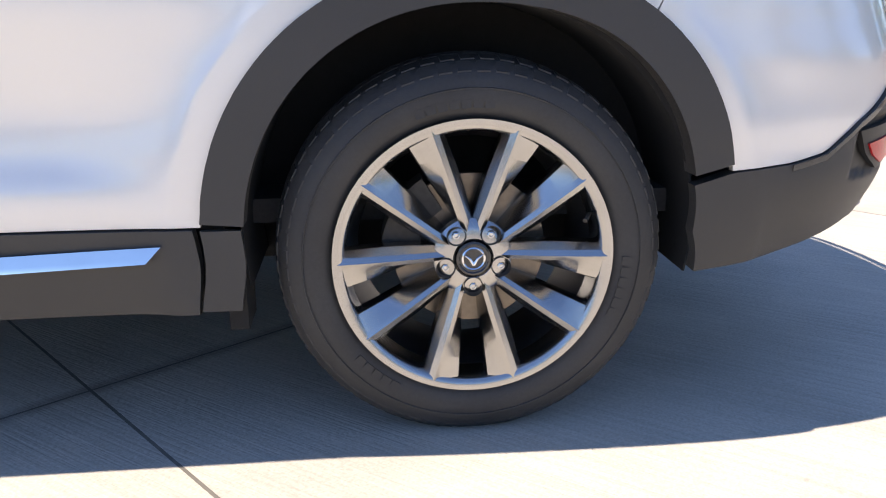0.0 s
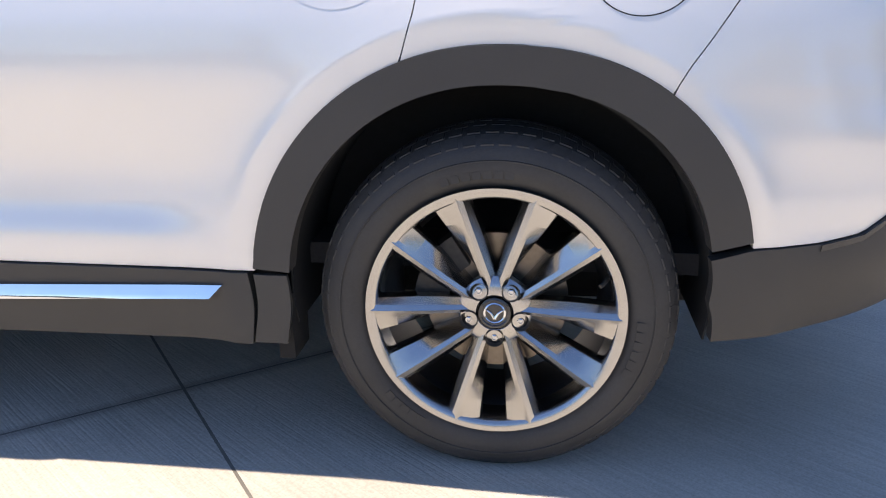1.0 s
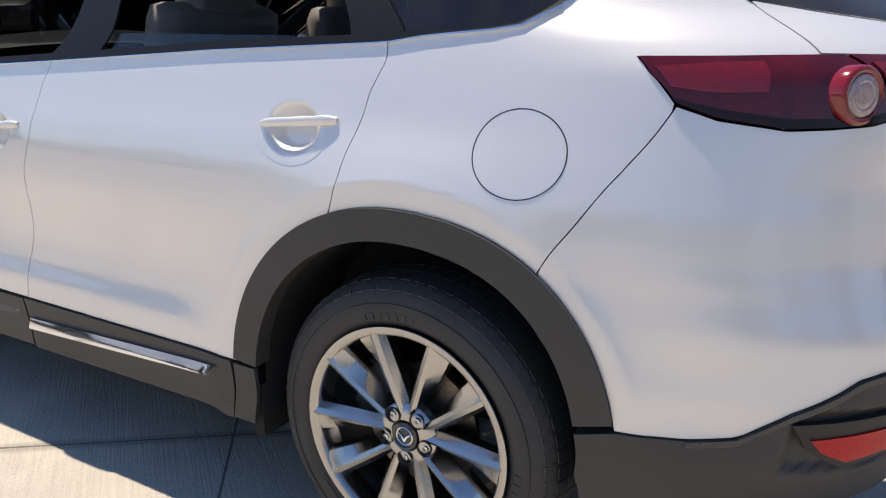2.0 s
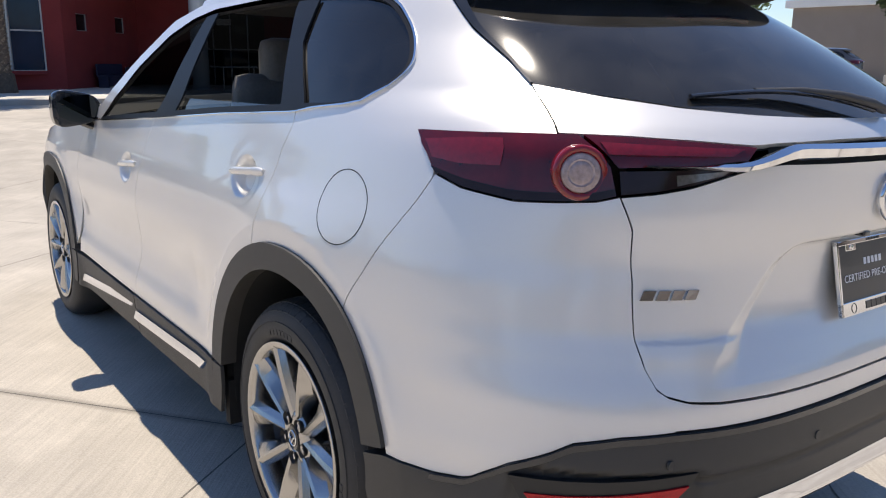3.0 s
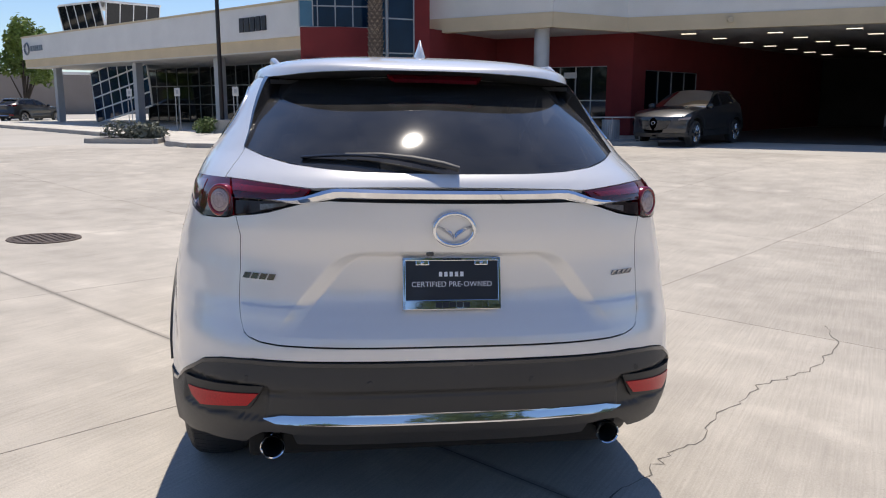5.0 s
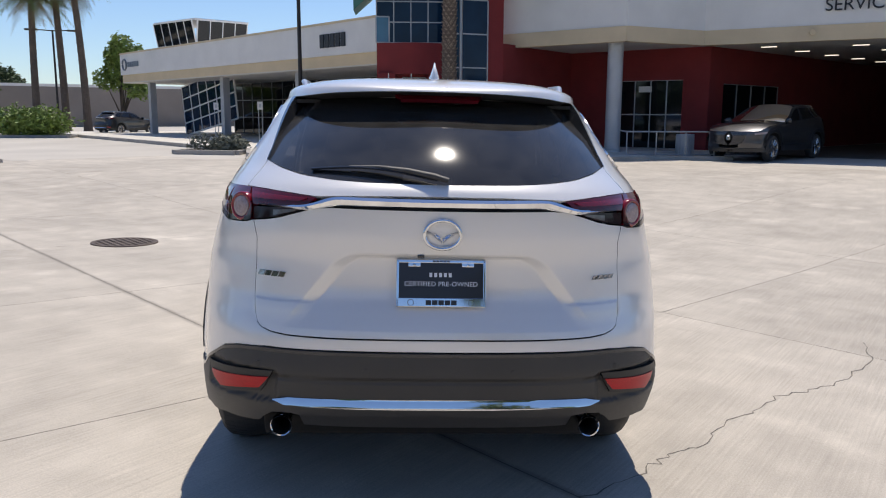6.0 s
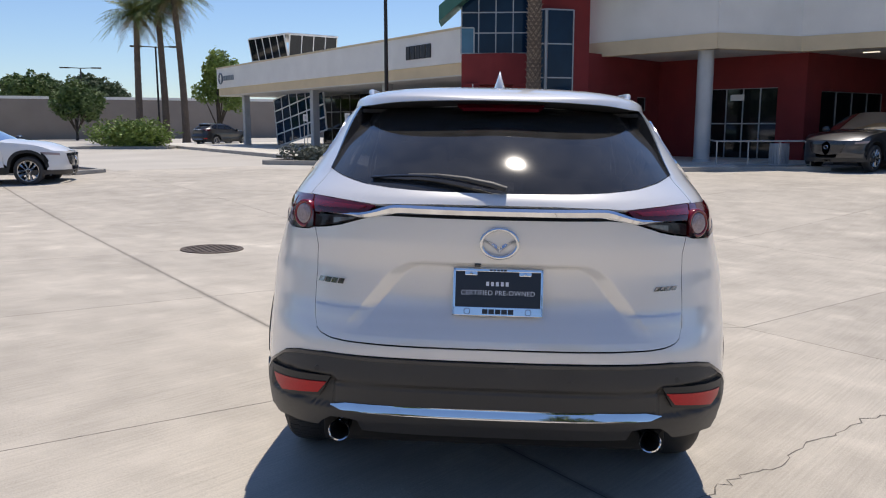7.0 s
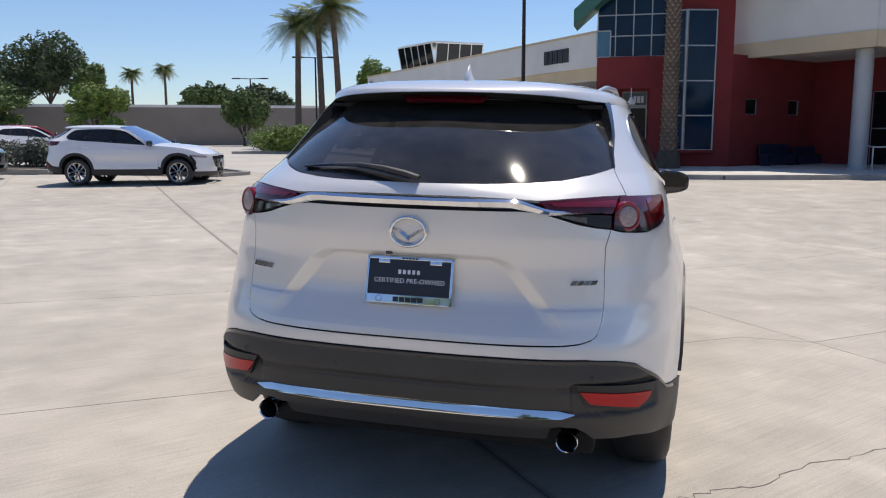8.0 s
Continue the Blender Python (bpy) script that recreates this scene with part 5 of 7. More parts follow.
def concrete(name, color, lines=True, vary=0.05):
    m = bpy.data.materials.new(name)
    m.use_nodes = True
    nd, lk = m.node_tree.nodes, m.node_tree.links
    b = nd["Principled BSDF"]
    b.inputs["Roughness"].default_value = .82
    b.inputs["Specular IOR Level"].default_value = .3
    tc = nd.new("ShaderNodeNewGeometry")
    mp = nd.new("ShaderNodeMapping")
    mp.inputs["Rotation"].default_value = (0, 0, radians(38))
    lk.new(tc.outputs["Position"], mp.inputs[0])

    def noise_of(scale, detail, vec=mp.outputs[0], stretch=None):
        if stretch:
            q = nd.new("ShaderNodeMapping")
            q.inputs["Scale"].default_value = stretch
            lk.new(vec, q.inputs[0])
            vec = q.outputs[0]
        n = nd.new("ShaderNodeTexNoise")
        n.inputs["Scale"].default_value, n.inputs["Detail"].default_value = scale, detail
        lk.new(vec, n.inputs["Vector"])
        return n.outputs[0]

    def ranged(v, a, b_, c, d):
        r = nd.new("ShaderNodeMapRange")
        for i, q in zip((1, 2, 3, 4), (a, b_, c, d)):
            r.inputs[i].default_value = q
        lk.new(v, r.inputs[0])
        return r.outputs[0]

    def times(a, b_):
        x = nd.new("ShaderNodeMath")
        x.operation = "MULTIPLY"
        lk.new(a, x.inputs[0])
        lk.new(b_, x.inputs[1])
        return x.outputs[0]

    v = times(ranged(noise_of(.45, 5), .3, .7, .85, 1.11), ranged(noise_of(2.6, 6), .3, .7, .88, 1.09))
    v = times(v, ranged(noise_of(1.3, 7), .60, .74, 1.0, 1.14))
    v = times(v, ranged(noise_of(150, 3), .25, .75, .86, 1.12))
    v = times(v, ranged(noise_of(.9, 4, stretch=(.5, 3, 1)), .64, .76, 1.0, .88))
    v = times(v, ranged(noise_of(16, 4), .70, .78, 1.0, .84))
    if lines:
        v = times(v, ranged(noise_of(1, 3, stretch=(75, 2.0, 1)), .3, .7, .91, 1.07))
        # an old damp stain that follows the joint beside the wheel
        sp = nd.new("ShaderNodeVectorMath")
        sp.operation = "DOT_PRODUCT"
        sp.inputs[1].default_value = (.7848, .6198, 0)
        lk.new(tc.outputs["Position"], sp.inputs[0])
        wob = nd.new("ShaderNodeMath")
        wob.operation = "MULTIPLY_ADD"
        wob.inputs[1].default_value, wob.inputs[2].default_value = .05, -.025
        lk.new(noise_of(5, 4), wob.inputs[0])
        off = nd.new("ShaderNodeMath")
        off.operation = "ADD"
        lk.new(sp.outputs["Value"], off.inputs[0])
        lk.new(wob.outputs[0], off.inputs[1])
        ab = nd.new("ShaderNodeMath")
        ab.operation = "ABSOLUTE"
        lk.new(off.outputs[0], ab.inputs[0])
        v = times(v, ranged(ab.outputs[0], .010, .040, .66, 1.0))
        v = times(v, ranged(noise_of(38, 3), .70, .80, 1.0, .80))
    oi = nd.new("ShaderNodeObjectInfo")
    v = times(v, ranged(oi.outputs["Random"], 0, 1, 1 - vary, 1 + vary))
    rgb = nd.new("ShaderNodeRGB")
    rgb.outputs[0].default_value = (*color, 1)
    x = nd.new("ShaderNodeVectorMath")
    x.operation = "SCALE"
    lk.new(rgb.outputs[0], x.inputs[0])
    lk.new(v, x.inputs["Scale"])
    lk.new(x.outputs[0], b.inputs["Base Color"])
    h = noise_of(90, 4)
    if lines:
        broom = noise_of(1, 2, stretch=(170, 3, 1))
        a = nd.new("ShaderNodeMath")
        a.operation = "ADD"
        lk.new(h, a.inputs[0])
        lk.new(broom, a.inputs[1])
        h = a.outputs[0]
    bp = nd.new("ShaderNodeBump")
    bp.inputs["Strength"].default_value, bp.inputs["Distance"].default_value = .55, .0035
    lk.new(h, bp.inputs["Height"])
    lk.new(bp.outputs[0], b.inputs["Normal"])
    return m


CONCRETE = concrete("broomed concrete", (.450, .410, .350))
PAVING = concrete("pavement concrete", (.56, .53, .47), False)
KERB = mat("kerb concrete", (.36, .34, .31), .85, grain=.12, grain_size=60, blotch=.15, blotch_size=1.5, bump=.4, bump_size=120)
JOINT = mat("joint filler", (.135, .122, .104), .9, grain=.2, grain_size=40, blotch=.2, blotch_size=3)
DARKLOT = mat("far lot concrete", (.44, .41, .36), .85, grain=.08, grain_size=30, blotch=.12, blotch_size=.3, bump=.2, bump_size=60)

bm = bmesh.new()
steps = [-420, -250, -140, -80, -50, -34] + [-24 + 3 * i for i in range(17)] + [28, 34, 50, 80, 140, 250, 420]
rows = [[Vector((x, y, ground_z(x, y) - .022 - .05 * smooth01((24 - math.hypot(x, y)) / 6))) for x in steps] for y in steps]
add_grid(bm, rows)
ground = tagged(part("ground", bm, DARKLOT, None, "", smooth=60), "pale concrete lot reaching the horizon", "ground", kind="structure")

A = Vector((-.62, .785)).normalized()
B = Vector((A.y, -A.x))
PA = [1.085 + 3.0 * k for k in range(-6, 12)]
PB = [-15.0, -11.25, -7.5, -3.75, 0.0, 3.27, 7.7, 11.4, 15.1, 18.8]
joint_half = .0042


def bay_edge(k, b):
    """Joint k across the bays; in one column of bays it starts further back and runs askew."""
    return PA[k] - (.32 * (7.7 - b) / 4.43 if 3.26 < b < 7.7 else 0)


for i in range(len(PA) - 1):
    for j in range(len(PB) - 1):
        rows, n_ = [], 8
        mid = A * ((PA[i] + PA[i + 1]) / 2) + B * ((PB[j] + PB[j + 1]) / 2)
        if not (-17 < mid.x < 20 and -13 < mid.y < 21.2):
            continue
        bm = bmesh.new()
        lo_b, hi_b = PB[j] + joint_half, PB[j + 1] - joint_half
        pts = []
        for q in range(n_ + 1):
            r = []
            for s in range(n_ + 1):
                pb = lo_b + (hi_b - lo_b) * s / n_
                lo_a, hi_a = bay_edge(i, pb) + joint_half, bay_edge(i + 1, pb) - joint_half
                p = A * (lo_a + (hi_a - lo_a) * q / n_) + B * pb
                r.append(Vector((p.x, p.y, ground_z(p.x, p.y))))
            pts.append(r)
        vs = add_grid(bm, pts)
        edge = [vs[0][s] for s in range(n_ + 1)] + [vs[q][n_] for q in range(1, n_ + 1)] + [vs[n_][s] for s in range(n_ - 1, -1, -1)] + [vs[q][0] for q in range(n_ - 1, 0, -1)]
        drop = [bm.verts.new(v.co - Vector((0, 0, .02))) for v in edge]
        for s in range(len(edge)):
            t = (s + 1) % len(edge)
            bm.faces.new((edge[s], drop[s], drop[t], edge[t]))
        bmesh.ops.recalc_face_normals(bm, faces=bm.faces)
        if bm.faces[0].normal.z < 0:
            bmesh.ops.reverse_faces(bm, faces=bm.faces)
        part("concrete_slab", bm, CONCRETE, ground)
# dark filler at the bottom of the joints
bm = bmesh.new()
for c, along in [(k, "B") for k in range(len(PA))] + [(pb, "A") for pb in PB]:
    lo, hi = (-15, 18.8) if along == "B" else (-17, 35)
    for k in range(64):
        q = []
        for t, w in ((k, -1), (k, 1), (k + 1, 1), (k + 1, -1)):
            e = lo + (hi - lo) * t / 64
            p = A * (bay_edge(c, e) + w * .006) + B * e if along == "B" else B * (c + w * .006) + A * e
            q.append(bm.verts.new((p.x, p.y, ground_z(p.x, p.y) - .0005)))
        bm.faces.new(q)
for f in [f for f in bm.faces if f.calc_center_median().y > 21.5 or abs(f.calc_center_median().x) > 19]:
    bm.faces.remove(f)
part("joint_filler", bm, JOINT, ground, "dark filler in the slab joints")


def crack(points, width, seed):
    """A wandering crack as a thin dark, uneven ribbon."""
    rnd = random.Random(seed)
    line = []
    for (x0, y0), (x1, y1) in zip(points[:-1], points[1:]):
        for k in range(6):
            f = k / 6
            line.append((x0 + (x1 - x0) * f + rnd.uniform(-.022, .022), y0 + (y1 - y0) * f + rnd.uniform(-.022, .022)))
    line.append(points[-1])
    bm = bmesh.new()
    rows = []
    for i, p in enumerate(line):
        a, b = line[max(i - 1, 0)], line[min(i + 1, len(line) - 1)]
        d = Vector((b[0] - a[0], b[1] - a[1]))
        d = d.normalized() if d.length > 0 else Vector((1, 0))
        w = width * rnd.uniform(.35, 1.2)
        rows.append([Vector((p[0] - d.y * s * w, p[1] + d.x * s * w, ground_z(*p) + .0012)) for s in (-1, 1)])
    add_grid(bm, rows)
    bmesh.ops.recalc_face_normals(bm, faces=bm.faces)
    part("crack", bm, JOINT, ground, "wandering crack in the concrete")


crack([(.62, -.78), (.95, -.52), (1.14, -.33), (1.34, -.22), (1.57, .08), (1.82, .25), (2.06, .49), (2.31, .60), (2.67, .83), (3.1, 1.25), (3.3, 1.7)], .0045, 1)

# drain cover
IRON_COVER = mat("rusty cast iron", (.10, .075, .06), .75, .3, grain=.25, grain_size=50, blotch=.3, blotch_size=6, bump=.4, bump_size=90)


def drain_cover(gx, gy):
    lean = Vector((ground_z(gx - .3, gy) - ground_z(gx + .3, gy), ground_z(gx, gy - .3) - ground_z(gx, gy + .3), .6)).to_track_quat("Z", "Y").to_matrix().to_4x4()
    drain = thing("drain_cover", Matrix.Translation((gx, gy, ground_z(gx, gy))) @ lean, "round rusty cast-iron drain grate set in concrete", "manhole cover", "drain covers")
    part("cover_ring", lathe([(-.01, .40), (.012, .39), (.012, .340), (.004, .335)], 48, axis="Z"), IRON_COVER, drain, smooth=30)
    # no shaft below: a flat black disc paints the shade between the bars
    part("cover_plate", lathe([(.005, .337), (.005, .001)], 40, axis="Z"), LINER, drain, "flat black disc as the shade under the grate")
    for k in range(9):
        y = -.30 + .075 * k
        w = math.sqrt(.345 ** 2 - y * y)
        part("grate_bar", box((-w, y - .020, -.002), (w, y + .020, .011), .002), IRON_COVER, drain)
        part("cross_bar", box((y - .010, -w, -.002), (y + .010, w, .0095), .002), IRON_COVER, drain)


drain_cover(-3.52, 6.14)
drain_cover(-1.25, 7.84)


# ---- the dealership behind the lot ----
RED = mat("red stucco", (.20, .022, .022), .85, grain=.1, grain_size=50, blotch=.12, blotch_size=1.2, bump=.5, bump_size=160)
WHITE_STUCCO = mat("white stucco", (.72, .70, .66), .85, grain=.05, grain_size=60, blotch=.06, blotch_size=.8, bump=.4, bump_size=150)
BEIGE = mat("beige stucco", (.62, .50, .33), .85, grain=.06, grain_size=60, blotch=.07, blotch_size=1, bump=.4, bump_size=150)
SOFFIT = mat("soffit panel", (.60, .57, .52), .8, grain=.05, grain_size=40, blotch=.06, blotch_size=.7)
GREEN_METAL = mat("green metal fascia", (.055, .17, .13), .5, .3, grain=.06, grain_size=30, blotch=.1, blotch_size=1)
TAUPE = mat("taupe block wall", (.27, .23, .20), .9, grain=.1, grain_size=30, blotch=.1, blotch_size=.5, bump=.4, bump_size=60)
PALE_ROOF = mat("pale roof", (.80, .78, .74), .8, grain=.05, grain_size=20, blotch=.08, blotch_size=.3)
STEEL_GREY = mat("grey painted steel", (.42, .43, .44), .45, .2, grain=.05, grain_size=60, blotch=.08, blotch_size=2)
ALU = mat("aluminium mullion", (.38, .39, .40), .45, .5, grain=.04, grain_size=60)
POLE_DARK = mat("dark bronze pole", (.035, .03, .028), .5, .4, grain=.1, grain_size=40)
BLUE_GLASS = mat("blue tinted glazing", (.005, .022, .052), .04, 0.0, coat=.0, blotch=.4, blotch_size=.7, spec=.22)
BLUE_PANEL = mat("blue glazed panel", (.03, .13, .22), .12, 0.0, coat=.5, blotch=.2, blotch_size=1)
DARK_GLASS = mat("dark glazing", (.007, .010, .011), .04, 0.0, coat=.0, blotch=.3, blotch_size=.7, spec=.4)
# garage walls and floor: the low albedo carries part of the indoor shade
GARAGE_SHADE = mat("garage wall with indoor shade in its colour", (.075, .068, .064), .85, grain=.1, grain_size=20, blotch=.2, blotch_size=.5)
LAMP_GLOW = glow("ceiling lamp", (1.0, .93, .82), 1.1)
SIGN_DARK = mat("dark sign letters", (.02, .02, .022), .5, grain=.05, grain_size=50)
SIGN_GREY = mat("grey sign letters", (.22, .24, .27), .4, .4, grain=.05, grain_size=50)
NAVY = mat("navy bench", (.015, .02, .05), .5, grain=.05, grain_size=50)


def wall_with_openings(name, a, b, z0, z1, thick, holes, material, parent, label=""):
    """A wall from a to b in plan with rectangular holes (x0, x1, z0, z1) along it; it thickens away from its front."""
    m, length = wall_frame(a, b)
    xs = sorted({0.0, length} | {h[0] for h in holes} | {h[1] for h in holes})
    bm = bmesh.new()
    for x0, x1 in zip(xs[:-1], xs[1:]):
        cut = sorted((h[2], h[3]) for h in holes if h[0] <= x0 + 1e-6 and h[1] >= x1 - 1e-6)
        lo = z0
        for c0, c1 in cut + [(z1, z1)]:
            if c0 > lo + 1e-6:
                add_box(bm, (x0, 0, lo), (x1, thick, c0))
            lo = max(lo, c1)
    bmesh.ops.remove_doubles(bm, verts=bm.verts, dist=1e-4)
    inner = [f for f in bm.faces if any(g is not f and (g.calc_center_median() - f.calc_center_median()).length < 1e-4 for e in f.edges for g in e.link_faces)]
    bmesh.ops.delete(bm, geom=list(set(inner)), context="FACES_ONLY")
    bmesh.ops.transform(bm, matrix=m, verts=bm.verts)
    return part(name, bm, material, parent, label), m


def glazing(name, m, x0, x1, z0, z1, cols, rows, parent, pane=DARK_GLASS, bar=.05, back=.12, label="", bars=ALU):
    """A framed window of separate panes; m is the wall's frame."""
    w = new(name)
    w.parent = parent
    w.matrix_basis = m
    if label:
        w["label"] = label
    dx, dz = (x1 - x0) / cols, (z1 - z0) / rows
    for i in range(cols + 1):
        part("mullion", box((x0 + i * dx - bar / 2, back - .04, z0), (x0 + i * dx + bar / 2, back + .04, z1)), bars, w)
    for j in range(rows + 1):
        part("transom", box((x0, back - .036, z0 + j * dz - bar / 2), (x1, back + .036, z0 + j * dz + bar / 2)), bars, w)
    for i in range(cols):
        for j in range(rows):
            p = part("pane", box((x0 + i * dx + bar / 2, back - .008, z0 + j * dz + bar / 2), (x0 + (i + 1) * dx - bar / 2, back + .008, z0 + (j + 1) * dz - bar / 2)), pane, w)
    return w


def bars_sign(name, m, width, height, count, material, parent):
    """Plain raised bars, one for each character of a name."""
    step = width / count
    for i in range(count):
        part(name, box((i * step, -.06, 0), (i * step + step * .78, 0, height), .01, m), material, parent)


showroom = thing("dealership_building", SITE, "red, white and beige stucco car dealership with canopies", "building")
# pavement round the building
pave_pts = [(8.6, 23.7), (3.4, 22.5), (-1.0, 22.9), (-4.6, 24.4), (-5.6, 26.2), (-6.2, 29.5), (-9.2, 33.5), (-13.4, 39.6), (-22.5, 52.4), (-27, 59), (-10, 66), (14, 40), (14, 29), (12.9, 28.3), (9.2, 27.2)]
pavement = tagged(part("pavement", slab_prism(pave_pts, -.2, .14), PAVING), "pale concrete pavement with a raised kerb", "pavement", kind="structure")
pavement.matrix_world = SITE
for (x0, y0), (x1, y1) in zip(pave_pts[:9], pave_pts[1:10]):
    m_, l_ = wall_frame((x0, y0), (x1, y1))
    cnt = max(1, int(l_ / 2.4))
    for k in range(cnt):
        b_ = box((l_ * k / cnt + .006, -.03, -.1), (l_ * (k + 1) / cnt - .006, .15, .150), .02, m_)
        part("kerb_stone", b_, KERB, pavement)

# red corner block with the blue glazing
P0, P1, P2 = (4.15, 29.0), (7.9, 33.4), (12.7, 28.9)
tower, m = wall_with_openings("red_wall", (-.95, 29.0), P0, .0, 4.38, .35, [(1.02, 1.98, .14, 3.05), (2.75, 4.50, .78, 4.38)], RED, showroom, "red stucco wall with a doorway")
wall_with_openings("red_wall", (3.52, 29.0), P0, 4.38, 7.2, .35, [], RED, showroom, "red stucco pier")
glazing("entrance_door", m, 1.02, 1.98, .14, 2.45, 1, 1, showroom, DARK_GLASS, .09, .2, "dark glass entrance door")
glazing("door_transom", m, 1.02, 1.98, 2.50, 3.05, 1, 1, showroom, DARK_GLASS, .06, .2)
bars_sign("number_bar", m @ Matrix.Translation((1.45, .12, 2.62)), .42, .26, 3, WHITE_STUCCO, showroom)
for p, q in (((2.75, -.05), (3.35, -.42)), ((3.35, -.42), (4.47, -.05))):
    mf, lf = wall_frame(p, q)
    glazing("corner_window", m @ mf, 0, lf, .78, 6.05, 1, 4, showroom, BLUE_GLASS, .05, .06, "tall dark blue glazed bay")
part("red_wall", box((2.75, 0, 6.05), (4.47, .3, 7.5), 0, m), RED, showroom, "red stucco over the glazed bay")
part("bay_sill", slab_prism([(-.95 + x, 29 + y) for x, y in ((2.7, 0), (2.7, -.08), (3.35, -.48), (4.5, -.08), (4.5, 0))], .66, .78), RED, showroom, "red sill under the glazed bay")
glazing("upper_window", m, 0.0, 2.75, 4.40, 7.6, 4, 4, showroom, BLUE_GLASS, .045, .12, "blue gridded clerestory window")
glazing("upper_window", m, -.02, .5, 4.40, 5.4, 1, 1, showroom, BLUE_PANEL, .05, .05)
# drum of red wall bowing out below the glazing
bm = bmesh.new()
rows = [[Vector((-.95 + 3.1 * t, 29.0 - .55 * math.sin(math.pi * t), z)) for t in [i / 16 for i in range(17)]] for z in (3.15, 4.36)]
rows += [[Vector((p.x, 29.02, 4.36)) for p in rows[0]]]
rows = [[Vector((p.x, 29.02, 3.15)) for p in rows[0]]] + rows
add_grid(bm, rows)
bmesh.ops.recalc_face_normals(bm, faces=bm.faces)
part("curved_band", bm, RED, showroom, "curved red stucco band over the door", smooth=30)
for x in (-.9, 1.10):
    part("door_pier", box((x, 28.62, 0), (x + .70, 29.0, 3.2), .02), RED, showroom, "red stucco pier beside the door")
# arched green eave
bm = bmesh.new()
rows = []
for y, dz in ((27.9, 0), (27.9, .6), (29.6, .6), (29.6, 0)):
    rows.append([Vector((-1.8 + 7.1 * t, y, 5.2 + 2.4 * math.sin(math.pi * (t * .82 + .04)) + .25 * t + dz)) for t in [i / 20 for i in range(21)]])
vs = add_grid(bm, rows + [rows[0]])
bmesh.ops.recalc_face_normals(bm, faces=bm.faces)
part("arched_eave", bm, GREEN_METAL, showroom, "arched green metal eave", smooth=30)
# recessed red walls under the canopy
wa, ma = wall_with_openings("red_wall", P0, P1, 0, 4.40, .3, [(.95, 1.75, 2.15, 2.75), (3.9, 4.7, 2.15, 2.75)], RED, showroom, "red stucco wall under the canopy")
for x in (.95, 3.9):
    glazing("small_window", ma, x, x + .8, 2.15, 2.75, 1, 1, showroom, DARK_GLASS, .05, .1)
wb, mb = wall_with_openings("red_wall", P1, P2, 0, 4.40, .3, [(2.5, 5.45, .14, 3.05)], RED, showroom, "red stucco wall with a glazed door")
glazing("shopfront", mb, 2.5, 5.45, .14, 3.05, 4, 2, showroom, DARK_GLASS, .05, .1, "dark glazed shopfront with a notice")
part("notice", box((3.45, -.01, 2.55), (4.05, .02, 2.80), 0, mb), WHITE_STUCCO, showroom, "white paper notice")
P3 = (P2[0] + .77 * 26, P2[1] + .64 * 26)
wc, mc = wall_with_openings("garage_wall", P2, P3, 0, 4.40, .3, [(1.2, 6.5, .9, 2.9)], RED, showroom, "red garage side wall")
glazing("garage_window", mc, 1.2, 6.5, .9, 2.9, 4, 1, showroom, DARK_GLASS, .06, .1)
# canopy: soffit, beige band and white upper wall over one folded line
line = [(4.2, 30.3), (8.45, 26.4), (12.0, 27.9), (22.6, 20.5)]
deep = [(22.6 + .77 * 30, 20.5 + .64 * 30), (30, 53), (4.2, 44)]
part("soffit", slab_prism(line + deep, 4.36, 4.50), SOFFIT, showroom, "pale canopy soffit")
for nm, z0, z1, out, ma_, lab in (("beige_band", 4.30, 4.86, .06, BEIGE, "beige stucco band"), ("upper_wall", 4.86, 9.6, 0, WHITE_STUCCO, "white stucco upper wall")):
    for p, q in zip(line[:-1], line[1:]):
        m_, l_ = wall_frame(p, q)
        part(nm, box((-.02, -out, z0), (l_ + .02, .35, z1), 0, m_), ma_, showroom, lab)
letters("SERVICE", .62, .03, wall_frame(line[2], line[3])[0] @ Matrix.Translation((5.4, -.05, 5.35)) @ pose(0, 0, 0, 90, 0, 0), SIGN_DARK, showroom, "service_lettering")
part("wall_speaker", lathe([(0, .09), (-.10, .12), (-.12, .1), (-.12, .001)], 16, axis="Y", at=(15.1, 25.55, 4.60)), BEIGE, showroom)
column = part("column", lathe([(.1, .30), (4.36, .30)], 28, axis="Z", at=(8.35, 27.45, 0)), STEEL_GREY, showroom, "round grey steel column", smooth=40)
part("column_base", lathe([(.1, .34), (.22, .34), (.24, .30)], 28, axis="Z", at=(8.35, 27.45, 0)), STEEL_GREY, showroom, smooth=40)
# garage: end wall, back wall, ceiling lamps
part("end_wall", box((0, 0, 0), (5.0, .5, 4.9), 0, wall_frame((22.4, 20.7), (27.2, 22.5))[0]), RED, showroom, "red stucco end wall")
part("garage_side", box((0, 0, 0), (27, .3, 4.4), 0, wall_frame((22.9, 21.3), (22.9 + .77 * 27, 21.3 + .64 * 27))[0]), GARAGE_SHADE, showroom, "garage wall with indoor shade in its colour")
part("garage_back", box((0, 0, 0), (16, .3, 4.48), 0, wall_frame((P3[0] - .5, P3[1]), (P3[0] + 10.5, P3[1] - 7.4))[0]), GARAGE_SHADE, showroom, "garage back wall with indoor shade in its colour")
part("garage_floor", slab_prism([(12.9, 28.9), (22.7, 21.2), (43.5, 38.5), (33, 45.4)], -.05, .006), GARAGE_SHADE, showroom, "garage floor with indoor shade in its colour")
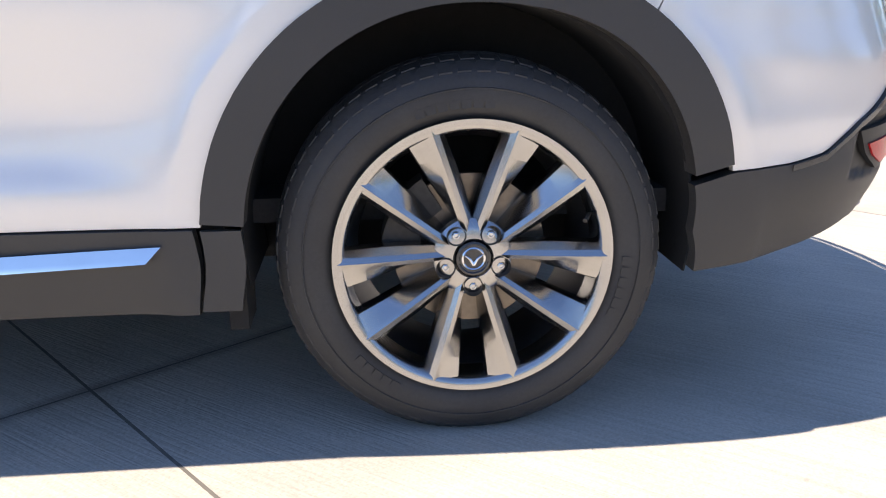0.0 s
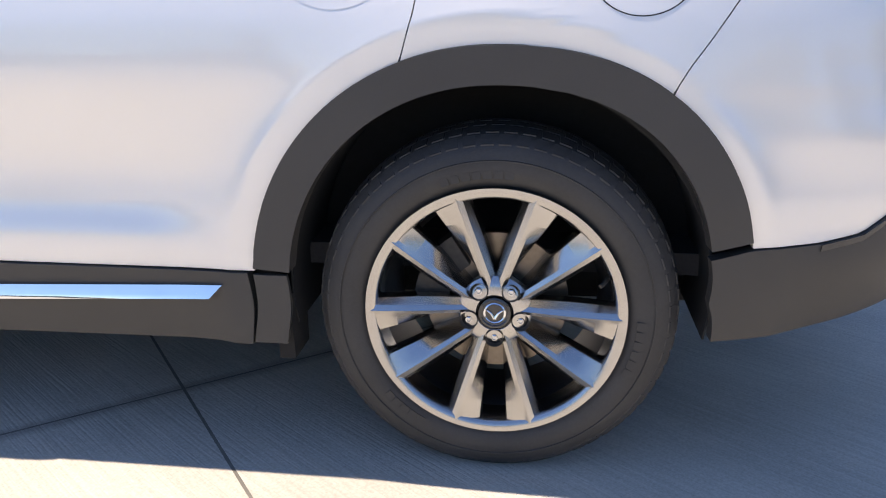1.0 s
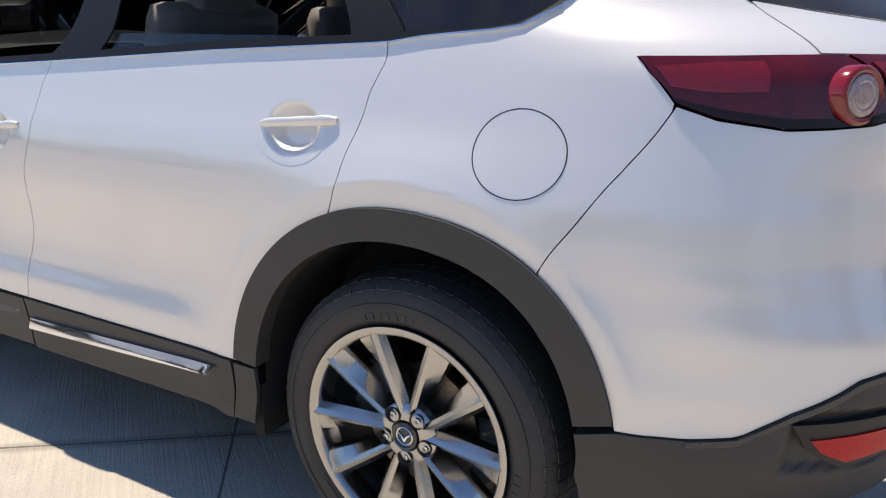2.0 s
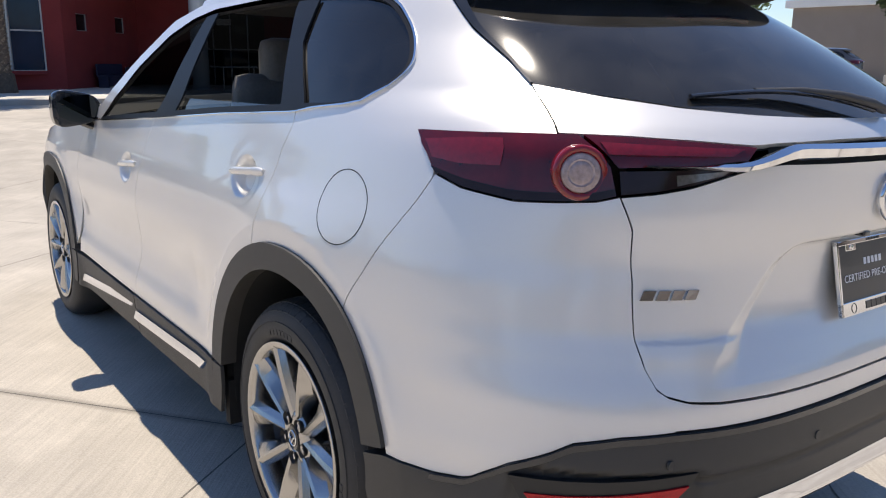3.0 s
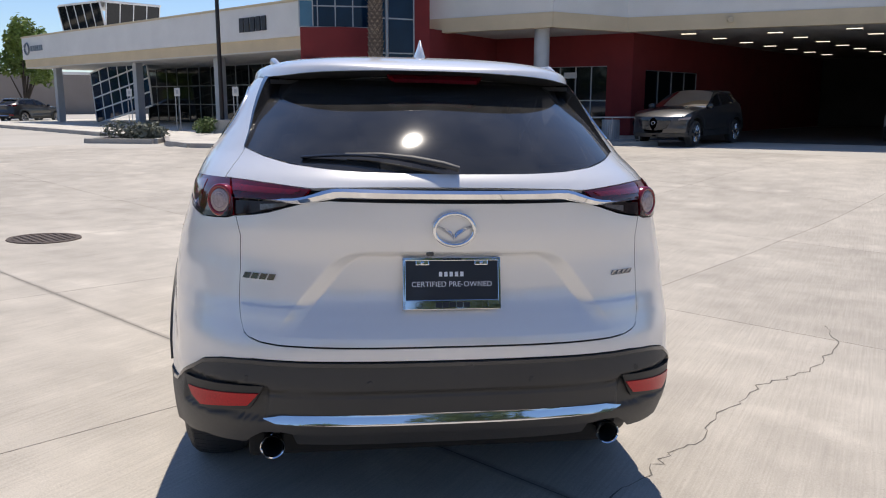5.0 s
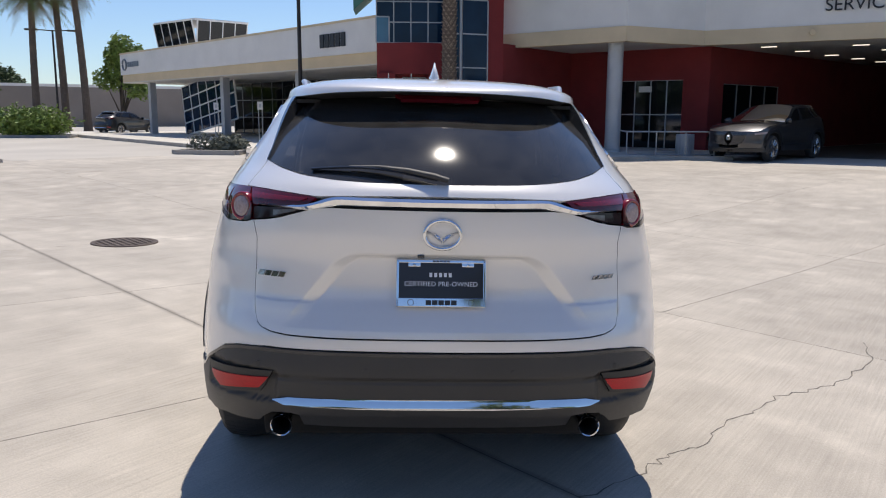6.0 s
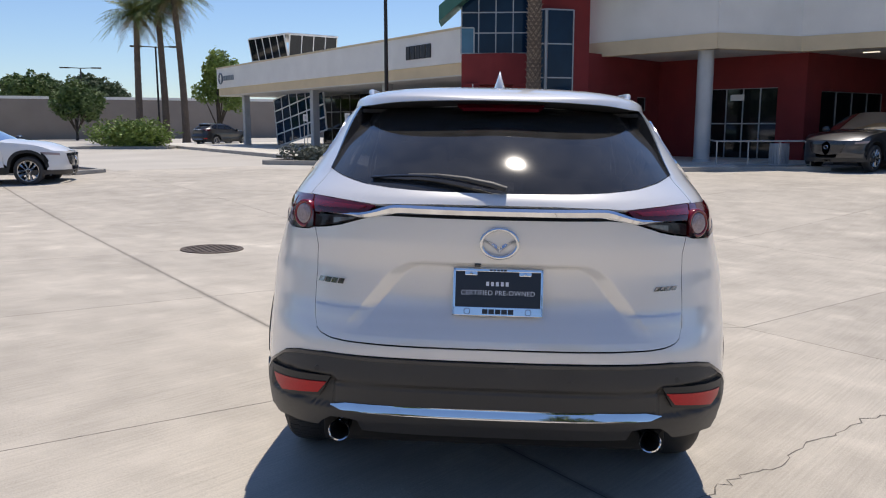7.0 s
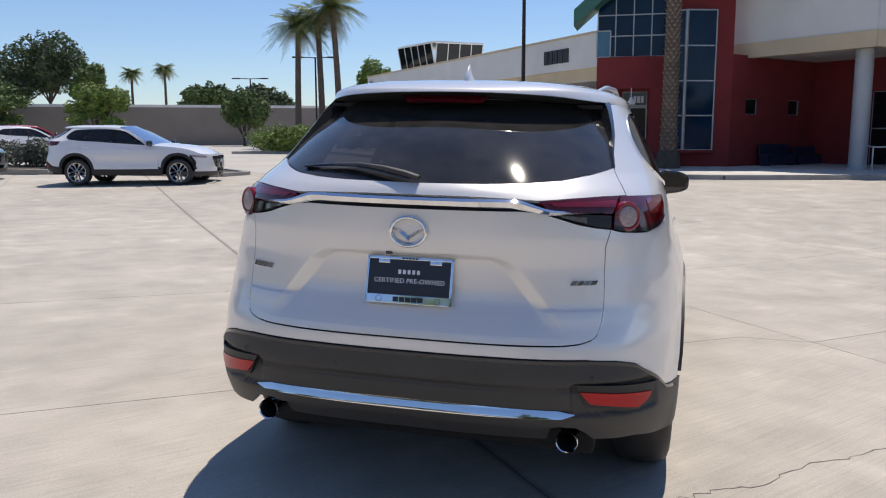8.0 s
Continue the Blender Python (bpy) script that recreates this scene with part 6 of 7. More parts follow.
for i in range(7):
    for j in range(4):
        d, s = 2.2 + 3.2 * i + .8 * (j % 2), 1.2 + 3.1 * j
        x, y = 12.4 + .82 * s + .77 * d, 28.1 - .57 * s + .64 * d
        part("ceiling_lamp", box((-.29, -.045, 4.33), (.29, .045, 4.357), 0, pose(x, y, 0, 0, 0, -35)), LAMP_GLOW, showroom, "lit ceiling lamp")
part("grey_wall", box((0, 0, 0), (26, .4, 7.5), 0, wall_frame((27.0, 23.2), (46, 36))[0]), STEEL_GREY, showroom, "plain grey side wall")
part("ramp_kerb", box((0, -.08, -.1), (3.4, .08, .12), .02, wall_frame((8.6, 24.3), (11.9, 24.5))[0]), KERB, showroom)

# handrail beside the column
handrail = thing("handrail", SITE @ pose(8.15, 24.75, .0), "white painted steel pipe handrail", "railing")
part("top_rail", tube([(0, 0, .98), (3.3, .12, .98)], .028, 8), ALU, handrail)
part("mid_rail", tube([(0, 0, .16), (3.3, .12, .16)], .02, 8), ALU, handrail)
for k in range(4):
    part("post", tube([(1.1 * k, .04 * k, -.02), (1.1 * k, .04 * k, .98)], .025, 8), ALU, handrail)
part("top_rail", tube([(0, 0, .98), (.3, 2.0, .98)], .028, 8), ALU, handrail)
bench = thing("bench", SITE @ pose(6.18, 30.69, .14, 0, 0, 49.5), "dark navy bench against the red wall", "bench", "benches under the canopy")
part("seat", box((-1.0, -.25, .40), (1.0, .2, .46), .02), NAVY, bench)
part("backrest", box((-1.0, .16, .46), (1.0, .22, .85), .02), NAVY, bench)
part("front_panel", box((-.98, -.22, .05), (.98, -.18, .40), .01), NAVY, bench)
for x in (-.9, .9):
    part("leg", box((x - .04, -.22, 0), (x + .04, .18, .40), .01), NAVY, bench)
copy_thing(bench, SITE @ pose(7.54, 32.29, .14, 0, 0, 49.5))
bin_ = thing("litter_bin", SITE @ pose(10.9, 26.4, 0), "grey ribbed steel litter bin beside the handrail", "bin")
part("drum", lathe([(0, .27), (.03, .30), (.80, .33), (.82, .30), (.82, .001)], 24, axis="Z"), STEEL_GREY, bin_, smooth=30)
for k in range(20):
    a = 2 * math.pi * k / 20
    part("rib", box((-.012, -.02, .06), (.012, .02, .78), .004, pose(.325 * math.cos(a), .325 * math.sin(a), 0, 0, 0, math.degrees(a) + 90)), STEEL_GREY, bin_)
part("rim", lathe([(.80, .34), (.86, .34), (.86, .26), (.80, .26)], 24, axis="Z"), STEEL_GREY, bin_, smooth=30)

# low wing with its long fascia, glass front and columns
wing = thing("showroom_wing", SITE, "long low showroom wing with a white fascia and glass front", "building")
WA, WB = (-.75, 30.9), (-19.8, 55.2)
mw, lw = wall_frame(WB, WA)
part("fascia", box((0, 0, 4.22), (lw, .5, 5.62), .01, mw), WHITE_STUCCO, wing, "white stucco fascia")
part("beige_band", box((.02, .12, 3.72), (lw, .9, 4.22), 0, mw), BEIGE, wing, "beige stucco band")
part("soffit", box((0, .15, 3.66), (lw + 1.5, 9, 3.74), 0, mw), SOFFIT, wing, "canopy soffit")
part("roof", box((.3, .5, 5.2), (lw, 18, 5.5), 0, mw), PALE_ROOF, wing)
part("coping", box((-.03, -.04, 5.62), (lw, .54, 5.72), 0, mw), BEIGE, wing, "beige coping")
glazing("glass_front", mw @ Matrix.Translation((0, 6.3, 0)), 4.5, lw + 1.5, .14, 3.66, 20, 3, wing, DARK_GLASS, .06, .1, "dark glazed showroom front")
part("wing_end", box((.6, 10, 0), (1.0, 18, 5.2), 0, mw), WHITE_STUCCO, wing)
ml = mw @ Matrix.Translation((6.2, 2.6, 0)) @ Matrix.Rotation(radians(-9), 4, "Y")
glazing("leaning_glass", ml, -1.6, 6.2, .3, 3.62, 6, 4, wing, BLUE_GLASS, .09, .1, "leaning blue glass bay", WHITE_STUCCO)
for d in (2.6, 13.75, 22.35):
    part("column", box((d - .21, .95, .1), (d + .21, 1.38, 3.7), .02, mw), STEEL_GREY, wing, "grey square column")
bars_sign("name_bar", mw @ Matrix.Translation((lw - 4.8, 0, 4.58)), 2.15, .62, 5, SIGN_DARK, wing)
bars_sign("name_bar", mw @ Matrix.Translation((1.5, 0, 4.72)), 2.0, .34, 6, SIGN_GREY, wing)
bm = bmesh.new()
add_tube(bm, [mw @ Vector((.9 + .36 * math.cos(a), -.05, 4.9 + .36 * math.sin(a))) for a in [2 * math.pi * i / 24 for i in range(25)]], .06, 6, False)
part("round_sign", bm, SIGN_GREY, wing, "plain grey ring sign")
# clerestory lantern on the roof
lan = [(-17.2, 55.2), (-13.6, 51.8), (-10.6, 54.2), (-14.2, 57.6)]
for k, cols in ((0, 5), (1, 4)):
    mk, lk_ = wall_frame(lan[k], lan[k + 1])
    mk = mk @ Matrix.Translation((0, 0, 6.15)) @ Matrix.Rotation(radians(11), 4, "X") @ Matrix.Translation((0, 0, -6.15))
    glazing("lantern_window", mk, 0.1, lk_ - .1, 6.15, 7.72, cols, 1, wing, DARK_GLASS, .06, .1, "dark lantern glazing", WHITE_STUCCO)
part("lantern_base", slab_prism(lan, 5.4, 6.15), WHITE_STUCCO, wing)
part("lantern_roof", slab_prism([(x + (x + 13.9) * .03, y + (y - 54.7) * .03) for x, y in lan], 7.72, 7.84), PALE_ROOF, wing)

# ---- planting ----
LEAF = mat("leaf green", (.10, .155, .040), .6, grain=.35, grain_size=3, blotch=.3, blotch_size=.5)
LEAF_DARK = mat("dark leaf green", (.070, .105, .042), .65, grain=.35, grain_size=3, blotch=.3, blotch_size=.4)
LEAF_BRIGHT = mat("bright leaf green", (.175, .25, .050), .6, grain=.35, grain_size=4, blotch=.25, blotch_size=.7)
LEAF_GREY = mat("grey green leaf", (.16, .17, .13), .7, grain=.3, grain_size=5, blotch=.25, blotch_size=1)
LEAF_YELLOW = mat("yellow green leaf", (.24, .22, .035), .65, grain=.35, grain_size=6, blotch=.3, blotch_size=1.2)
FROND = mat("palm frond", (.155, .195, .052), .55, grain=.25, grain_size=2, blotch=.25, blotch_size=.8)
STRAW = mat("dry palm frond", (.30, .225, .105), .7, grain=.25, grain_size=2, blotch=.25, blotch_size=.8)
BARK = mat("bark", (.085, .065, .048), .9, grain=.3, grain_size=14, blotch=.25, blotch_size=2, bump=.8, bump_size=40)
PALM_BARK = mat("palm bark", (.125, .092, .068), .9, grain=.3, grain_size=16, blotch=.2, blotch_size=2, bump=.8, bump_size=50)

LEAF_BASE = mat("cut leaf base", (.25, .195, .145), .9, grain=.3, grain_size=16, blotch=.25, blotch_size=3, bump=.6, bump_size=50)


def foliage(blobs, count, size, seed):
    """Many small bent leaves spread through the shells of uneven blobs (x, y, z, rx, ry, rz)."""
    rnd = random.Random(seed)
    verts, faces = [], []
    vol = [b[3] * b[4] * b[5] for b in blobs]
    for b, v in zip(blobs, vol):
        for _ in range(int(count * v / sum(vol))):
            while True:
                d = Vector((rnd.uniform(-1, 1), rnd.uniform(-1, 1), rnd.uniform(-1, 1)))
                if .2 < d.length < 1:
                    break
            r = d.length ** .45
            d.normalize()
            lump = 1 + .5 * noise.noise(Vector((d.x * 2.3 + b[0], d.y * 2.3 + b[1], d.z * 2.3)))
            c = Vector((b[0] + d.x * b[3] * r * lump, b[1] + d.y * b[4] * r * lump, b[2] + d.z * b[5] * r * lump))
            a = Vector((rnd.gauss(0, 1), rnd.gauss(0, 1), rnd.gauss(0, .6))).normalized()
            n_ = (d + Vector((rnd.gauss(0, .6), rnd.gauss(0, .6), rnd.gauss(0, .6)))).normalized()
            t = n_.cross(a)
            if t.length < .1:
                continue
            t.normalize()
            s = size * rnd.uniform(.6, 1.4)
            k = len(verts)
            verts += [c - a * s, c + t * s * .45 + n_ * s * .15, c + a * s, c - t * s * .45 + n_ * s * .15]
            faces += [(k, k + 1, k + 2), (k, k + 2, k + 3)]
    me = bpy.data.meshes.new("crown")
    me.from_pydata([tuple(v) for v in verts], [], faces)
    return me


def crown_part(me, material, parent, name="crown", label=""):
    me.materials.append(material)
    ob = new(name, me)
    ob.parent = parent
    if label:
        ob["label"] = label
    return ob


def tree(x, y, height, spread, material, seed, label, leaves=4200, size=.16, trunk=.16, clear=.35):
    rnd = random.Random(seed)
    t = thing("tree", pose(x, y, 0), label, "tree")
    path = [(0, 0, -.1), (.08, .03, height * clear * .5), (.02, .08, height * clear), (-.05, .02, height * .62), (0, 0, height * .8)]
    part("trunk", tube(path, [trunk, trunk * .85, trunk * .75, trunk * .5, trunk * .2], 9), BARK, t, smooth=50)
    blobs = []
    for k in range(9):
        a, r = rnd.uniform(0, 6.28), rnd.uniform(.3, .8) * spread
        z = height * rnd.uniform(clear + .22, .86)
        e = (r * math.cos(a), r * math.sin(a), z)
        part("limb", tube([path[2], (e[0] * .5, e[1] * .5, (path[2][2] + z) / 2 + .1), e], [trunk * .5, trunk * .3, trunk * .1], 6), BARK, t, smooth=50)
        blobs.append((*e, spread * rnd.uniform(.25, .45), spread * rnd.uniform(.25, .45), height * rnd.uniform(.09, .16)))
    blobs.append((0, 0, height * .70, spread * .5, spread * .5, height * .25))
    crown_part(foliage(blobs, leaves, size, seed), material, t)
    return t


def shrub(x, y, rx, ry, h, material, seed, label, z0=0.0, leaves=2600, size=.09, category="bush", site=False):
    rnd = random.Random(seed)
    x, y = on_site(x, y) if site else (x, y)
    t = thing("shrub", pose(x, y, ground_z(x, y) + z0), label, category)
    blobs = [(rnd.uniform(-.55, .55) * rx, rnd.uniform(-.55, .55) * ry, h * rnd.uniform(.38, .58), rx * rnd.uniform(.4, .62), ry * rnd.uniform(.4, .62), h * rnd.uniform(.36, .5)) for _ in range(7)]
    bm = bmesh.new()
    for b in blobs:
        add_tube(bm, [(b[0] * .3, b[1] * .3, -.05), (b[0], b[1], b[2])], [.03, .012], 5)
    part("stem", bm, BARK, t)
    crown_part(foliage(blobs, leaves, size, seed), material, t, "foliage")
    return t


def palm(x, y, height, radius, seed, label, fronds=30, reach=2.3, z0=0.0, scales=False, lean=(0, 0)):
    rnd = random.Random(seed)
    t = thing("palm_tree", (SITE if scales else Matrix()) @ pose(x, y, z0), label, "palm tree")
    path, rad = [], []
    for i in range(33):
        f = i / 32
        path.append((lean[0] * f * f, lean[1] * f * f, height * f - .05))
        rad.append(radius * (1.25 - .35 * f + .35 * math.exp(-f * 16)) * (1 + .05 * (i % 2)))
    trunk = part("trunk", tube(path, rad, 14), PALM_BARK, t, "ringed palm trunk", smooth=20)
    top = Vector(path[-1])
    if scales:
        bm = bmesh.new()
        for r in range(46):
            z = .35 + r * .14
            rr = radius * (1.25 - .35 * z / height + .35 * math.exp(-z / height * 16)) + .005
            for k in range(9):
                a = 2 * math.pi * (k + .5 * (r % 2)) / 9
                q = [(a - .26, 0, rr * .98), (a, -.085, rr), (a + .26, 0, rr * .99), (a, .10, rr + .085)]
                bm.faces.new([bm.verts.new((w * math.cos(b), w * math.sin(b), z + dz)) for b, dz, w in q])
        s = part("leaf_base", bm, LEAF_BASE, trunk, "diamond pattern of cut leaf bases")
        tagged(s, kind="stuff")
    for name_, material, count, low, high, lab in (("fronds", FROND, fronds, -.35, 1.3, "arching green fronds"), ("dry_fronds", STRAW, fronds // 5, -1.25, -.3, "hanging straw-coloured fronds")):
        verts, faces = [], []
        for k in range(count):
            a = 2 * math.pi * k * .618 + rnd.uniform(-.2, .2)
            up = rnd.uniform(low, high)
            ln = reach * rnd.uniform(.8, 1.1) * (1 if low > -1 else .72)
            pts = []
            for i in range(11):
                f = i / 10
                r = ln * f * math.cos(up * .6) * .95
                z = ln * (math.sin(up) * f * .75 - .44 * f * f * (1.2 - .3 * up))
                pts.append(top + Vector((r * math.cos(a), r * math.sin(a), z + .1)))
            sd = Vector((-math.sin(a), math.cos(a), 0))
            for i in range(1, 11):
                for half in (0, .33, .66):
                    p = pts[i - 1].lerp(pts[i], half)
                    d = (pts[i] - pts[i - 1]).normalized()
                    w = .46 * reach / 2.3 * math.sin(math.pi * min(1, (i + half) / 10.6) ** .7) + .05
                    for s in (-1, 1):
                        tip = p + sd * s * w * rnd.uniform(.8, 1.1) + d * w * .7 + Vector((0, 0, -w * rnd.uniform(.15, .7)))
                        j = len(verts)
                        verts += [p - d * .032, p + d * .032, tip]
                        faces.append((j, j + 1, j + 2))
        me = bpy.data.meshes.new(name_)
        me.from_pydata([tuple(v) for v in verts], [], faces)
        crown_part(me, material, t, name_, lab)
    return t


palm(1.85, 27.2, 13.0, .23, 1, "date palm with a patterned trunk growing in the pavement", z0=.14, scales=True)
part_base = thing("palm_collar", SITE @ pose(1.85, 27.2, .14), "dark concrete collar round the palm's foot", "planter")
part("collar", lathe([(0, .46), (.55, .40), (.62, .34)], 24, axis="Z"), BARK, part_base, smooth=40)
for x, y, h, sd, ln_ in ((-26.4, 56.5, 9.9, 2, (.2, 0)), (-24.6, 57.2, 10.6, 3, (-.3, .1)), (-22.7, 56.2, 11.2, 4, (-.5, 0))):
    palm(x, y, h, .22, sd, "tall palm beside the showroom", 46, 3.3, lean=ln_)
for x, y, h, sd in ((-92, 128, 12.5, 5), (-85, 128, 13.0, 6)):
    palm(x, y, h, .22, sd, "distant palm beyond the wall", 70, 2.8)
tree(-48, 60, 6.2, 2.9, LEAF_BRIGHT, 11, "bright green tree in front of the block wall", 9000, .16, clear=.12)
tree(-36.4, 66, 5.9, 2.4, LEAF, 12, "small green tree beside a lamp post", 7500, .15, clear=.16)
tree(-21.5, 60, 7.4, 2.2, LEAF_BRIGHT, 13, "light green tree at the showroom's end", 9000, .15, clear=.15)
tree(-57, 56, 6.4, 4.0, LEAF, 14, "spreading green tree by the wall", 9000, .18, clear=.1)
tree(-62, 53, 7.0, 4.2, LEAF_BRIGHT, 15, "spreading green tree by the wall", 9000, .18, clear=.1)
for k, (x, y, h, s) in enumerate(((-118, 112, 15, 9), (-104, 112, 14, 8), (-95, 110, 18, 6), (-86, 108, 13, 4), (-130, 110, 17, 9), (-110, 106, 19, 4), (-123, 104, 16, 4.5), (-112, 100, 11, 6), (-99, 104, 12, 4), (-66, 112, 9.5, 5), (-58, 114, 9, 5), (-140, 60, 12, 8))):
    tree(x, y, h, s, LEAF_DARK if k % 3 else LEAF, 20 + k, "distant dark green tree", 8000, .30, .3)
tree(35.5, 26, 6.6, 3.6, LEAF, 31, "broad green tree beside the parked cars", 6500, .16)
tree(43, 17, 7.2, 3.8, LEAF_DARK, 32, "dark green tree beside the parked cars", 6000, .18)
tree(48, 8, 7.0, 3.8, LEAF, 33, "green tree beyond the parked cars", 5000, .18)
shrub(-24.2, 49.6, 3.0, 1.5, 1.75, LEAF_BRIGHT, 41, "bright green oleander bush in an island bed", leaves=5200, size=.11, site=True)
shrub(-7.3, 28.9, 1.0, .7, .66, LEAF_GREY, 42, "low grey-green shrub in a kerbed island", leaves=2400, size=.07, site=True)
shrub(-5.2, 33.2, .5, .5, .6, LEAF, 43, "small shrub beside the lamp base", .12, 1200, .06, site=True)
shrub(18.6, 13.2, 2.2, 1.2, .75, LEAF_YELLOW, 44, "yellow flowering shrub in a kerbed island", leaves=4200, size=.06, site=True)
for k, (x, y) in enumerate(((-18.6, 20.3), (-20.6, 20.8), (-22.8, 21.2))):
    shrub(x, y, 1.15, .7, 1.05, LEAF_GREY, 50 + k, "grey-leaved hedge shrub behind the kerb", leaves=2200, size=.07)

for k in range(10):
    tree(-50 + 11 * k, -27 + 2 * (k % 3), 6.2 + .6 * (k % 3), 4.2, LEAF_DARK if k % 2 else LEAF, 60 + k, "green tree along the lot's far edge", 1800, .30, .2, .2)
for k in range(4):
    tree(-42 - 2 * (k % 2), -18 + 11 * k, 6.5 + .5 * (k % 2), 4.2, LEAF_DARK, 75 + k, "green tree along the lot's west edge", 1800, .30, .2, .2)

# islands
def island(name, pts, label, m=SITE):
    b = thing(name, m, label, "planter")
    part("bed", slab_prism(pts, -.1, .10), BARK, b, "bare earth bed")
    for p, q in zip(pts, pts[1:] + pts[:1]):
        m_, l_ = wall_frame(p, q)
        part("kerb_stone", box((0, -.14, -.1), (l_, .02, .15), .02, m_), KERB, b)


island("planting_island", [(-8.9, 28.2), (-6.4, 27.6), (-6.3, 29.4), (-8.4, 30.1)], "kerbed planting island with a shrub")
island("planting_island", [(16.2, 12.4), (20.5, 11.2), (22.5, 13.2), (20.2, 14.6), (16.8, 14.4)], "kerbed planting island with a yellow shrub")
island("planting_island", [(-27.6, 48.2), (-21.2, 48.8), (-21.4, 51.2), (-27.4, 50.9)], "kerbed planting island with a green bush")
island("planting_island", [(-26.0, 18.8), (-11.3, 17.5), (-10.9, 18.3), (-12.4, 19.8), (-26.0, 21.6)], "kerbed planting island with grey shrubs", pose(0, 0, .17))

# lamp posts, signs
post = thing("lamp_post", SITE @ pose(-4.55, 33.5, .14), "tall dark bronze lamp post on a concrete base", "lamp post")
part("base", box((-.36, -.36, -.1), (.36, .36, .58), .03), PAVING, post, "square concrete base")
part("pole", tube([(0, 0, .5), (0, 0, 9.4)], [.10, .075], 12), POLE_DARK, post, smooth=60)
part("lamp_arm", tube([(-1.0, 0, 9.3), (1.0, 0, 9.3)], .05, 8), POLE_DARK, post)
for x, y, h in ((-26.3, 60, 7.75), (-40.2, 75, 7.2)):
    t = thing("lamp_post", pose(x, y, 0), "dark twin-arm parking lamp post", "lamp post", "parking lamps")
    part("base", box((-.3, -.3, -.1), (.3, .3, .7), .03), PAVING, t, "square concrete base")
    part("pole", tube([(0, 0, .5), (0, 0, h)], [.09, .07], 10), POLE_DARK, t, smooth=60)
    for s in (-1, 1):
        part("lamp_arm", tube([(0, 0, h - .05), (s * 1.0, .3 * s, h)], .04, 8), POLE_DARK, t)
        part("lamp_head", box((-.45, -.2, -.07), (.45, .2, .05), .03, pose(s * 1.4, .42 * s, h, 0, 0, 17)), POLE_DARK, t)
for x, y in ((-9.86, 40.09), (-6.88, 36.29), (-3.83, 32.4)):
    t = thing("sign_post", SITE @ pose(x, y, .14, 0, 0, 8), "slim two-legged white post with a small sign", "sign", "pavement signs")
    for s in (-1, 1):
        part("leg", box((s * .085 - .02, -.02, 0), (s * .085 + .02, .02, 1.95), .005), ALU, t)
    part("sign_plate", box((-.13, -.04, 1.62), (.13, -.025, 2.0), .005), WHITE_STUCCO, t, "white sign plate")
    part("sign_field", box((-.05, -.048, 1.72), (.05, -.041, 1.90)), STEEL_GREY, t, "grey field")
for x in (-.48, .42):
    t = thing("wall_lamp", SITE @ pose(x, 28.42, 3.15), "white cone lamp hanging beside the entrance", "lamp", "entrance lamps")
    part("rod", tube([(0, 0, -.35), (0, 0, .01)], .02, 8), WHITE_STUCCO, t)
    part("shade", lathe([(-.62, .16), (-.56, .155), (-.42, .07), (-.34, .05), (-.33, .001)], 20, axis="Z"), WHITE_STUCCO, t, "white cone shade", smooth=40)
t = thing("lamp_post", pose(33.2, 14.0, 0), "grey parking lamp post", "lamp post", "parking lamps")
part("pole", tube([(0, 0, 0), (0, 0, 8)], [.11, .08], 10), STEEL_GREY, t, smooth=60)
part("base", box((-.35, -.35, -.1), (.35, .35, .9), .03), PAVING, t, "square concrete base")

# boundary wall and what lies beyond
def closing_wall(name, a, b, h, material, label):
    m_, l_ = wall_frame(a, b)
    bm = box((0, 0, -.2), (l_, .4, h), 0, m_)
    tagged(part(name, bm, material), label, "wall", kind="structure")
    tagged(part(name + "_coping", box((0, -.05, h), (l_, .45, h + .26), 0, m_), PALE_ROOF), "pale coping of the block wall", "wall", kind="structure")


closing_wall("wall_north_west", (-72, 53), (-17, 84), 4.0, TAUPE, "long taupe block wall")
closing_wall("wall_west", (-72, 53), (-72, -40), 4.0, TAUPE, "taupe block wall")
closing_wall("wall_south", (-72, -34), (70, -34), 4.0, TAUPE, "taupe block wall")
closing_wall("wall_east", (70, -34), (70, 60), 4.0, TAUPE, "taupe block wall")
hall = thing("warehouse", pose(0, 0, 0), "distant warehouse with a pale low roof", "building")
part("wall", box((0, 0, 0), (46, 14, 4.0), 0, wall_frame((-64, 66), (-24, 89))[0]), TAUPE, hall)
part("roof", box((-.5, -.5, 4.0), (46.5, 14.5, 4.3), 0, wall_frame((-64, 66), (-24, 89))[0]), PALE_ROOF, hall)
hall = thing("warehouse", pose(0, 0, 0), "beige flat-roofed building beyond the lot", "building")
part("wall", box((52, 2, 0), (68, 30, 5.0)), TAUPE, hall)
part("roof", box((51.6, 1.6, 5.0), (68.4, 30.4, 5.5)), PALE_ROOF, hall)

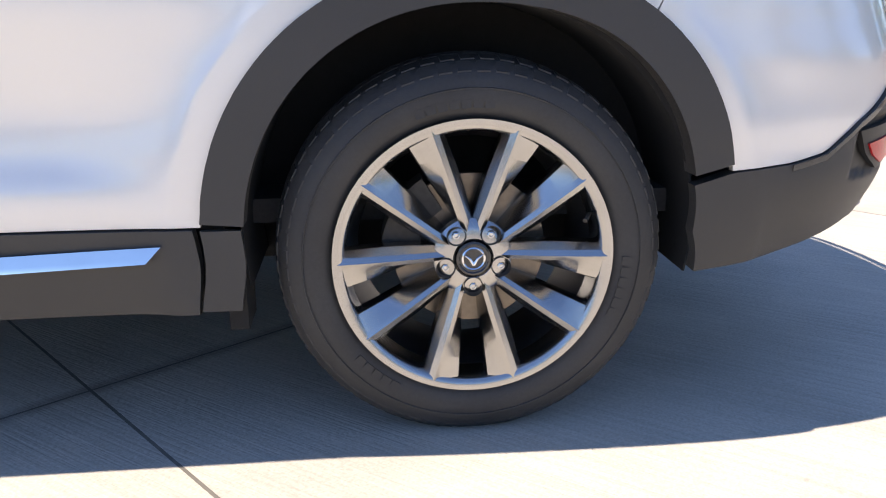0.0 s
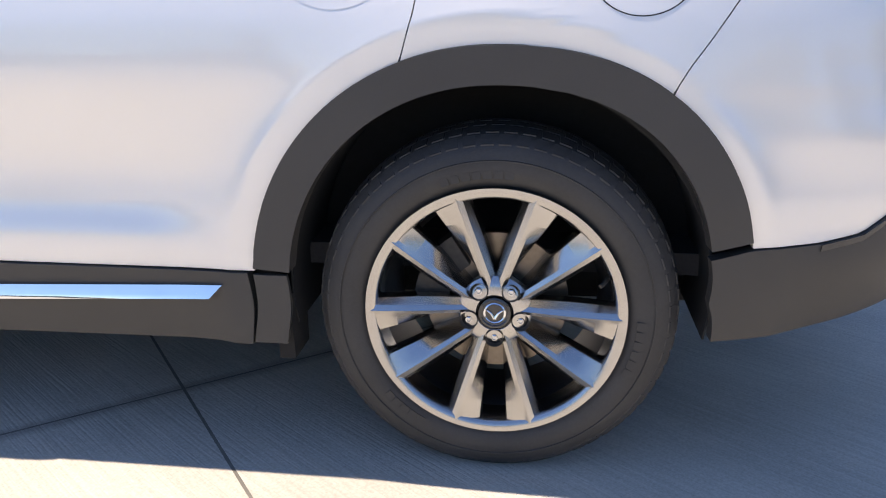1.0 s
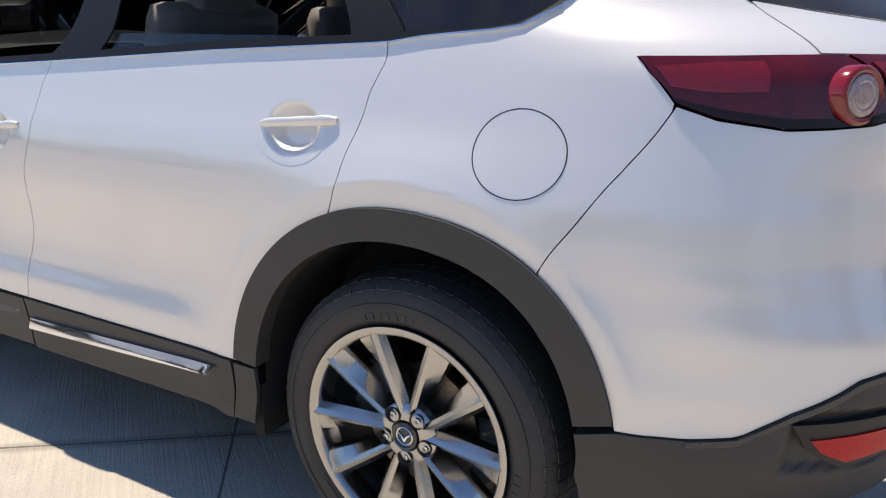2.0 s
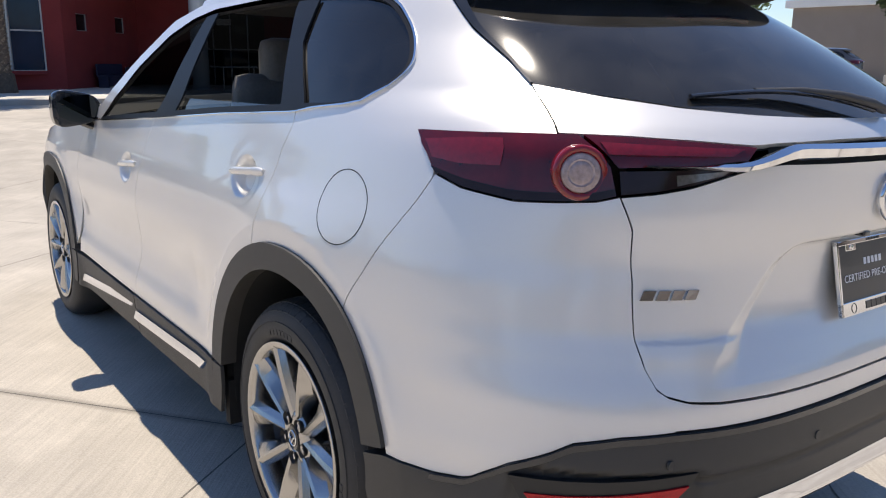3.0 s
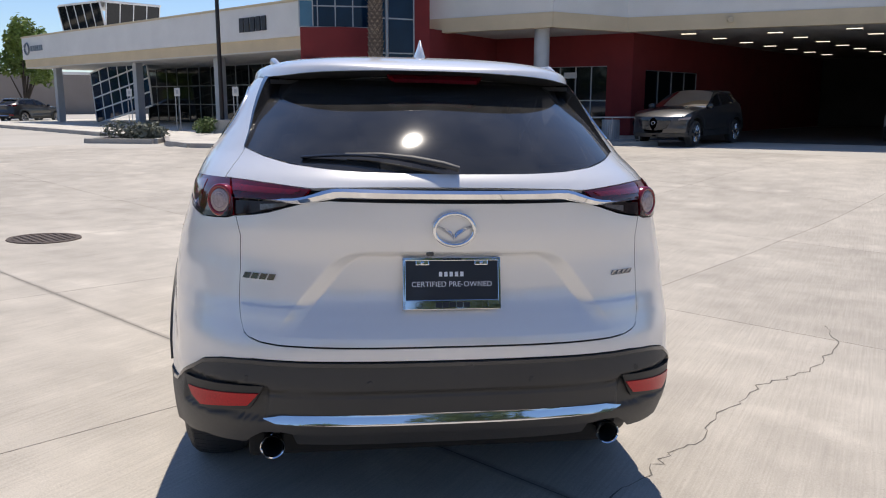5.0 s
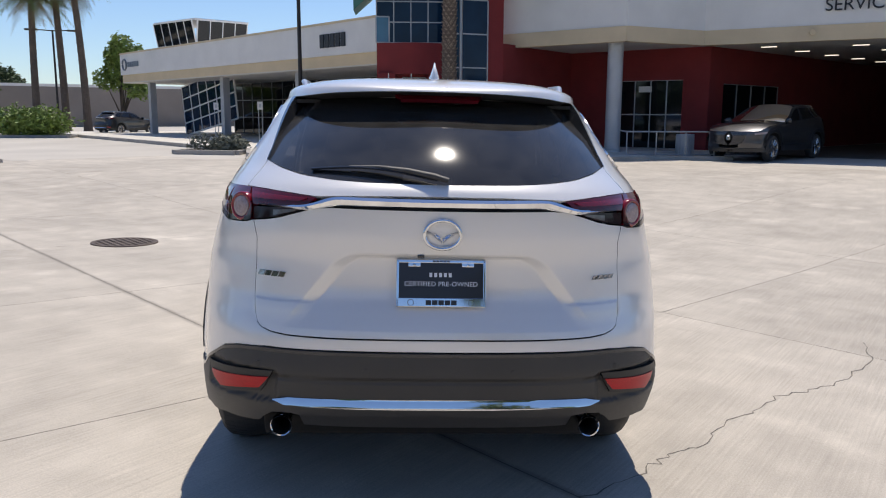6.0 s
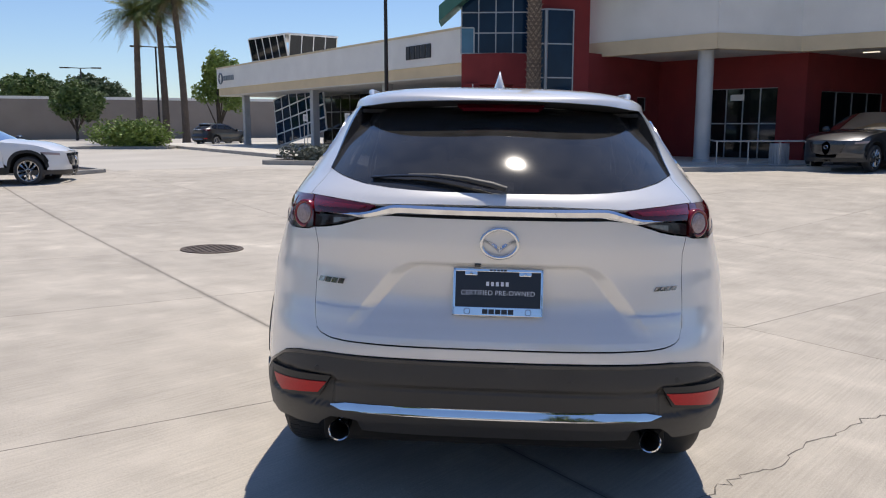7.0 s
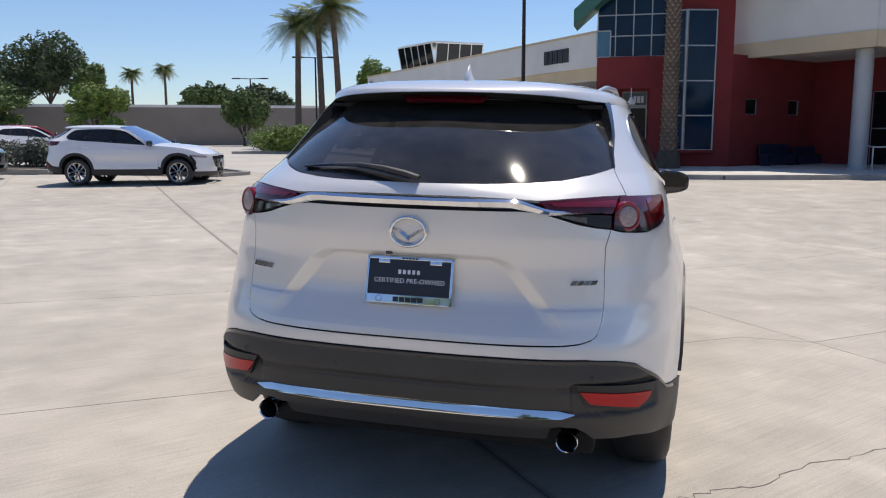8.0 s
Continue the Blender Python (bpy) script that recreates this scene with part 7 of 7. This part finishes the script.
# ---- other parked cars ----
LABELS = {"grey": (GREY_PAINT, "dark grey sport utility vehicle parked at the garage mouth"), "white": (WHITE_PAINT, "white crossover parked beside a kerbed island"),
          "black": (BLACK_PAINT, "black car parked under the showroom canopy"), "silver": (SILVER_PAINT, "silver car in the parking row"),
          "red": (RED_PAINT, "red car in the parking row"), "green": (GREEN_PAINT, "grey-green car at the lot's edge")}
made_cars = {}


def parked(colour, x, y, heading, label="", size=1.0, lift=0.0):
    """A car whose rear axle stands at x, y, with its nose turned to heading, degrees from +x."""
    m_ = pose(x, y, ground_z(x, y) + lift, 0, 0, heading - 90) @ Matrix.Scale(size, 4)
    if colour not in made_cars:
        root = thing("parked_car", m_, LABELS[colour][1], "car", "parked cars")
        suv(root, LABELS[colour][0], False)
        made_cars[colour] = root
        return root
    c = copy_thing(made_cars[colour], m_)
    return tagged(c, label or LABELS[colour][1])


parked("grey", 12.75, 22.0, 218.5)
parked("white", -13.8, 15.07, 12.7, size=.92)
parked("black", *on_site(-.3, 37.1), 174, lift=.12, size=.84)
c = parked("white", *on_site(23.1, 25.2), 49, "white crossover inside the garage with its tailgate raised")
part("raised_tailgate", box((-.62, -.95, -.03), (.62, 0, .03), .02, pose(0, -.60, 1.70, -24, 0, 0)), GLASS_DARK, c, "raised tailgate with dark glass")
# the tail stays closed; this black slab paints the shaded opening on it
part("load_opening", box((-.58, -.06, -.36), (.58, .02, .36), .03, pose(0, -.93, 1.24, -30, 0, 0)), RECESS, c, "black slab as the shade of the open load bay")
parked("green", -21.6, 15.4, 10)
parked("white", -27.5, 26.6, 60, "white crossover in the parking row")
parked("black", -30.0, 28.2, 60, "black crossover in the parking row")
parked("silver", -32.5, 30.0, 60)
parked("red", -34.2, 34.5, 60)
parked("white", *on_site(34.5, 23.2), -55, "white crossover in the parking row")
parked("white", *on_site(32.0, 25.0), -55, "white crossover in the parking row")
parked("grey", *on_site(33.6, 17.5), 125, "dark grey crossover in the parking row")
parked("red", *on_site(36.8, 20.8), 125, "red crossover in the parking row")
parked("black", *on_site(-21.3, 57.0), 62, "black car behind the showroom's end")
